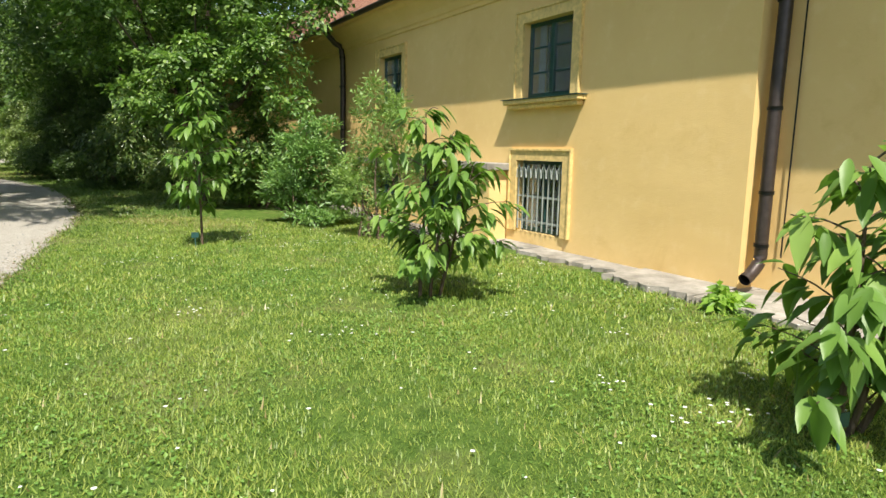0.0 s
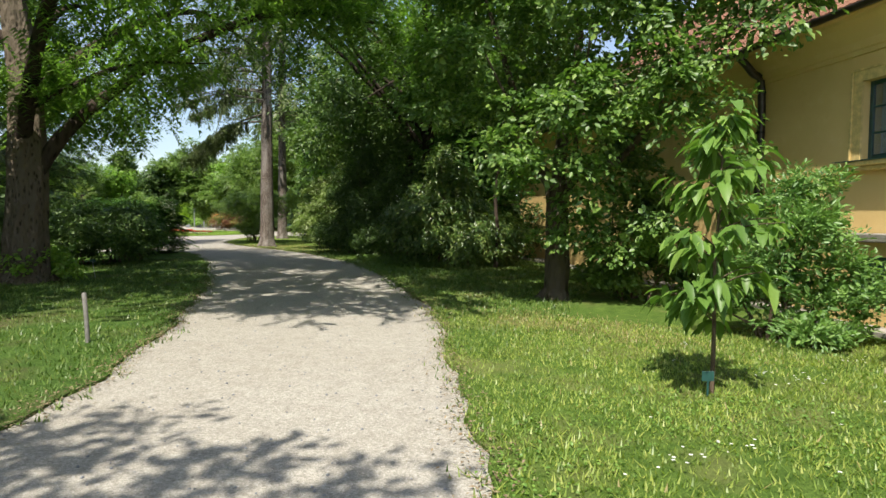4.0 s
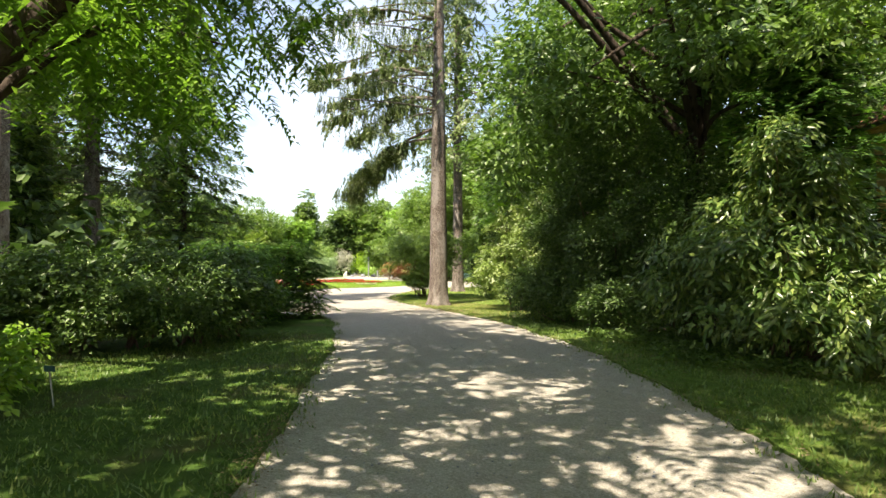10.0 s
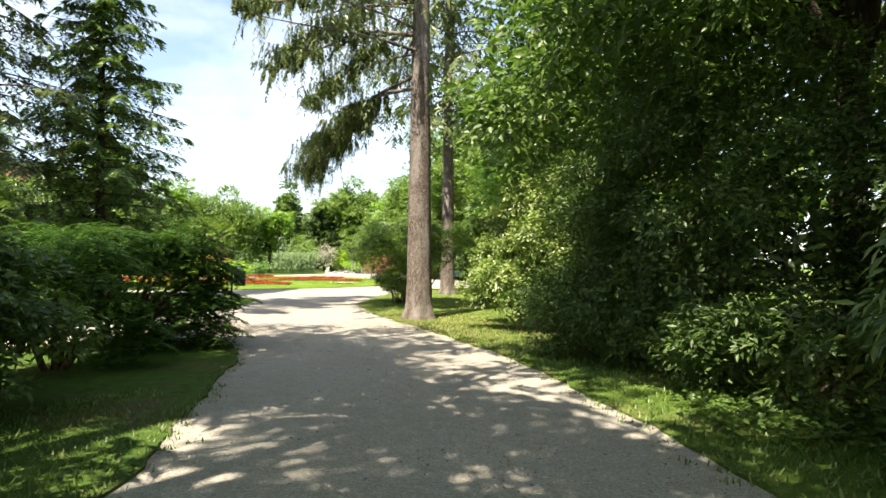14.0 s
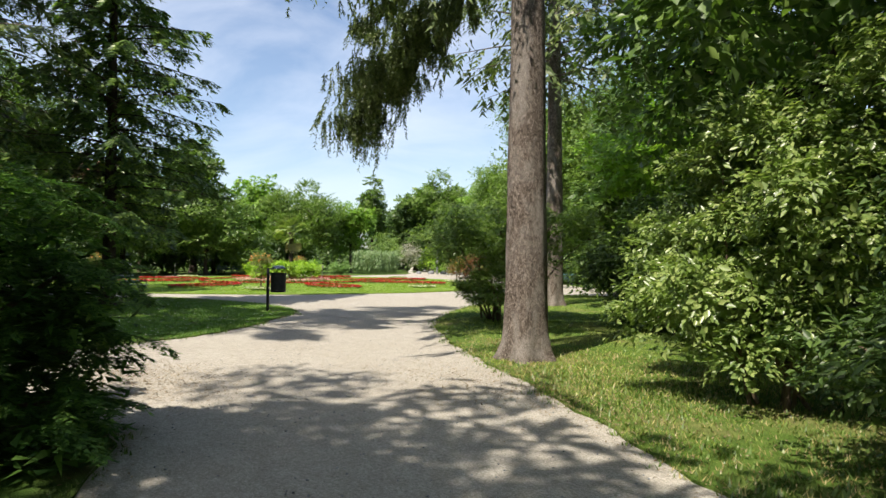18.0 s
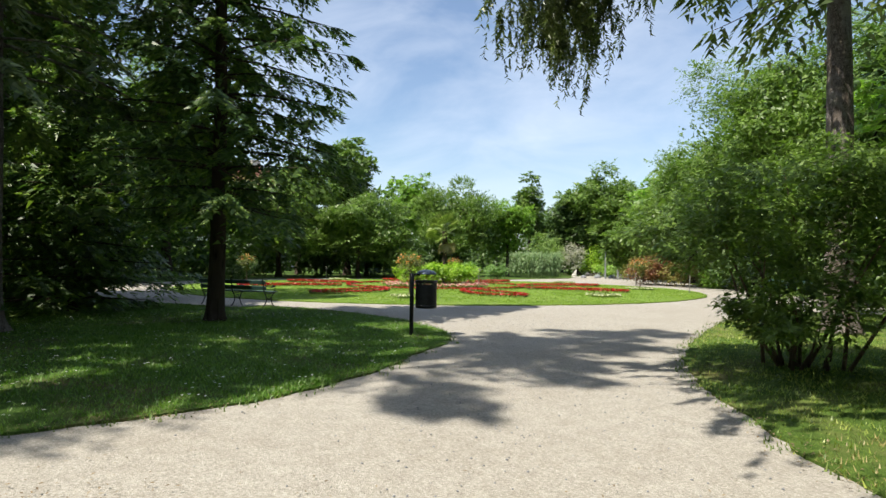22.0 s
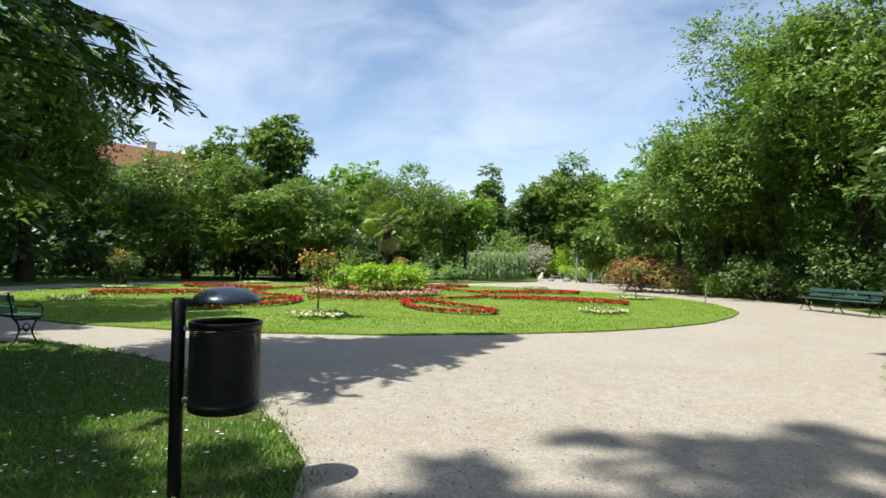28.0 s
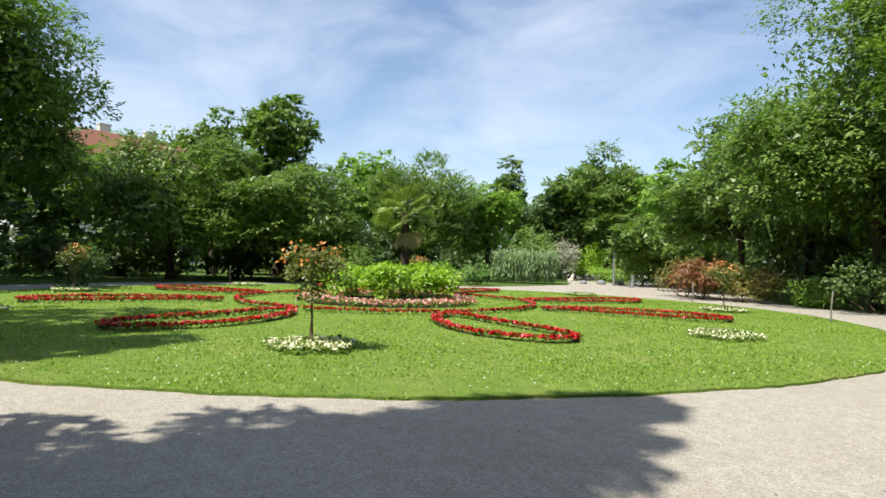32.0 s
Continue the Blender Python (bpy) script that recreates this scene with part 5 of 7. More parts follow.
# the old tree on the far side of the path, with hanging feathered leaves
old = thing("old_tree", (-16.9, 12.6, 0), "massive old tree, forked ridged trunk, feathered leaves hanging over the path", "tree")
tl = curve([(0, 0, 0), (0.05, 0, 1.2), (0.0, 0.1, 2.6), (-0.3, 0.2, 5), (-0.8, 0.0, 8.5), (-0.9, 0.2, 12)], 5)
part("trunk", mesh_of("trunk", *tube(tl, np.interp(np.linspace(0, 1, len(tl)), (0, 0.2, 0.4, 1), (0.46, 0.39, 0.36, 0.1)), 44, 0.02, 0.35, 0.06), M["old_bark"], True), None, old)
for pts, r in (([(0.1, 0.1, 2.2), (0.9, 0.7, 3.6), (2.4, 1.9, 5.2), (4.4, 3.2, 6.2), (6.6, 4.4, 6.0)], 0.22), ([(0, 0, 3.0), (1.6, -0.8, 4.6), (3.6, -1.6, 5.8), (6.0, -2.2, 6.2), (9.0, -2.4, 6.6), (11.4, -2.2, 6.5)], 0.2), ([(-0.2, 0.2, 4), (0.4, 2.4, 6), (0.2, 5.0, 7.2), (0, 7.4, 7.0)], 0.2),
               ([(-0.3, 0.2, 5), (-2.4, -1.5, 6.6), (-4.6, -2.6, 7.4)], 0.18), ([(-0.5, 0.2, 6.5), (1.6, 1.0, 8.6), (4.0, 1.6, 9.6), (6.0, 2.0, 9.4)], 0.16), ([(-0.3, 0.2, 5), (-2.0, 2.6, 6.8), (-3.4, 4.6, 7.6)], 0.17), ([(0.3, 0.4, 2.8), (0.2, 1.8, 4.2), (-0.2, 3.6, 4.6)], 0.1), ([(0.6, -0.3, 3.6), (2.6, 0.2, 4.4), (4.4, 0.6, 4.4)], 0.09)):
    line = curve(pts, 6)
    part("limb", mesh_of("limb", *tube(line, np.linspace(r * 0.8, r * 0.12, len(line)), 9, 0.05), M["bark"], True), None, old)
# the outermost boughs, above the view, are added to shade path and lawn
ob_blobs = np.array([(-2.4, 4.4, 4.3, 1.2, 1.1, 0.8), (-1.5, 5.2, 5.6, 1.4, 1.2, 0.8), (-3.4, 3.4, 5.2, 1.3, 1.2, 0.8), (3.9, 5.6, 7.6, 1.4, 1.2, 0.5), (1.2, 3.6, 8.2, 1.9, 1.4, 0.5), (3.9, 4.2, 7.6, 1.6, 1.3, 0.5), (4.6, 3.2, 5.9, 2.6, 2.2, 0.9), (6.6, 4.4, 5.7, 2.0, 1.8, 0.8), (4.4, -1.8, 5.8, 2.6, 2.0, 1.0), (6.4, -2.2, 5.7, 1.8, 1.8, 0.9), (-1.6, 4.6, 7.8, 1.8, 2.0, 0.9), (-3.6, -2, 7.2, 2.8, 2.6, 1.5), (3.6, 1.4, 9.4, 3.2, 3.0, 1.5), (-2.6, 3.8, 7.2, 2.6, 2.6, 1.4), (-1, 0.2, 11.5, 3.6, 3.6, 2.0), (-0.4, 2.7, 4.0, 1.0, 0.9, 0.7), (3.2, -0.3, 4.6, 1.3, 1.2, 0.6), (0.3, 2.0, 4.2, 1.2, 1.0, 0.6), (1.2, 0.7, 4.4, 1.5, 1.2, 0.6), (0.8, -0.9, 4.3, 1.4, 1.2, 0.6), (2.6, 1.6, 5.0, 1.5, 1.3, 0.6), (-1.2, 1.0, 4.4, 1.4, 1.3, 0.7), (5.6, 6.0, 8.0, 2.4, 2.0, 0.9), (8.5, -2.5, 6.4, 1.8, 1.5, 0.6), (9.6, -3.6, 6.2, 1.4, 1.1, 0.5), (9.4, -1.2, 7.4, 1.8, 1.4, 0.6), (8.0, -0.6, 7.2, 1.6, 1.3, 0.5), (2.6, 1.8, 7.0, 2.2, 1.6, 0.7), (1.4, 7.4, 7.7, 2.2, 1.6, 0.7), (4.4, -0.5, 7.0, 2.0, 1.4, 0.6), (3.8, 2.9, 7.2, 1.6, 1.3, 0.6), (6.4, 0.6, 7.2, 1.8, 1.4, 0.6), (6.0, 2.3, 7.4, 1.6, 1.2, 0.5), (7.6, -4.4, 6.6, 1.7, 1.5, 0.6), (2.0, -4.6, 7.0, 2.6, 2.4, 1.3), (-3.2, 6.0, 10.6, 2.4, 2.2, 1.4), (2.6, 7.2, 9.2, 2.6, 2.2, 1.3), (-0.5, -4.2, 6.0, 2.6, 2.2, 1.2), (7.4, 0.8, 7.4, 2.2, 2.2, 1.0), (5.0, -5.0, 7.2, 2.4, 2.0, 1.0)])
c0 = crown(ob_blobs, 5000, 1, 0.25, 0.16, shell=0.2, fill=0)
part("crown", mesh_of("crown", *frond_crown(np.repeat(c0[0][::4], 2, 0) + RNG.normal(0, 0.18, (10000, 3)), 8, 0.15, 0.55, 0.8), M["walnut_leaf"]), None, old)

# shrubs at its foot and along the left verge
for at, rr in (((-20.6, 15.8), 1.0), ((-19.9, 17.4), 1.0), ((-20.1, 18.4), 0.8), ((-22.3, 14.6), 1.1), ((-21.5, 15.4), 1.0), ((-20.2, 16.6), 1.0)):
    shrub("verge_shrub", at, "clipped broad shrub below the old tree", [(0, 0, 1.0, 1.25 * rr, 1.1 * rr, 0.85), (-0.5, 0.3, 1.1, rr, rr, 0.75), (0.4, -0.3, 0.7, rr, rr, 0.65)], "dark_leaf", 560, 15, 0.09, 0.12, 7, group="shrubs along the verge", fill=1.6, lump=0.5, aspect=0.5)
shrub("sprout", (-17.3, 13.4), "light green sprouts at the foot of the old tree", [(0.6, -0.9, 0.4, 0.5, 0.5, 0.35), (0.2, 0, 0.45, 0.5, 0.6, 0.4), (-0.8, 0.5, 0.4, 0.5, 0.5, 0.35), (0.9, -0.3, 0.25, 0.4, 0.4, 0.22)], "fresh_leaf", 240, 12, 0.09, 0.1, 8, stem_r=0.008)


def juniper(at, label, pads):
    """A flat-topped juniper: stems and tiers of arching, feathered branches. Pads: x, y, z, radius."""
    ob = thing("juniper", (*at, 0), label, "shrub")
    out, sprays = [], []
    for x, y, z, r in pads:
        line = curve([(x * 0.15, y * 0.15, 0), (x * 0.5, y * 0.5, z * 0.55), (x, y, z - 0.1)], 5)
        out.append(tube(line, np.linspace(0.05, 0.015, len(line)), 6))
        n = int(13 * r + 4)                       # feathers round the end of the stem
        lean = math.atan2(y, x)
        a = lean + RNG.normal(0, 1.5, n)
        d = np.stack([np.cos(a), np.sin(a), np.zeros(n)], 1)
        L = r * RNG.uniform(0.55, 1.15, n)
        rise = RNG.uniform(0.08, 0.32, n)
        c = np.array((x, y, z - 0.12)) + RNG.normal(0, 1, (n, 3)) * (0.12, 0.12, 0.1)
        m = 17                                    # shoots on each side of a feather
        q = np.tile(np.repeat(np.linspace(0.1, 1, m), 2), n) + RNG.normal(0, 0.02, n * m * 2)
        big = lambda w: np.repeat(w, m * 2, 0)
        foot = big(c) + big(d) * (big(L) * q)[:, None] + np.array((0, 0, 1.0)) * (big(L) * (big(rise) * q - 0.42 * q**2))[:, None]
        sd = np.cross(d, (0, 0, 1.0))
        sg = np.tile((1.0, -1.0), n * m)[:, None]
        way = unit(big(d) * 0.8 + big(sd) * sg * 0.75 + np.array((0, 0, 1.0)) * (0.15 - 0.5 * q)[:, None] + globe(n * m * 2) * 0.22)
        tl = (0.3 * big(L) * (1.08 - q) + 0.06) * RNG.uniform(0.6, 1.2, n * m * 2)
        k = 9
        u = np.linspace(0, 1, k)
        pts = (foot[:, None] + way[:, None] * (tl[:, None] * u)[..., None] + np.array((0, 0, -1.0)) * (0.3 * tl[:, None] * u**2)[..., None]).reshape(-1, 3)
        w = np.repeat(way, k, 0)
        across = unit(np.cross(w, (0.02, 0, 1.0))) * np.tile(np.where(np.arange(k) % 2, 1.0, -1.0), len(way))[:, None]
        ln = RNG.uniform(0.035, 0.065, len(pts))
        sprays.append(leaves(pts, w + across * 0.6 + globe(len(pts)) * 0.25, globe(len(pts)) * 0.35 + (0, 0, 1.0), ln, ln * 0.42, single_face=True))
        m = int(420 * r * r)
        q = globe(m) * (r * 0.8, r * 0.8, 0.34) * RNG.uniform(0.2, 1, (m, 1)) + (x, y, z - 0.4)
        sprays.append(leaves(q, globe(m) * (1, 1, 0.3), np.tile((0, 0, 1.0), (m, 1)) + globe(m) * 0.9, 0.15, 0.05, single_face=True))
    for stem in out:
        part("stem", mesh_of("stem", *stem, M["twig"], True), None, ob)
    v, f = joined(sprays)
    v[:, 2] = np.maximum(v[:, 2], 0.05)
    part("foliage", mesh_of("foliage", v, f, M["juniper_leaf"]), None, ob)
    return ob


juniper((-23.55, 21.4), "wide flat-topped dark juniper at the path corner", [(0, 0, 2.1, 1.2), (0.7, 0.3, 1.75, 0.9), (-0.9, 0.5, 1.9, 1.0), (0.5, 0.9, 1.35, 0.75), (-0.3, -0.9, 2.0, 1.1), (1.0, 0.7, 1.0, 0.6), (0.1, 1.1, 0.8, 0.7), (-1.2, -0.3, 1.4, 0.9), (0.9, -0.9, 1.5, 0.9), (-0.8, 1.2, 1.1, 0.75), (0.6, 0.2, 0.6, 0.8), (-0.6, 0.9, 0.55, 0.7), (0.9, 1.2, 1.5, 0.75), (0.6, 0.9, 1.95, 0.8), (1.3, 0.9, 0.6, 0.6), (0.9, 1.3, 0.9, 0.6), (0.6, 1.3, 0.45, 0.65), (0.4, 1.4, 1.45, 0.6), (0.9, 0.6, 2.1, 0.8)])
juniper((-22.2, 19.9), "dark juniper with lighter shoot tips", [(0, 0, 1.75, 1.1), (-0.8, 0.7, 1.8, 1.0), (0.5, 0.5, 1.2, 0.8), (0.2, -0.9, 1.5, 0.9), (0.5, 0.6, 0.7, 0.7)])

# ---- spruces and firs ----
# the spruce at the path: bare to well above head height, with a few long hanging branches toward the open side
conifer("spruce", (-23.0, 29.04), "tall spruce with grey flaky trunk and long hanging branches", 21, 0.345, 7.2, 4.2, "spruce_leaf", "spruce_bark", 24, 5, 24, 0.12, hang=0.85, droop=0.24, lean=(-0.25, 0.35), slim=0.3, rows=18, inner=6, only=lambda a, z: z > 12 or math.cos(a - 3.6) > 0.1)
conifer("spruce", (-29.4, 39.3), "tall spruce with a bare pale trunk behind the shrubs", 22, 0.33, 8.0, 3.8, "spruce_leaf", "spruce_bark", 24, 5, 11, 0.26, hang=0.55, droop=0.3)
conifer("fir", (-37.6, 27.5), "dense fir with layered branches down to head height", 17, 0.2, 2.7, 3.15, "fir_leaf", "bark", 32, 6, 25, 0.17, hang=0.36, droop=0.27, body=0.8, slim=0.42, rows=10, inner=9)
conifer("spruce", (-37.0, 23.0), "big dark spruce with a thick grey trunk", 18, 0.4, 5.0, 4.0, "spruce_leaf", "spruce_bark", 20, 5, 22, 0.2, hang=0.4, droop=0.34, body=0.5, top_reach=0.2, slim=0.34, rows=10, inner=14)
conifer("fir", (-44.5, 21.5), "dark fir in the shade behind the lawn", 21, 0.26, 1.0, 4.0, "fir_leaf", "bark", 22, 6, 12, 0.36, hang=0.32, droop=0.22, body=1.2, inner=30, group="dark conifers")
conifer("fir", (-35.0, 16.5), "dark fir in the shade behind the lawn", 16, 0.28, 1.2, 4.4, "fir_leaf", "bark", 22, 6, 12, 0.36, hang=0.32, droop=0.22, body=1.2, inner=30, group="dark conifers")
conifer("fir", (-50.5, 17.5), "dark fir in the shade behind the lawn", 14, 0.26, 0.8, 4.2, "fir_leaf", "bark", 18, 6, 11, 0.4, hang=0.32, droop=0.22, body=1.2, inner=30, group="dark conifers")


conifer("fir", (-46.8, 24.2), "dark fir in the shade behind the lawn", 17, 0.24, 0.7, 3.6, "fir_leaf", "bark", 24, 6, 14, 0.3, hang=0.32, droop=0.22, body=1.2, inner=34, group="dark conifers")
conifer("fir", (-41.6, 24.6), "young dark fir with branches down to the lawn", 8, 0.11, 0.4, 2.6, "fir_leaf", "bark", 16, 6, 16, 0.2, hang=0.3, droop=0.2, body=1.2, inner=30, group="dark conifers")
conifer("fir", (-36.4, 20.4), "young dark fir with branches down to the lawn", 7, 0.1, 0.4, 2.4, "fir_leaf", "bark", 14, 6, 16, 0.2, hang=0.3, droop=0.2, body=1.2, inner=30, group="dark conifers")


def hanging_branch(parent, start, tip, reach, count):
    """One long arching branch with curtains of hanging twigs."""
    s, t = np.asarray(start, float), np.asarray(tip, float)
    line = curve([s, s + (t - s) * 0.35 + (0, 0, 0.35), s + (t - s) * 0.7 + (0, 0, 0.1), t], 8)
    arm = part("long_branch", mesh_of("long_branch", *tube(line, np.linspace(0.06, 0.012, len(line)), 6, 0.05), M["spruce_bark"], True), None, parent)
    # side twigs, each with its own short curtain
    m = count // 6
    q = np.repeat(RNG.uniform(0.25, 1, m), 13)
    foot = np.stack([np.interp(q, np.linspace(0, 1, len(line)), line[:, k]) for k in range(3)], 1)
    d = unit(t - s)
    sd = np.cross(d, (0, 0, 1.0))
    out = np.repeat(RNG.normal(0, 0.5, m) * 1.0, 13) * RNG.uniform(0.1, 1.1, m * 13)
    foot = foot + sd * out[:, None] + d * (np.abs(out) * 0.5)[:, None] + np.c_[np.zeros((m * 13, 2)), -0.25 * out**2 + RNG.normal(0, 0.05, m * 13)]
    tl = np.repeat(reach * RNG.uniform(0.16, 0.42, m), 13) * RNG.uniform(0.4, 1.1, m * 13)
    k = 30
    u = np.linspace(0, 1, k)
    way = unit(d * 0.2 + np.repeat(globe(m) * 0.25, 13, 0) + globe(m * 13) * 0.22 + (0, 0, -1.0))
    pts = (foot[:, None] + way[:, None] * (tl[:, None] * u)[..., None]).reshape(-1, 3)
    w = np.repeat(way, k, 0)
    ln = RNG.uniform(0.05, 0.09, len(pts))
    part("needles", mesh_of("needles", *leaves(pts, w * 0.7 + globe(len(pts)) * (0.9, 0.9, 0.5), globe(len(pts)) + (0, 0, 0.5), ln, ln * 0.32, single_face=True), M["spruce_leaf"]), None, arm)


spruce_1 = [o for o in scene.objects if o.name == "spruce"][0]
for start, tip, reach, count in (((-0.2, 0.05, 6.6), (-5.2, 0.4, 4.5), 2.1, 620), ((-0.1, -0.1, 6.2), (-4.0, -0.2, 5.0), 1.7, 400), ((-0.15, 0.1, 7.8), (-5.4, 1.0, 6.9), 1.3, 420), ((-0.1, -0.2, 7.6), (-3.4, -2.4, 6.8), 0.9, 240), ((-0.1, -0.2, 8.5), (-2.6, -4.0, 7.7), 0.9, 240),
                                 ((-0.2, 0.0, 8.6), (-5.2, -0.6, 8.0), 1.2, 300), ((-0.1, 0, 9.6), (-4.8, -2.0, 9.0), 1.2, 240), ((-0.2, 0.1, 9.8), (-5.4, 1.8, 9.3), 1.2, 240), ((-0.1, -0.2, 10.6), (-3.0, -4.0, 10.0), 1.2, 200)):
    hanging_branch(spruce_1, start, tip, reach, count)

conifer("yew", (-10.8, 24.5), "dark spreading yew at the corner of the house", 7.2, 0.15, 0.9, 2.3, "juniper_leaf", "bark", 20, 6, 22, 0.12, hang=0.1, droop=0.15, body=1.1, slim=0.4, rows=9, inner=26, top_reach=0.6)

# ---- trees round the garden ----


def garden_tree(at, h, r, mat, label, clumps=520, per=12, leaf=0.34, low=0.35, tall=1.0, group="trees round the garden", name="garden_tree", bark="bark", **kw):
    zc = h * (low + 1) / 2
    rz = h * (1 - low) / 2
    b = [(0, 0, zc, r, r, rz * tall)]
    for k in range(6):
        a = k * 1.05 + RNG.uniform(0, 0.6)
        b.append((r * 0.62 * math.cos(a), r * 0.62 * math.sin(a), zc + rz * RNG.uniform(-0.55, 0.3), r * 0.55, r * 0.55, rz * 0.42))
    kw.setdefault("fill", 5.0)
    kw.setdefault("inner", 0.8)
    kw.setdefault("single_face", True)
    if leaf < 0.5:
        leaf, per, clumps = leaf * 0.98, int(per * 1.5), int(clumps * (1.1 if clumps > 500 else 1.4))
    return broad_tree(name, at, label, h, 0.05 + 0.018 * h, b, mat, bark, clumps, per, leaf, max(0.22, r * 0.058), group=group, **kw)


garden_tree((-69.3, 30.4), 17, 4.8, "mid_leaf", "tall dark broad-leaved tree beside the round path", 2100, 13, 0.2, 0.13)
garden_tree((-64.0, 25.0), 13, 5.0, "shaded_leaf", "dark broad-leaved tree beside the round path", 700, 13, 0.32, 0.1)
garden_tree((-73.4, 39.6), 10.2, 5.1, "mid_leaf", "broad layered tree with yellow-green upper leaves", 1900, 13, 0.2, 0.1, flat=0.22)
garden_tree((-70.5, 45.6), 7.4, 4.5, "mid_leaf", "low broad dark green tree behind the round path", 1700, 13, 0.2, 0.08, flat=0.22)
garden_tree((-75.5, 48.6), 8.2, 4.2, "dark_leaf", "low broad dark green tree behind the round path", 800, 14, 0.28, 0.1, flat=0.3)
garden_tree((-82.8, 44.4), 13.0, 2.8, "mid_leaf", "slender tree rising over the others", 320, 12, 0.34, 0.4)
garden_tree((-78.6, 47.9), 14.3, 2.9, "mid_leaf", "airy upright tree rising over the others", 420, 12, 0.34, 0.35)
garden_tree((-87.8, 59.3), 13.0, 3.6, "fresh_leaf", "light green upright tree in the distance", 380, 12, 0.4, 0.2)
garden_tree((-74.5, 58.2), 10.6, 4.4, "mid_leaf", "soft feathery grey-green tree", 1500, 14, 0.27, 0.1, droop=-0.5, aspect=0.26, fill=4.0)
garden_tree((-74.5, 64.7), 8.8, 2.7, "fresh_leaf", "young bright yellow-green tree", 420, 12, 0.28, 0.15)
garden_tree((-90.9, 81.3), 14.4, 2.4, "mid_leaf", "narrow tree in the distance", 260, 12, 0.42, 0.2)
garden_tree((-91.9, 87.6), 11.6, 5.5, "mid_leaf", "leafy tree in the distance", 420, 12, 0.42, 0.1)
garden_tree((-75.5, 81.1), 14.0, 5.6, "mid_leaf", "round-crowned tree in the distance", 900, 13, 0.36, 0.12)
garden_tree((-79.8, 80.0), 12.2, 4.2, "shaded_leaf", "dark round tree in the distance", 560, 12, 0.36, 0.1)
garden_tree((-65.6, 77.3), 11.2, 3.6, "fresh_leaf", "light green tree beside the far path", 520, 12, 0.36, 0.12)
garden_tree((-62.2, 72.5), 6.2, 4.4, "mid_leaf", "low leafy tree beside the far path", 620, 12, 0.32, 0.1)
garden_tree((-44.6, 61.6), 16.5, 6.3, "mid_leaf", "large leafy tree behind the benches", 2500, 14, 0.2, 0.1)
garden_tree((-39.5, 59.2), 17.0, 5.6, "mid_leaf", "large leafy tree behind the benches", 2000, 14, 0.2, 0.1)
garden_tree((-33.0, 54.0), 13.0, 4.6, "dark_leaf", "dark leafy tree behind the lawn shrub", 1000, 14, 0.28, 0.1)
garden_tree((-49.6, 66.0), 13.2, 4.6, "mid_leaf", "leafy tree beside the round path", 1300, 13, 0.24, 0.08)
garden_tree((-54.5, 68.2), 11.2, 4.8, "mid_leaf", "leafy tree behind the red shrubs", 1000, 13, 0.3, 0.1)
garden_tree((-26.5, 46.0), 13.0, 4.8, "fresh_leaf", "bright leafy tree behind the spruces", 900, 14, 0.28, 0.15)
for at, h, r, mat in (((-100, 60), 12, 6, "mid_leaf"), ((-96, 70), 12, 6, "dark_leaf"), ((-92, 36), 12, 6, "dark_leaf"), ((-84, 30), 13, 6, "dark_leaf"), ((-74, 22), 14, 6, "dark_leaf"), ((-60, 14), 15, 6, "dark_leaf"), ((-84, 92), 12, 6, "mid_leaf"), ((-60, 90), 13, 7, "mid_leaf"),
                      ((-20, 56), 14, 6, "mid_leaf"), ((-8, 44), 13, 6, "dark_leaf"), ((-36, 5), 14, 6, "dark_leaf"), ((-24, 3), 13, 5, "dark_leaf"), ((-46.5, 8), 14, 6, "dark_leaf"), ((-16, -12), 13, 5, "mid_leaf"), ((-32, 68), 14, 7, "mid_leaf"), ((-48, 78), 13, 7, "mid_leaf"), ((-104, 78), 11, 6, "mid_leaf"), ((-98, 94), 11, 6, "mid_leaf"), ((-108, 48), 11, 6, "dark_leaf"), ((-72, 94), 11, 6, "mid_leaf"), ((-30, 10), 12, 4.5, "dark_leaf")):
    garden_tree(at, h, r, mat, "tall leafy tree closing the park", 170, 8, 0.9, 0.06, fill=5.0, group="trees along the park edge", name="park_edge_tree")

broad_tree("path_tree", (-9.6, -3.4), "leafy tree leaning over the start of the path", 10, 0.24, [(0, 0, 7.6, 3.0, 2.8, 1.9), (1.6, 2.6, 7.6, 1.5, 1.2, 0.7), (3.0, 5.0, 7.0, 1.5, 0.9, 0.5), (2.0, 4.6, 6.6, 1.2, 0.8, 0.5), (-1.6, 1.2, 6.4, 2.2, 2.0, 1.3), (4.4, 4.9, 7.0, 1.2, 0.8, 0.45)], "mid_leaf", "bark", 820, 13, 0.17, 0.28, fill=0.4)
conifer("spruce", (-29.5, 17.2), "very tall spruce standing back from the side path", 30, 0.42, 16.0, 4.5, "spruce_leaf", "spruce_bark", 10, 4, 36, 0.24, hang=0.15, droop=0.22, body=0.15, rows=9)
# added tree outside the view; its high crown throws shade on the path
broad_tree("path_shade_tree", (-20.4, 12.6), "unseen tall tree added to shade the path", 18, 0.28, [(0, 0.6, 13.5, 2.0, 1.8, 1.2), (-0.6, 2.3, 14.5, 1.6, 1.4, 0.8), (0.8, 2.2, 13.5, 1.6, 1.3, 0.7), (1.6, 1.5, 15.4, 1.5, 1.3, 0.8), (-2.6, 3.2, 15.5, 1.5, 1.2, 0.7)], "mid_leaf", "bark", 360, 12, 0.2, 0.28, fill=0.3)
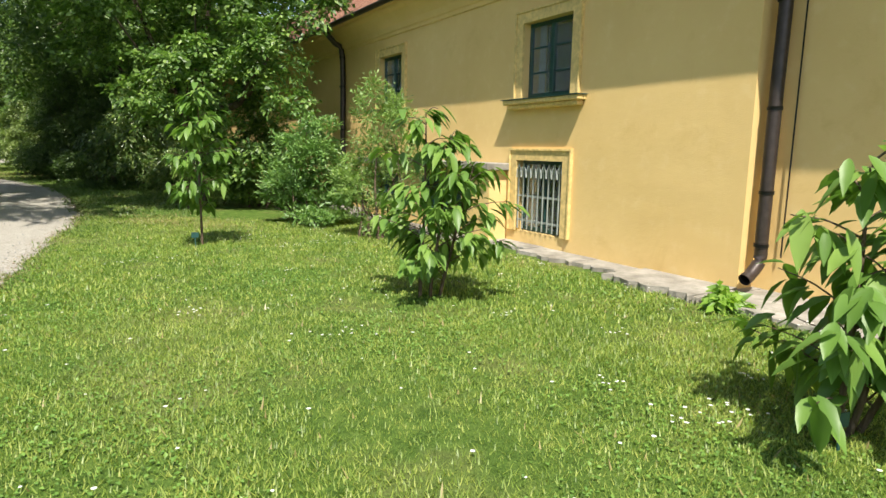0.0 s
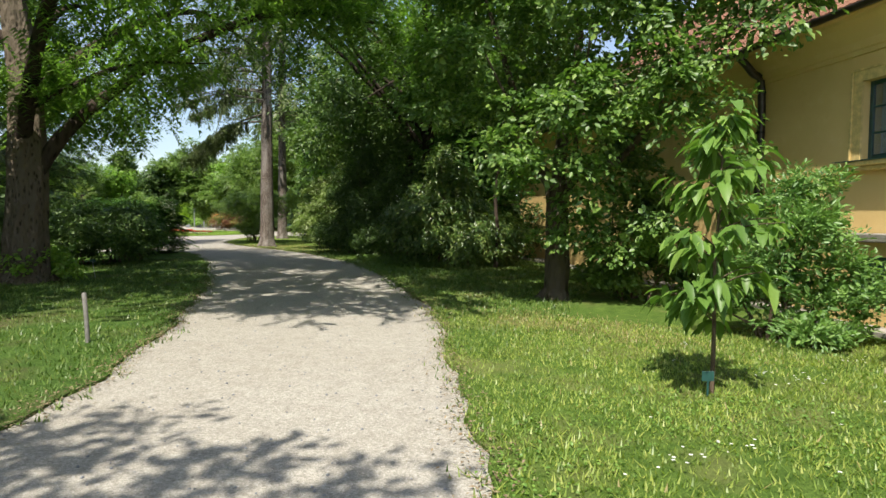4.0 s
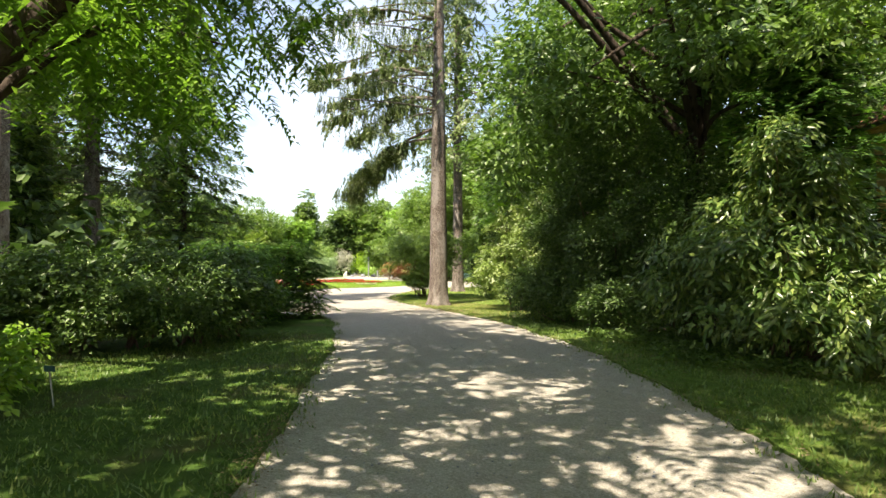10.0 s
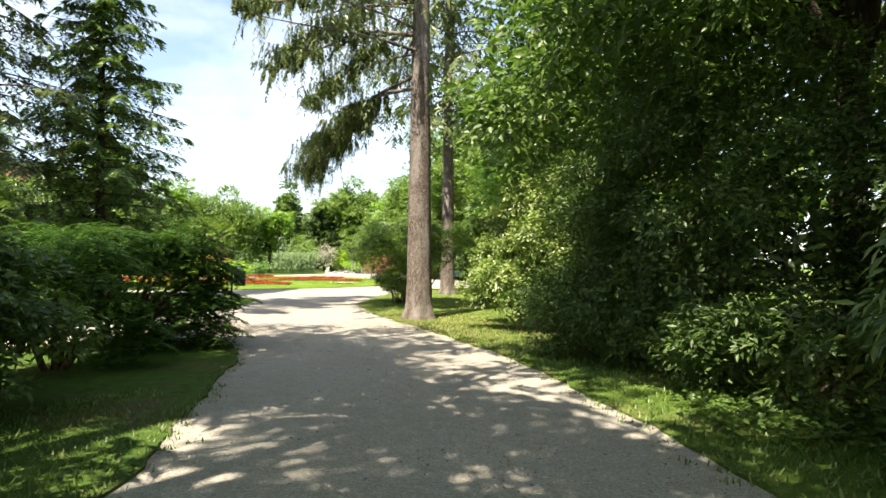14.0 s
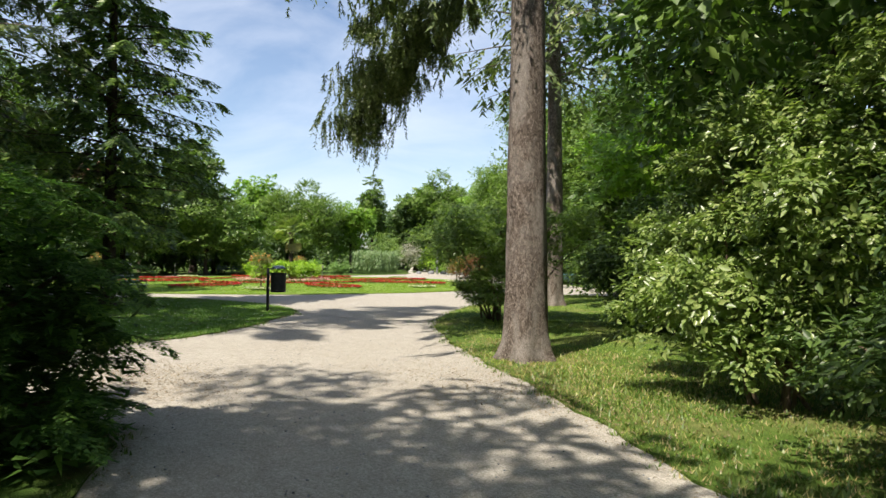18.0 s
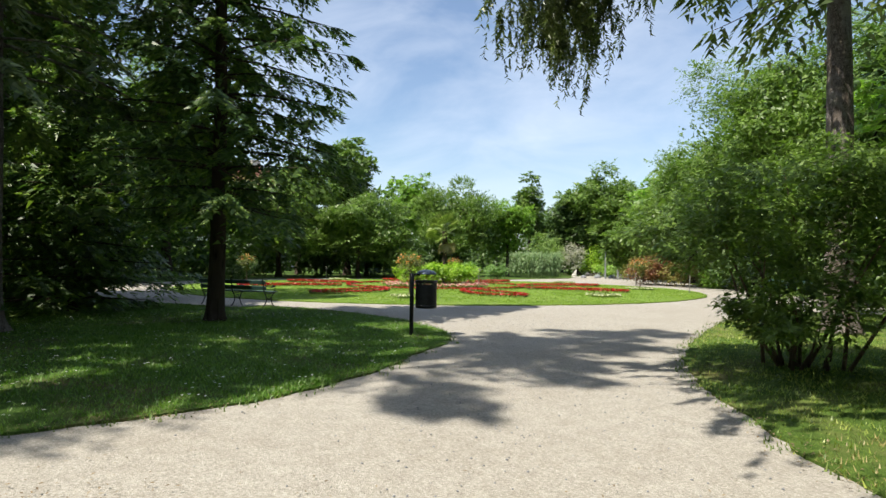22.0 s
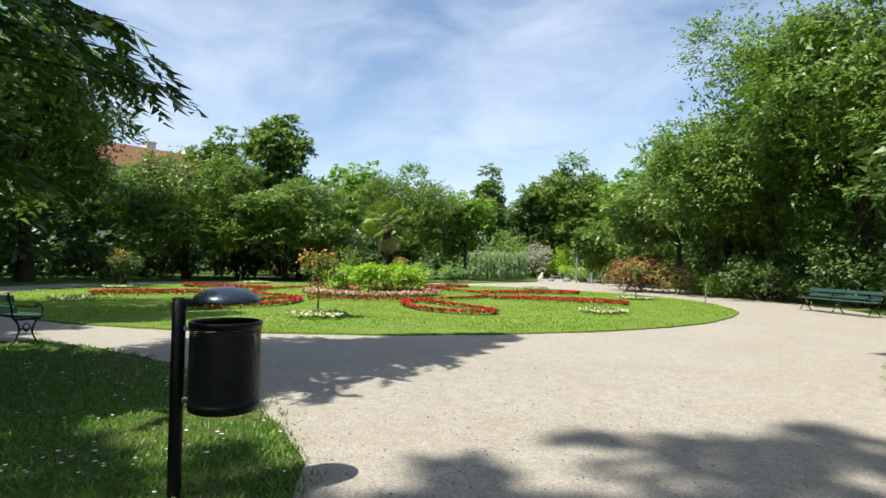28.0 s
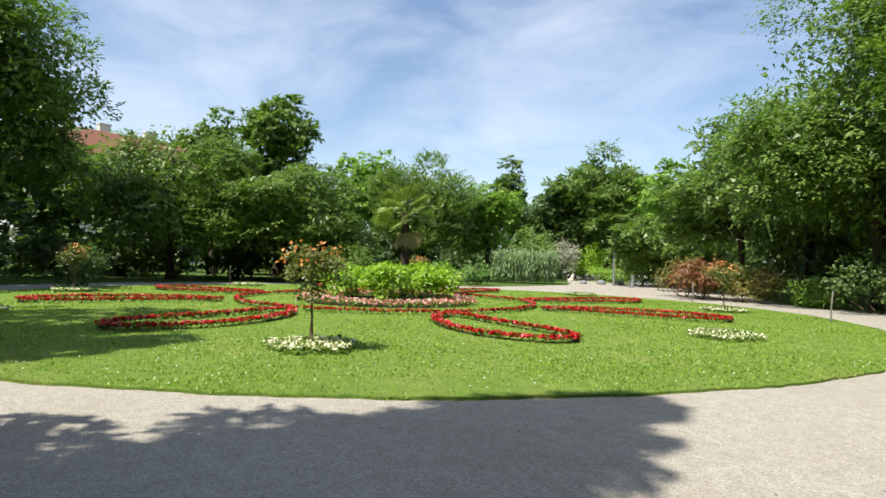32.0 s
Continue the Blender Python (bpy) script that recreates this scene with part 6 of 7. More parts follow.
garden_tree((-17.4, 3.6), 13, 4.6, "mid_leaf", "leafy tree behind the old tree", 800, 12, 0.22, 0.4)
# added tree outside the view, there to shade the isle lawn
garden_tree((-34.0, 17.0), 15, 5.0, "dark_leaf", "unseen tall dark tree added to shade the lawn", 520, 12, 0.26, 0.42, fill=0.3)
garden_tree((-48.5, 21.0), 21, 4.6, "dark_leaf", "dark tree beside the round path", 700, 13, 0.3, 0.12)
# undergrowth that closes the view below the crowns
for at, h, r, mat, label in (((-66.5, 48.0), 2.5, 1.5, "mid_leaf", "light shrub below the trees"), ((-67.0, 54.6), 1.5, 1.1, "blue_leaf", "low bluish round shrub"), ((-66.4, 57.2), 1.4, 0.9, "blue_leaf", "low bluish round shrub"), ((-75, 70.5), 4.8, 2.1, "feather_leaf", "weeping pale green shrub"),
                             ((-76, 75.2), 4.2, 1.7, "silver_leaf", "silver-leaved shrub beside the far path"), ((-74.5, 77.3), 3.6, 1.8, "lime_leaf", "yellow-green shrub beside the far path"), ((-70.0, 75.6), 1.5, 2.0, "fresh_leaf", "low clipped green shrub"), ((-66.4, 74.0), 3.0, 1.9, "feather_leaf", "domed pale green shrub"),
                             ((-51.6, 60.0), 2.2, 1.8, "red_leaf", "spreading reddish maple shrub"), ((-53.4, 61.0), 2.2, 1.6, "bronze_leaf", "bronze-green shrub beside the round path"), ((-49.3, 60.0), 1.8, 1.5, "bronze_leaf", "bronze-green shrub beside the round path"), ((-46.2, 59.6), 1.3, 1.2, "fresh_leaf", "low green shrub beside the round path"), ((-43.4, 58.4), 2.6, 2.0, "shaded_leaf", "dark shrub below the tree"),
                             ((-39.5, 57.2), 2.6, 2.1, "shaded_leaf", "dark shrub behind the bench"), ((-36.0, 55.0), 2.6, 2.1, "shaded_leaf", "dark shrub behind the bench"), ((-78.5, 36.5), 1.9, 2.2, "shaded_leaf", "dark low shrub below the trees"), ((-64.2, 34.2), 1.8, 1.1, "shaded_leaf", "dark low shrub below the trees"), ((-33.0, 50.5), 3.2, 2.4, "mid_leaf", "shrub at the lawn edge"),
                             ((-30.5, 45.5), 3.0, 2.2, "mid_leaf", "shrub at the lawn edge"), ((-25.5, 40.5), 3.4, 2.6, "mid_leaf", "shrub behind the second spruce"), ((-20.0, 33.4), 3.6, 2.2, "shaded_leaf", "dark shrub behind the pale one"), ((-9.5, 25.2), 2.6, 1.6, "shaded_leaf", "dark shrub by the house wall")):
    shrub("garden_shrub", at, label, [(0, 0, h * 0.5, r, r, h * 0.5), (r * 0.5, 0.2, h * 0.4, r * 0.6, r * 0.6, h * 0.38), (-r * 0.5, -0.2, h * 0.42, r * 0.6, r * 0.6, h * 0.4), (0, r * 0.5, h * 0.62, r * 0.6, r * 0.5, h * 0.4)], mat, int(120 + 45 * r * h * 0.5), 9, 0.15 if r < 1.8 else 0.19, 0.16 + 0.04 * r, 6, shell=0.5)
for k in range(30):
    a = radians(150 + k * 5.2)
    rr = 30 + 7 * math.sin(k * 2.3)
    shrub("underwood", (RING[0] + rr * math.cos(a), RING[1] + rr * math.sin(a)), "dark underwood below the park trees", [(0, 0, 2.1, 3.0, 3.0, 2.4), (1.4, 0.6, 1.3, 2.2, 2.2, 1.6), (-1.4, -0.6, 1.2, 2.2, 2.2, 1.5)], "shaded_leaf", 80, 7, 0.5, 0.42, 3, fill=1.8, group="underwood")
for at in ((-36, 60.5), (-31, 57), (-44, 69), (-50, 66), (-29, 51.5), (-40, 14), (-34, 11), (-46, 14), (-53, 12), (-28.0, 14.5), (-31.5, 20.0), (-20, 9), (-22, 4), (-26, 12), (-12, 30), (-6, 31), (-14, 36), (-20, 42), (-33, 62), (-41, 66), (-26, 52), (-60, 82), (-68, 84), (-88, 76), (-94, 78), (-86, 70), (-88, 64), (-84, 56), (-80, 60), (-52, 77), (-56, 84), (-50, 88), (-45, 83), (-40, 76), (-36, 84)):
    shrub("underwood", at, "dark underwood below the park trees", [(0, 0, 2.0, 2.8, 2.8, 2.2), (1.4, 0.6, 1.4, 2.2, 2.2, 1.7)], "shaded_leaf", 70, 7, 0.45, 0.42, 3, fill=1.8, group="underwood")

for k in range(26):
    a = radians(62 + k * 5.6)
    rr = 47 + 3 * math.sin(k * 1.9)
    shrub("underwood", (RING[0] + rr * math.cos(a), RING[1] + rr * math.sin(a)), "dark underwood below the park trees", [(0, 0, 2.4, 3.4, 3.4, 2.7), (1.8, 0.6, 1.6, 2.6, 2.6, 1.9), (-1.8, -0.6, 1.5, 2.6, 2.6, 1.8)], "shaded_leaf", 60, 6, 0.65, 0.5, 3, fill=2.6, group="underwood")

# ---- waste bin ----
bin_ob = thing("waste_bin", (-33.2, 30.4, 0.02), "black cylindrical waste bin on a post with domed lid", "waste bin", turn=54.4)
part("post", mesh_of("post", *tube([(0, 0, -0.02), (0, 0, 0.6), (0, 0, 1.235), (0, 0, 1.24)], (0.042, 0.042, 0.042, 0.03), 16), M["dark_iron"], True), None, bin_ob)
part("arm", boxes((0.035, 0.16, -0.025, 0.025, 1.19, 1.235), bevel=0.004), M["dark_iron"], bin_ob)


def lathe(profile, n=28):
    """A turned shape from (radius, z)."""
    a = np.arange(n) * 2 * np.pi / n
    pr = np.asarray(profile, float)
    v = np.stack([pr[:, :1] * np.cos(a), pr[:, :1] * np.sin(a), np.repeat(pr[:, 1:], n, 1)], -1).reshape(-1, 3)
    i, j = np.meshgrid(np.arange(len(pr) - 1), np.arange(n), indexing="ij")
    k = (j + 1) % n
    return v, np.stack([i * n + j, i * n + k, (i + 1) * n + k, (i + 1) * n + j], -1).reshape(-1, 4)


drum = part("drum", mesh_of("drum", *lathe([(0.2145, 0.6), (0.2145, 1.06)], 48), M["perforated"], True), None, bin_ob, "black perforated steel drum")
drum.location = (0.29, 0.02, 0)
liner = part("liner", mesh_of("liner", *lathe([(0.001, 0.6), (0.15, 0.602), (0.17, 0.66), (0.165, 0.8), (0.175, 0.95), (0.168, 1.0)], 24), M["dark_room"], True), None, bin_ob, "dark bag inside the drum")
liner.location = (0.27, 0.02, 0)
for name, profile in (("base", [(0.001, 0.54), (0.195, 0.54), (0.213, 0.55), (0.216, 0.575), (0.216, 0.602), (0.21, 0.602), (0.206, 0.585), (0.001, 0.58)]), ("rim", [(0.211, 1.055), (0.217, 1.055), (0.222, 1.08), (0.222, 1.095), (0.213, 1.1), (0.206, 1.08), (0.211, 1.055)])):
    ring = part(name, mesh_of(name, *lathe(profile, 48), M["dark_iron"], True), None, bin_ob)
    ring.location = (0.29, 0.02, 0)
v, f = lathe([(0.001, 1.315), (0.07, 1.31), (0.14, 1.29), (0.19, 1.258), (0.21, 1.225), (0.21, 1.215), (0.19, 1.22), (0.001, 1.25)], 32)
part("lid", mesh_of("lid", v + (0.29, 0.02, 0), f, M["lid"], True), None, bin_ob, "blue-grey domed metal lid")
for z in (0.6, 1.05):
    part("bracket", boxes((0.036, 0.075, -0.02, 0.02, z - 0.015, z + 0.015), bevel=0.003), M["grey_metal"], bin_ob)


# ---- benches ----


def scroll_side():
    """A cast-iron bench end: curved legs, seat rail, back post and scrolled arm, in the y-z plane."""
    lines = [([(0.42, 0), (0.36, 0.06), (0.30, 0.2), (0.36, 0.36), (0.46, 0.43)], 0.017), ([(-0.06, 0), (0.02, 0.08), (0.08, 0.22), (0.04, 0.36), (-0.02, 0.42)], 0.017),
             ([(0.48, 0.43), (0.3, 0.41), (0.1, 0.40), (-0.02, 0.43), (-0.06, 0.6), (-0.12, 0.86)], 0.016), ([(0.44, 0.43), (0.47, 0.55), (0.42, 0.63), (0.3, 0.6), (0.14, 0.62), (-0.06, 0.64)], 0.014),
             ([(0.42, 0.63), (0.36, 0.66), (0.32, 0.62), (0.36, 0.585), (0.39, 0.61)], 0.01), ([(0.06, 0.2), (0.14, 0.26), (0.2, 0.2), (0.26, 0.26), (0.31, 0.2)], 0.011), ([(0.14, 0.28), (0.2, 0.34), (0.26, 0.28), (0.2, 0.23), (0.14, 0.28)], 0.009)]
    return [tube([(0, y, z) for y, z in curve(p, 5)], r, 6) for p, r in lines]


SIDE = mesh_of("end_frame", *joined(scroll_side()), M["dark_iron"], True)


def bench(at, turn, length, label):
    """A park bench facing +y."""
    ob = thing("park_bench", (*at, 0.03), label, "bench", "park benches", turn=turn)
    for x in (-length / 2 + 0.08, 0.0, length / 2 - 0.08):
        e = part("end_frame", SIDE, None, ob, "black cast-iron bench frame with scrolls")
        e.location = (x, 0, 0)
    for k in range(5):
        y = 0.03 + k * 0.098
        z = 0.445 - 0.012 * math.sin(k / 4 * math.pi)
        part("seat_slat", boxes((-length / 2, length / 2, y, y + 0.075, z, z + 0.032), bevel=0.008), M["bench_paint"], ob)
    for z, y in ((0.58, -0.035), (0.755, -0.08)):
        bm = bmesh.new()
        box(bm, -length / 2, length / 2, -0.016, 0.016, -0.06, 0.06, 0.008, m=pose(0, y, z, 14))
        part("back_slat", bm, M["bench_paint"], ob)
    return ob


bench((-42.3, 28.95), 34.0, 2.7, "dark green slatted bench with scrolled iron ends beside the lawn")
bench((-38.3, 53.26), 150.3, 3.36, "dark green slatted bench on gravel in front of shrubs")
bench((-69.6, 47.6), -105.0, 2.6, "dark green slatted bench under the far trees")

# ---- small posts and markers ----
for at, h, lean, label in (((-42.56, 51.84), 0.95, 2, "thin dark metal rod at the lawn edge"), ((-50.0, 56.4), 0.9, -1, "thin dark metal rod at the lawn edge"), ((-65.9, 41.0), 1.0, 0, "thin dark metal rod at the lawn edge")):
    single("marker_rod", mesh_of("marker_rod", *tube([(0, 0, 0.0), (0.0, 0, h * 0.5), (0.02 * lean, 0, h), (0.02 * lean, 0, h + 0.015)], (0.022, 0.022, 0.022, 0.012), 10), M["wood_stake"], True), None, label, "rod", "rods at the lawn edge", m=pose(*at, 0.0))
single("stake", mesh_of("stake", *tube([(0, 0, 0), (-0.02, 0, 0.3), (-0.05, 0.0, 0.56), (-0.05, 0, 0.575)], (0.026, 0.025, 0.026, 0.015), 9, 0.05), M["wood_stake"], True), None, "weathered grey stake beside the gravel path", "stake", m=pose(-10.1, 8.55, 0.0))
tag = thing("plant_label", (-16.25, 13.75, 0.0), "small plant label on a tilted rod", "plant label", turn=30)
part("rod", mesh_of("rod", *tube([(0, 0, 0), (-0.03, 0, 0.2), (-0.06, 0, 0.4)], 0.008, 6), M["grey_metal"]), None, tag)
part("plate", boxes((-0.12, 0.0, -0.006, 0.006, 0.39, 0.45), bevel=0.002), M["louver_paint"], tag)
for at in ((-3.72, 8.95), (2.0, 2.9)):
    pl = thing("plant_label", (*at, 0.03), "small green plant label in the grass", "plant label", "green plant labels", turn=20)
    part("spike", boxes((-0.008, 0.008, -0.004, 0.004, 0.0, 0.12)), M["louver_paint"], pl)
    part("plate", boxes((-0.05, 0.05, -0.005, 0.004, 0.12, 0.2), bevel=0.002), M["louver_paint"], pl)

lamp = thing("lamp_post", (-65.14, 69.53, 0.0), "slim grey metal lamp post beside the far path", "lamp post")
part("pole", mesh_of("pole", *tube([(0, 0, 0), (0, 0, 1.7), (0, 0, 3.25)], (0.1, 0.085, 0.075), 12), M["grey_metal"], True), None, lamp)
part("lamp_head", mesh_of("lamp_head", *lathe([(0.001, 3.46), (0.12, 3.44), (0.14, 3.38), (0.11, 3.27), (0.075, 3.25)], 16), M["grey_metal"], True), None, lamp)
for at, s in (((-68.6, 70.0), 0.3), ((-67.6, 71.0), 0.36), ((-66.4, 71.8), 0.36)):
    bm = bmesh.new()
    bmesh.ops.create_icosphere(bm, subdivisions=3, radius=s)
    for v in bm.verts:
        v.co *= 1 + 0.12 * noise.noise(v.co * 2.3 + Vector(at).to_3d())
        v.co.z = max(v.co.z * 0.75, -0.1)
    single("boulder", bm, M["boulder"], "rounded grey boulder beside the far path", "boulder", "boulders", m=pose(*at, 0.08))
bm = bmesh.new()
for x, z, r in ((0, 0.35, 0.33), (0.1, 0.75, 0.26), (0.22, 1.05, 0.17), (-0.25, 0.3, 0.25)):
    made = bmesh.ops.create_icosphere(bm, subdivisions=3, radius=r, matrix=Matrix.Translation((x, 0, z)))
    for v in made["verts"]:
        v.co += v.co.normalized() * 0.04 * noise.noise(v.co * 6)
box(bm, -0.5, 0.45, -0.3, 0.3, 0.0, 0.14, 0.02)
single("stone_figure", bm, M["stone"], "small pale stone garden figure on a plinth", "statue", m=pose(-70.0, 70.1, 0.03, 0, 0, 40) @ Matrix.Scale(0.62, 4))
bol = thing("info_post", (-62.5, 68.4, 0.02), "grey metal information post at the path fork", "post")
part("post", boxes((-0.11, 0.11, -0.06, 0.06, 0.0, 0.85), bevel=0.02), M["grey_metal"], bol)
part("cap", boxes((-0.13, 0.13, -0.08, 0.08, 0.852, 0.9), bevel=0.015), M["boulder"], bol)
for k in range(3):
    single("low_hoop", mesh_of("low_hoop", *tube(curve([(-0.25, 0, 0), (-0.25, 0, 0.4), (-0.15, 0, 0.52), (0.15, 0, 0.52), (0.25, 0, 0.4), (0.25, 0, 0)], 4), 0.018, 7), M["grey_metal"], True), None, "low metal hoop beside the far path", "hoop", "low metal hoops", m=pose(-61.5 + 0.35 * k, 66.8 + 0.5 * k, 0.0, 0, 0, 120))
sg = thing("bed_sign", (-54.0, 46.6, 0.05), "small grey sign on a post in the flower bed", "sign")
part("post", boxes((-0.02, 0.02, -0.02, 0.02, 0.0, 0.85)), M["wood_stake"], sg)
part("board", boxes((-0.2, 0.2, -0.03, 0.0, 0.85, 1.05), bevel=0.01), M["wood_stake"], sg)

# ---- the flower pattern on the round lawn ----


def blossoms(p, size, height, mat_name, name, parent, tilt=0.7, jitter=0.02):
    """Many small flowers: two crossed petals each."""
    n = len(p)
    h = height * RNG.uniform(0.55, 1.1, n)
    pos = np.c_[p, h]
    ah = globe(n) * (1, 1, 0.4)
    up = np.tile((0, 0, 1.0), (n, 1)) + globe(n) * tilt
    ln = size * RNG.uniform(0.7, 1.3, n)
    a = leaves(pos - unit(ah) * ln[:, None] / 2, ah, up, ln, ln * 0.8, 0.15, 0.5)
    b = leaves(pos - unit(np.cross(ah, up)) * ln[:, None] / 2 + (0, 0, 0.01), np.cross(ah, up), up, ln, ln * 0.8, 0.15, 0.5)
    return part(name, mesh_of(name, *joined([a, b]), M[mat_name]), None, parent)


def band(line, width, per_m):
    """Points scattered along a line."""
    line = np.asarray(line, float)
    s = np.r_[0, np.cumsum(np.linalg.norm(np.diff(line, axis=0), axis=1))]
    n = int(s[-1] * per_m)
    q = RNG.uniform(0, s[-1], n)
    c = np.stack([np.interp(q, s, line[:, k]) for k in (0, 1)], 1)
    wide = np.interp(q, s, np.broadcast_to(width, (len(line),)))
    return c + unit(RNG.standard_normal((n, 2))) * (wide * np.sqrt(RNG.uniform(0, 1, n)) / 2)[:, None]


def ribbon(line, width, z):
    line = np.asarray(line, float)
    d = unit(np.gradient(line, axis=0))[:, ::-1] * (1, -1)
    w = np.broadcast_to(width, (len(line),))[:, None] / 2
    n = len(line)
    v = np.concatenate([np.c_[line - d * w, np.full(n, z)], np.c_[line + d * w, np.full(n, z)]])
    i = np.arange(n - 1)
    return v, np.stack([i, i + 1, i + 1 + n, i + n], 1)


def red_bed(line, width, label, per_m=80, name="red_flower_bed"):
    width = np.asarray(width) * 0.54
    ob = thing(name, (*GARDEN, 0.05), label, "flower bed", "red scroll beds")
    v, f = ribbon(line, width * 0.6, 0.008)
    part("soil", mesh_of("soil", v, f, M["soil"]), None, ob)
    p = band(line, width, per_m)
    n = len(p)
    ln = RNG.uniform(0.06, 0.1, n)
    part("foliage", mesh_of("foliage", *leaves(np.c_[p, RNG.uniform(0.02, 0.09, n)], globe(n) + (0, 0, 0.5), globe(n) + (0, 0, 0.8), ln, ln * 0.7), M["mid_leaf"]), None, ob)
    blossoms(band(line, np.asarray(width) * 1.02, per_m * 1.5), 0.07, 0.115, "red_petal", "blossoms", ob, 0.9)
    return ob


PETAL = [(5.6, 0.0), (6.6, -0.75), (8.2, -1.15), (9.8, -1.0), (10.9, -0.2), (10.9, 0.5), (10.0, 0.75), (8.6, 0.55), (7.2, 0.35), (6.2, 0.3)]
WIDE = np.array((0.36, 0.5, 0.36, 0.3, 0.42, 0.4, 0.26, 0.2, 0.19, 0.22))
for k in range(8):
    a = radians(-13 + 45 * k)
    flip = 1 if k % 2 == 0 else -1
    pts = np.array([(r * math.cos(a) - flip * w * math.sin(a), r * math.sin(a) + flip * w * math.cos(a)) for r, w in [*PETAL, PETAL[0]]])
    line = curve(pts, 7)
    wd = np.interp(np.linspace(0, 10, len(line)), np.arange(11), [*WIDE, WIDE[0]])
    red_bed(line, wd, "curled loop of red begonias edged by lawn")
for k in range(8):
    red_bed(arc(-13 + 45 * k + 1, -13 + 45 * (k + 1) - 1, 5.15, 16, np.zeros(2)), 0.2, "narrow arc of red begonias joining two loops", 60)

mid = thing("middle_bed", (*GARDEN, 0.05), "raised middle bed with yellow-green shrubs and pink and white begonias", "flower bed")
bm = bmesh.new()
made = bmesh.ops.create_cone(bm, cap_ends=True, radius1=2.9, radius2=2.3, depth=0.06, segments=48)
bmesh.ops.translate(bm, verts=bm.verts, vec=(0, 0, 0.02))
part("soil", bm, M["soil"], mid)
p = band(arc(0, 359, 2.6, 80, np.zeros(2)), 1.1, 200)
part("foliage", mesh_of("foliage", *leaves(np.c_[p, RNG.uniform(0.03, 0.15, len(p))], globe(len(p)) + (0, 0, 0.5), globe(len(p)) + (0, 0, 0.8), 0.1, 0.07), M["mid_leaf"]), None, mid)
blossoms(band(arc(0, 359, 2.6, 80, np.zeros(2)), 1.2, 120), 0.075, 0.19, "pink_petal", "blossoms", mid)
blossoms(band(arc(0, 359, 2.5, 80, np.zeros(2)), 1.1, 60), 0.07, 0.19, "white_petal", "white_blossoms", mid)
for k in range(9):
    a = k * 0.7
    at = GARDEN + (1.75 * math.cos(a), 1.75 * math.sin(a)) if k else GARDEN
    shrub("bed_shrub", tuple(at), "low yellow-green shrub in the middle bed", [(0, 0, 0.75, 0.75, 0.75, 0.5), (0.3, 0.2, 1.0, 0.5, 0.5, 0.4), (-0.3, -0.1, 0.95, 0.45, 0.45, 0.45)], "lime_leaf", 130, 11, 0.12, 0.13, 5, group="shrubs of the middle bed", stem_r=0.012)

palm = thing("palm", (-55.2, 44.75, 0.1), "fan palm with stiff green fans above drooping dry ones", "palm")
line = curve([(0, 0, 0), (0.03, 0, 1.2), (0.0, 0.03, 3.3)], 6)
part("trunk", mesh_of("trunk", *tube(line, np.linspace(0.11, 0.16, len(line)), 12, 0.14), M["bark"], True), None, palm)
for k in range(22):
    a, el = k * 2.4, 1.4 - k * 0.095 if k < 19 else -1.25
    d = np.array((math.cos(a) * math.cos(el), math.sin(a) * math.cos(el), math.sin(el)))
    hub = np.array((0, 0.03, 3.35 - 0.012 * k))
    tip = hub + d * 0.6
    stalk = part("leaf_stalk", mesh_of("leaf_stalk", *tube([tuple(hub), tuple(hub + d * 0.26 + (0, 0, 0.03)), tuple(tip)], (0.016, 0.012, 0.009), 5), M["palm_leaf"]), None, palm)
    n = 24
    sd = unit(np.cross(d, (0, 0, 1.0)) + 1e-3)
    roll = RNG.uniform(-0.95, 0.95)
    sd = sd * math.cos(roll) + np.cross(sd, d) * math.sin(roll)
    ang = np.linspace(-1.3, 1.3, n)[:, None]
    way = np.cos(ang) * d + np.sin(ang) * sd
    ln = 0.78 * (0.8 + 0.2 * np.cos(ang[:, 0]))
    face = np.cross(sd, d)
    near = leaves(np.tile(tip, (n, 1)), way, np.tile(face, (n, 1)) + np.where(np.arange(n) % 2, 0.4, -0.4)[:, None] * sd, ln * 0.85, 0.095, 0.2, 0.8)
    drop = leaves(tip + unit(way) * (ln * 0.6)[:, None], way + (0, 0, -0.45), np.tile(face, (n, 1)), ln * 0.45, 0.045, 0.1, 0.2)
    part("fan", mesh_of("fan", *joined([near, drop]), M["dry_palm" if k > 18 else "palm_leaf"]), None, stalk)


def white_patch(at, label):
    ob = thing("white_flower_patch", (*at, 0.05), label, "flower bed", "white flower patches")
    n = 620
    a, r = RNG.uniform(0, 6.28, n), 0.74 * np.sqrt(RNG.uniform(0, 1, n))
    p = np.stack([r * np.cos(a), r * np.sin(a)], 1) * (1 + 0.08 * np.sin(5 * a))[:, None]
    part("foliage", mesh_of("foliage", *leaves(np.c_[p[:400], RNG.uniform(0.02, 0.1, 400)], globe(400) + (0, 0, 0.5), globe(400) + (0, 0, 0.8), 0.09, 0.06), M["mid_leaf"]), None, ob)
    blossoms(p, 0.07, 0.1, "white_petal", "blossoms", ob)
    return ob


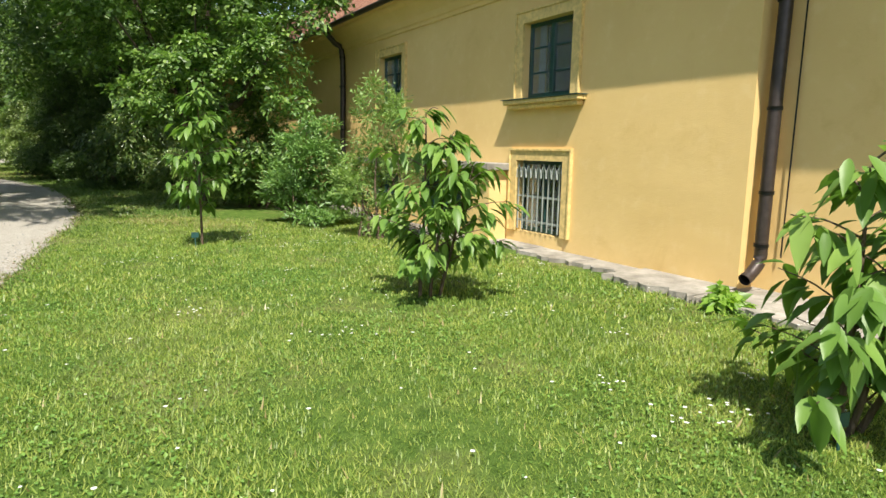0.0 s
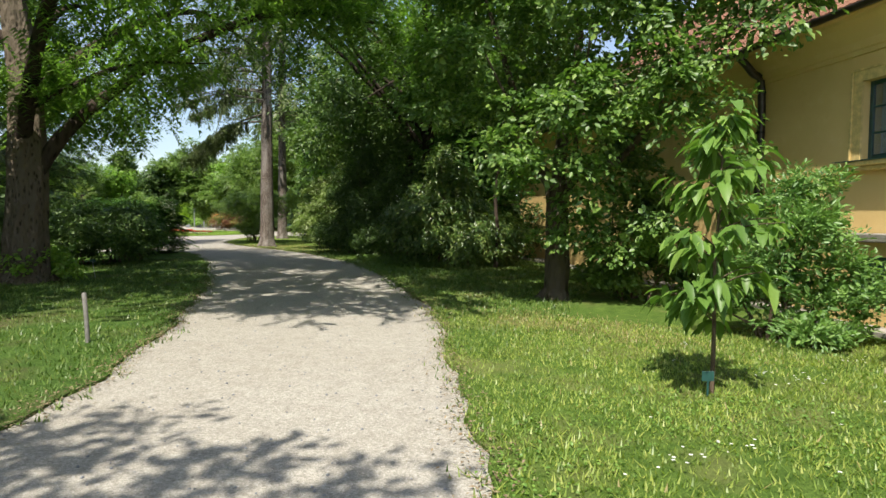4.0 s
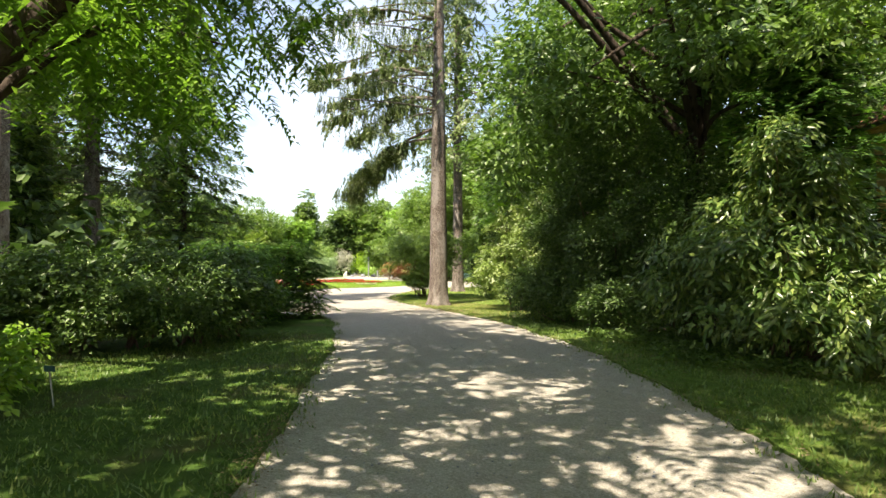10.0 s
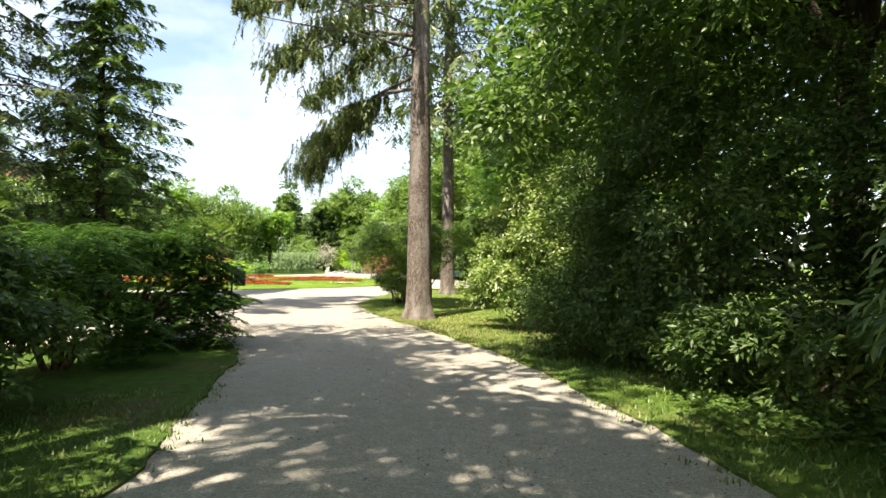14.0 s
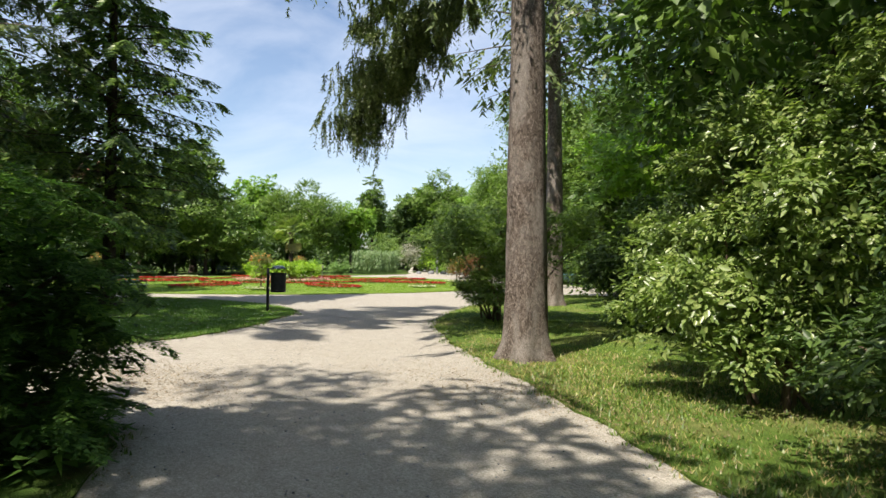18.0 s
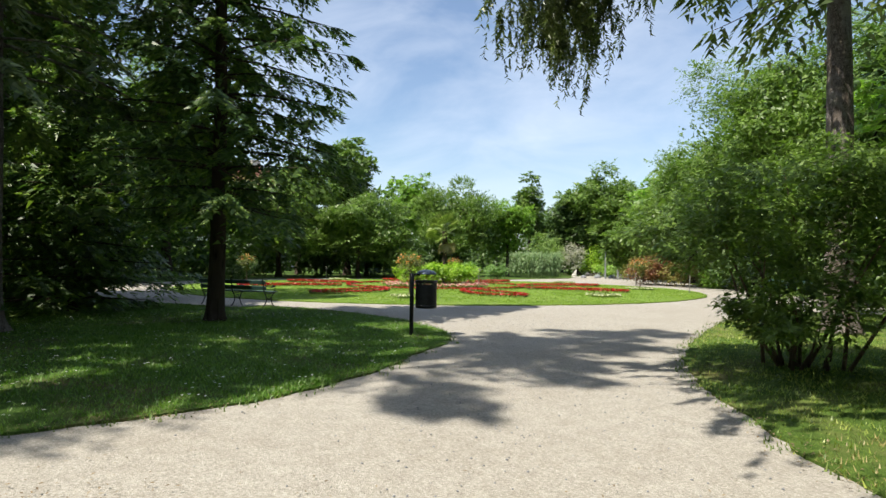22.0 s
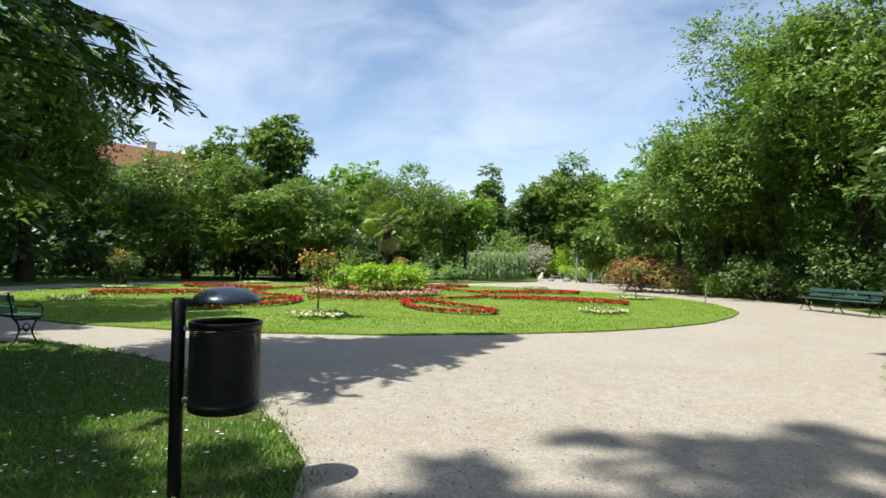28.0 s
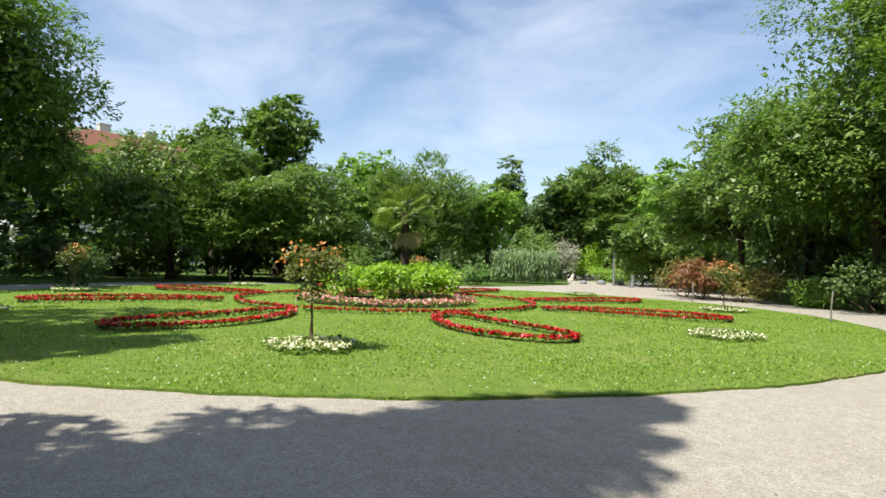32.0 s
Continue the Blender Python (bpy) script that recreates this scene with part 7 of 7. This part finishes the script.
def rose_tree(at, label):
    """A standard rose: two thin stems tied together and a round head."""
    ob = thing("rose_tree", (*at, 0.05), label, "tree", "standard rose trees")
    for s in (-1, 1):
        part("stem", mesh_of("stem", *tube(curve([(0.03 * s, 0.02 * s, 0), (0.02 * s, 0.01, 0.4), (0.015 * s, 0, 0.85), (0.08 * s, 0.03, 1.1)], 4), np.linspace(0.016, 0.01, 13), 7), M["twig"], True), None, ob)
    blobs = [(0, 0, 1.3, 0.5, 0.5, 0.34), (0.26, 0.1, 1.42, 0.32, 0.32, 0.26), (-0.26, -0.12, 1.44, 0.32, 0.32, 0.28), (0.05, 0, 0.95, 0.22, 0.22, 0.25)]
    part("crown", mesh_of("crown", *crown(blobs, 190, 9, 0.08, 0.075, fill=0.4, lump=0.5), M["rose_leaf"]), None, ob)
    d = globe(46)
    d[:, 2] = np.abs(d[:, 2])
    q = np.array((0, 0, 1.36)) + d * (0.56, 0.56, 0.38) * RNG.uniform(0.75, 1.08, (46, 1))
    part("blossoms", mesh_of("blossoms", *joined([leaves(q, globe(46), d, 0.07, 0.06, 0.3, 0.5), leaves(q, globe(46), d, 0.07, 0.06, 0.3, 0.5)]), M["orange_petal"]), None, ob)
    return ob


for k in range(8):
    a = radians(-36 + 44.5 * k)
    at = GARDEN + 11.75 * np.array((math.cos(a), math.sin(a)))
    white_patch(at, "round patch of white flowers under a rose tree" if k % 2 == 0 else "round patch of white flowers in the lawn")
    if k % 2 == 0:
        rose_tree(at, "standard rose tree with orange blossoms on bare stems")

# reeds behind the round path
reed = thing("reeds", (-68.9, 63.7, 0.03), "dense clump of tall blue-green reeds with arching leaves", "reeds")
n = 900
p = RNG.uniform(-1, 1, (n, 2)) * (2.5, 1.5)
p = p[(p[:, 0] / 2.5) ** 2 + (p[:, 1] / 1.5) ** 2 < 1]
n = len(p)
base = np.c_[p @ np.array(((0.62, 0.78), (-0.78, 0.62))), np.zeros(n)]
lean = globe(n) * (0.07, 0.07, 0) + (0, 0, 1)
ln = RNG.uniform(1.9, 2.5, n)
stalks = leaves(base, lean, globe(n), ln, 0.04, 0.1, 0.3)
m2 = n * 9
pick = np.repeat(np.arange(n), 9)
foot = base[pick] + unit(lean[pick]) * (ln[pick] * RNG.uniform(0.2, 0.98, m2))[:, None]
way = globe(m2) * (1, 1, 0.2)
arch = leaves(foot, way * 0.5 + (0, 0, 0.8), way + (0, 0, 0.3), 0.3, 0.06, 0.1, 0.7)
hang = leaves(foot + unit(way * 0.5 + (0, 0, 0.8)) * 0.25, way * 0.6 + (0, 0, -0.6), way + (0, 0, 0.6), 0.38, 0.055, 0.1, 0.25)
part("leaves", mesh_of("leaves", *joined([stalks, arch, hang]), M["reed_leaf"]), None, reed)

# apartment house far behind the trees
apt = thing("apartment_house", (-140, 49.4, -0.6), "pale multi-storey house with red roof and chimneys", "house", turn=-72)
part("wall", boxes((-16, 16, -6, 6, -2, 15.5)), M["stone"], apt)
bm = bmesh.new()
vs = [bm.verts.new(q) for q in ((-16.5, -6.6, 15.5), (16.5, -6.6, 15.5), (16.5, 6.6, 15.5), (-16.5, 6.6, 15.5), (-13, 0, 20), (13, 0, 20))]
for f in ((0, 1, 5, 4), (1, 2, 5), (2, 3, 4, 5), (3, 0, 4), (3, 2, 1, 0)):
    bm.faces.new([vs[q] for q in f])
bmesh.ops.recalc_face_normals(bm, faces=bm.faces)
rf = part("roof", bm, M["tile"], apt)
for x in (-8, -1, 6, 11):
    part("chimney", boxes((x, x + 1.6, -2.6, -1.6, 17, 21.3), (x - 0.1, x + 1.7, -2.7, -1.5, 21.3, 21.5)), M["stone"], rf)
for fl in range(4):
    for x in range(-14, 15, 4):
        w = part("window", boxes((x, x + 1.3, 6.0, 6.06, 2.2 + 3.5 * fl, 4.0 + 3.5 * fl)), M["glass"], apt)
        part("window", boxes((x, x + 1.3, -6.06, -6.0, 2.2 + 3.5 * fl, 4.0 + 3.5 * fl)), M["glass"], apt)

# ---- grass, small flowers, litter ----


def blades(points, z, height, width, mat_name, name, label, lean=0.8):
    """Grass: one thin leaning face a blade."""
    n = len(points)
    base = np.c_[points + RNG.normal(0, 0.035, points.shape), np.full(n, z)]
    d = globe(n) * (1, 1, 0)
    h = height * RNG.uniform(0.5, 1.4, n)[:, None]
    side = unit(np.cross(d, (0, 0, 1.0))) * (width * RNG.uniform(0.7, 1.4, n))[:, None] / 2
    tip = base + np.array((0, 0, 1.0)) * h + d * h * lean * RNG.uniform(0.2, 2.1, n)[:, None]
    v = np.stack([base - side, base + side, tip], 1).reshape(-1, 3)
    return single(name, mesh_of(name, v, np.arange(3 * n).reshape(-1, 3), M[mat_name]), None, label, "grass", kind="stuff")


def scatter(x0, x1, y0, y1, density, poly, clump=0.55):
    n = int((x1 - x0) * (y1 - y0) * density)
    p = RNG.uniform((x0, y0), (x1, y1), (n, 2))
    p += RNG.normal(0, 0.012, p.shape)
    keep = inside(p, poly)
    patch = np.sin(p[:, 0] * 2.1 + 1.3 * np.sin(p[:, 1] * 1.7)) * np.sin(p[:, 1] * 2.6 + 1.1 * np.sin(p[:, 0] * 1.3))
    keep &= RNG.uniform(0, 1, n) < 1 - clump * (patch < -0.35)
    inv = np.array(WALL.inverted())
    s = p @ inv[:2, :2].T + inv[:2, 3]
    return p[keep & ~((s[:, 1] < np.where((s[:, 0] > 3.9) & (s[:, 0] < 9.1), 0.95, 0.66)) & (s[:, 0] > -3.4) & (s[:, 0] < 25))]


near = scatter(-4.5, 4.6, 0.4, 5.2, 5600, east)
blades(near, 0.012, 0.034, 0.009, "blade", "lawn_grass", "mown sunny grass near the house")
mid_a = scatter(-7.6, 4.6, 5.2, 12.5, 1700, east)
blades(mid_a, 0.012, 0.04, 0.014, "blade", "lawn_grass", "mown sunny grass near the house")
dry = RNG.normal(0, 1, (5200, 2)) * (1.15, 0.42)
dry = dry @ np.array(((0.9, -0.44), (0.44, 0.9))) + (-5.0, 11.75)
blades(dry, 0.012, 0.035, 0.013, "dry_blade", "dry_grass", "bleached dry patch of grass beside the path")
thin = scatter(-6.5, 4.5, 0.8, 11, 26, east, 0.9)
blades(thin, 0.012, 0.05, 0.016, "dry_blade", "dry_grass", "single dry stalks in the lawn")
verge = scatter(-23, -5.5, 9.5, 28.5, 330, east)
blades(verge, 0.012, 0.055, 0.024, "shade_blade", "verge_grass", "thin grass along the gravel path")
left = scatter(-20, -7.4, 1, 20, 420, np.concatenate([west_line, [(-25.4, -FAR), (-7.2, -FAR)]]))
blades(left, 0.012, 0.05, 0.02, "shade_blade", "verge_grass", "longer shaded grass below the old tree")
strip = scatter(-34, -19, 26, 46.5, 330, east)
blades(strip, 0.012, 0.042, 0.016, "blade", "strip_grass", "grass round the spruce trunks")
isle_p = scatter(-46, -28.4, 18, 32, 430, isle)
blades(isle_p, 0.012, 0.045, 0.02, "shaded_isle_blade", "isle_grass", "green grass below the fir")
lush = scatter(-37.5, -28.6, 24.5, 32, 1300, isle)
blades(lush, 0.012, 0.038, 0.013, "shaded_isle_blade", "isle_grass", "green grass below the fir")
rnd = scatter(-54, -38, 29, 56, 330, ring_line)
blades(rnd, 0.025, 0.03, 0.03, "garden_blade", "round_lawn_grass", "short bright grass of the round lawn")
far_r = scatter(-67, -54, 29, 57, 100, ring_line)
blades(far_r, 0.025, 0.032, 0.05, "garden_blade", "round_lawn_grass", "short bright grass of the round lawn")

# broad low leaves of clover and plantain among the grass
p = scatter(-5, 4.5, 0.6, 9, 230, east, 0.0)
wave = np.sin(p[:, 0] * 1.9 + 2) * np.sin(p[:, 1] * 1.6)
p = np.repeat(p[wave > RNG.uniform(-0.5, 0.8, len(wave))], 3, 0)
n = len(p)
p = p + RNG.normal(0, 0.05, p.shape)
ln = RNG.uniform(0.016, 0.03, n)
single("clover", mesh_of("clover", *leaves(np.c_[p, RNG.uniform(0.025, 0.055, n)], globe(n) * (1, 1, 0.3), np.tile((0, 0, 1.0), (n, 1)) + globe(n) * 0.35, ln, ln * 0.8), M["clover_leaf"]), None, "clover leaves in the lawn", "clover", kind="stuff")


def daisies(centres, per, spread, size, name, label):
    """Small white flowers of eight petals in groups."""
    c = np.repeat(np.asarray(centres, float), per, 0)
    c = c + RNG.normal(0, spread, c.shape)
    n = len(c)
    pos = np.c_[c, RNG.uniform(0.06, 0.1, n)]
    a = np.arange(6) * math.pi / 3
    rim = np.stack([np.cos(a), np.sin(a), np.full(6, 0.15)], 1)
    v = np.concatenate([pos[:, None], pos[:, None] + rim[None] * (size * RNG.uniform(0.7, 1.3, n))[:, None, None]], 1)
    f = np.array([(0, 1 + k, 1 + (k + 1) % 6) for k in range(6)])
    return single(name, mesh_of(name, v.reshape(-1, 3), (np.arange(n)[:, None, None] * 7 + f[None]).reshape(-1, 3), M["daisy"]), None, label, "daisies", kind="stuff")


spots = scatter(-4.2, 3.6, 1.6, 11.5, 0.55, east, 0.0)
daisies(spots, 8, 0.07, 0.011, "daisies", "small groups of white daisies in the lawn")
daisies(scatter(-4.2, 4, 0.8, 12, 3, east, 0.0), 1, 0.1, 0.011, "daisies", "single white daisies in the lawn")
daisies(scatter(-40, -29, 22, 31.5, 4, isle, 0.0), 2, 0.2, 0.016, "daisies", "white clover heads in the shaded lawn")
daisies(scatter(-52, -38.4, 31, 53, 1.2, ring_line, 0.0), 2, 0.3, 0.016, "daisies", "white clover heads in the round lawn")

# loose stones and litter on the gravel
middle = curve([(-4.6, 4.4), (-7.3, 9.5), (-10.2, 13.6), (-14.4, 18.6), (-19.0, 23.0), (-24.5, 26.4), (-28.5, 29.6), (-32.5, 33.0), (-35.5, 35.0)], 12)
walk_pts = np.stack([np.interp(np.linspace(0, 1, 4000), np.linspace(0, 1, len(middle)), middle[:, k]) for k in (0, 1)], 1) + RNG.normal(0, 1.6, (4000, 2))
ok = ~(inside(walk_pts, east) | inside(walk_pts, isle) | inside(walk_pts, ring_line))
g = walk_pts[ok]
n = len(g)
s = RNG.uniform(0.004, 0.013, n)[:, None, None]
octa = np.array(((1, 0, 0), (0, 1, 0), (-1, 0, 0), (0, -1, 0), (0, 0, 0.8), (0, 0, -0.5)))
turn = RNG.uniform(0, 6.28, n)
rot = np.stack([np.stack([np.cos(turn), -np.sin(turn), 0 * turn], 1), np.stack([np.sin(turn), np.cos(turn), 0 * turn], 1), np.tile((0, 0, 1.0), (n, 1))], 1)
v = np.einsum("nij,kj->nki", rot, octa) * s * RNG.uniform(0.6, 1.4, (n, 6, 1)) + np.c_[g, np.full(n, 0.003)][:, None]
f = np.array(((0, 1, 4), (1, 2, 4), (2, 3, 4), (3, 0, 4), (1, 0, 5), (2, 1, 5), (3, 2, 5), (0, 3, 5)))
single("loose_stones", mesh_of("loose_stones", v.reshape(-1, 3), (np.arange(n)[:, None, None] * 6 + f[None]).reshape(-1, 3), M["boulder"]), None, "small loose stones on the gravel path", "stones", kind="stuff")
# dry litter along the path edges
edge = np.concatenate([east_line, west_line, isle_line])
lt = np.repeat(edge, 13, 0) + RNG.normal(0, 0.16, (len(edge) * 13, 2))
near_edge = edge[edge[:, 1] < 15]
lt = np.concatenate([lt, np.repeat(near_edge, 34, 0) + RNG.normal(0, 0.085, (len(near_edge) * 34, 2)), RNG.normal(0, 1, (2600, 2)) * (0.9, 0.55) + (-25.2, 24.1), RNG.normal(0, 1, (2600, 2)) * (1.5, 0.6) + (-21.4, 27.0), RNG.normal(0, 1, (900, 2)) * (1.5, 0.8) + (-12.5, 20.6)])
n = len(lt)
ln = RNG.uniform(0.018, 0.046, n)
single("leaf_litter", mesh_of("leaf_litter", *leaves(np.c_[lt, RNG.uniform(0.012, 0.055, n)], globe(n) * (1, 1, 0.15), np.tile((0, 0, 1.0), (n, 1)) + globe(n) * 0.3, ln, ln * 0.4), M["litter"]), None, "dry brown litter along the path edges", "litter", kind="stuff")

# tufts that break the line between grass and gravel
tuft = np.repeat(edge, 14, 0) + np.repeat(RNG.normal(0, 0.09, (len(edge) * 2, 2)), 7, 0) + RNG.normal(0, 0.03, (len(edge) * 14, 2))
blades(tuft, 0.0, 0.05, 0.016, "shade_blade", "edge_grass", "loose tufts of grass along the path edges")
wilt = scatter(-25, -18, 24.8, 30.5, 420, east)
blades(wilt, 0.012, 0.045, 0.014, "dry_blade", "dry_grass", "wilted grass beside the spruce trunk")
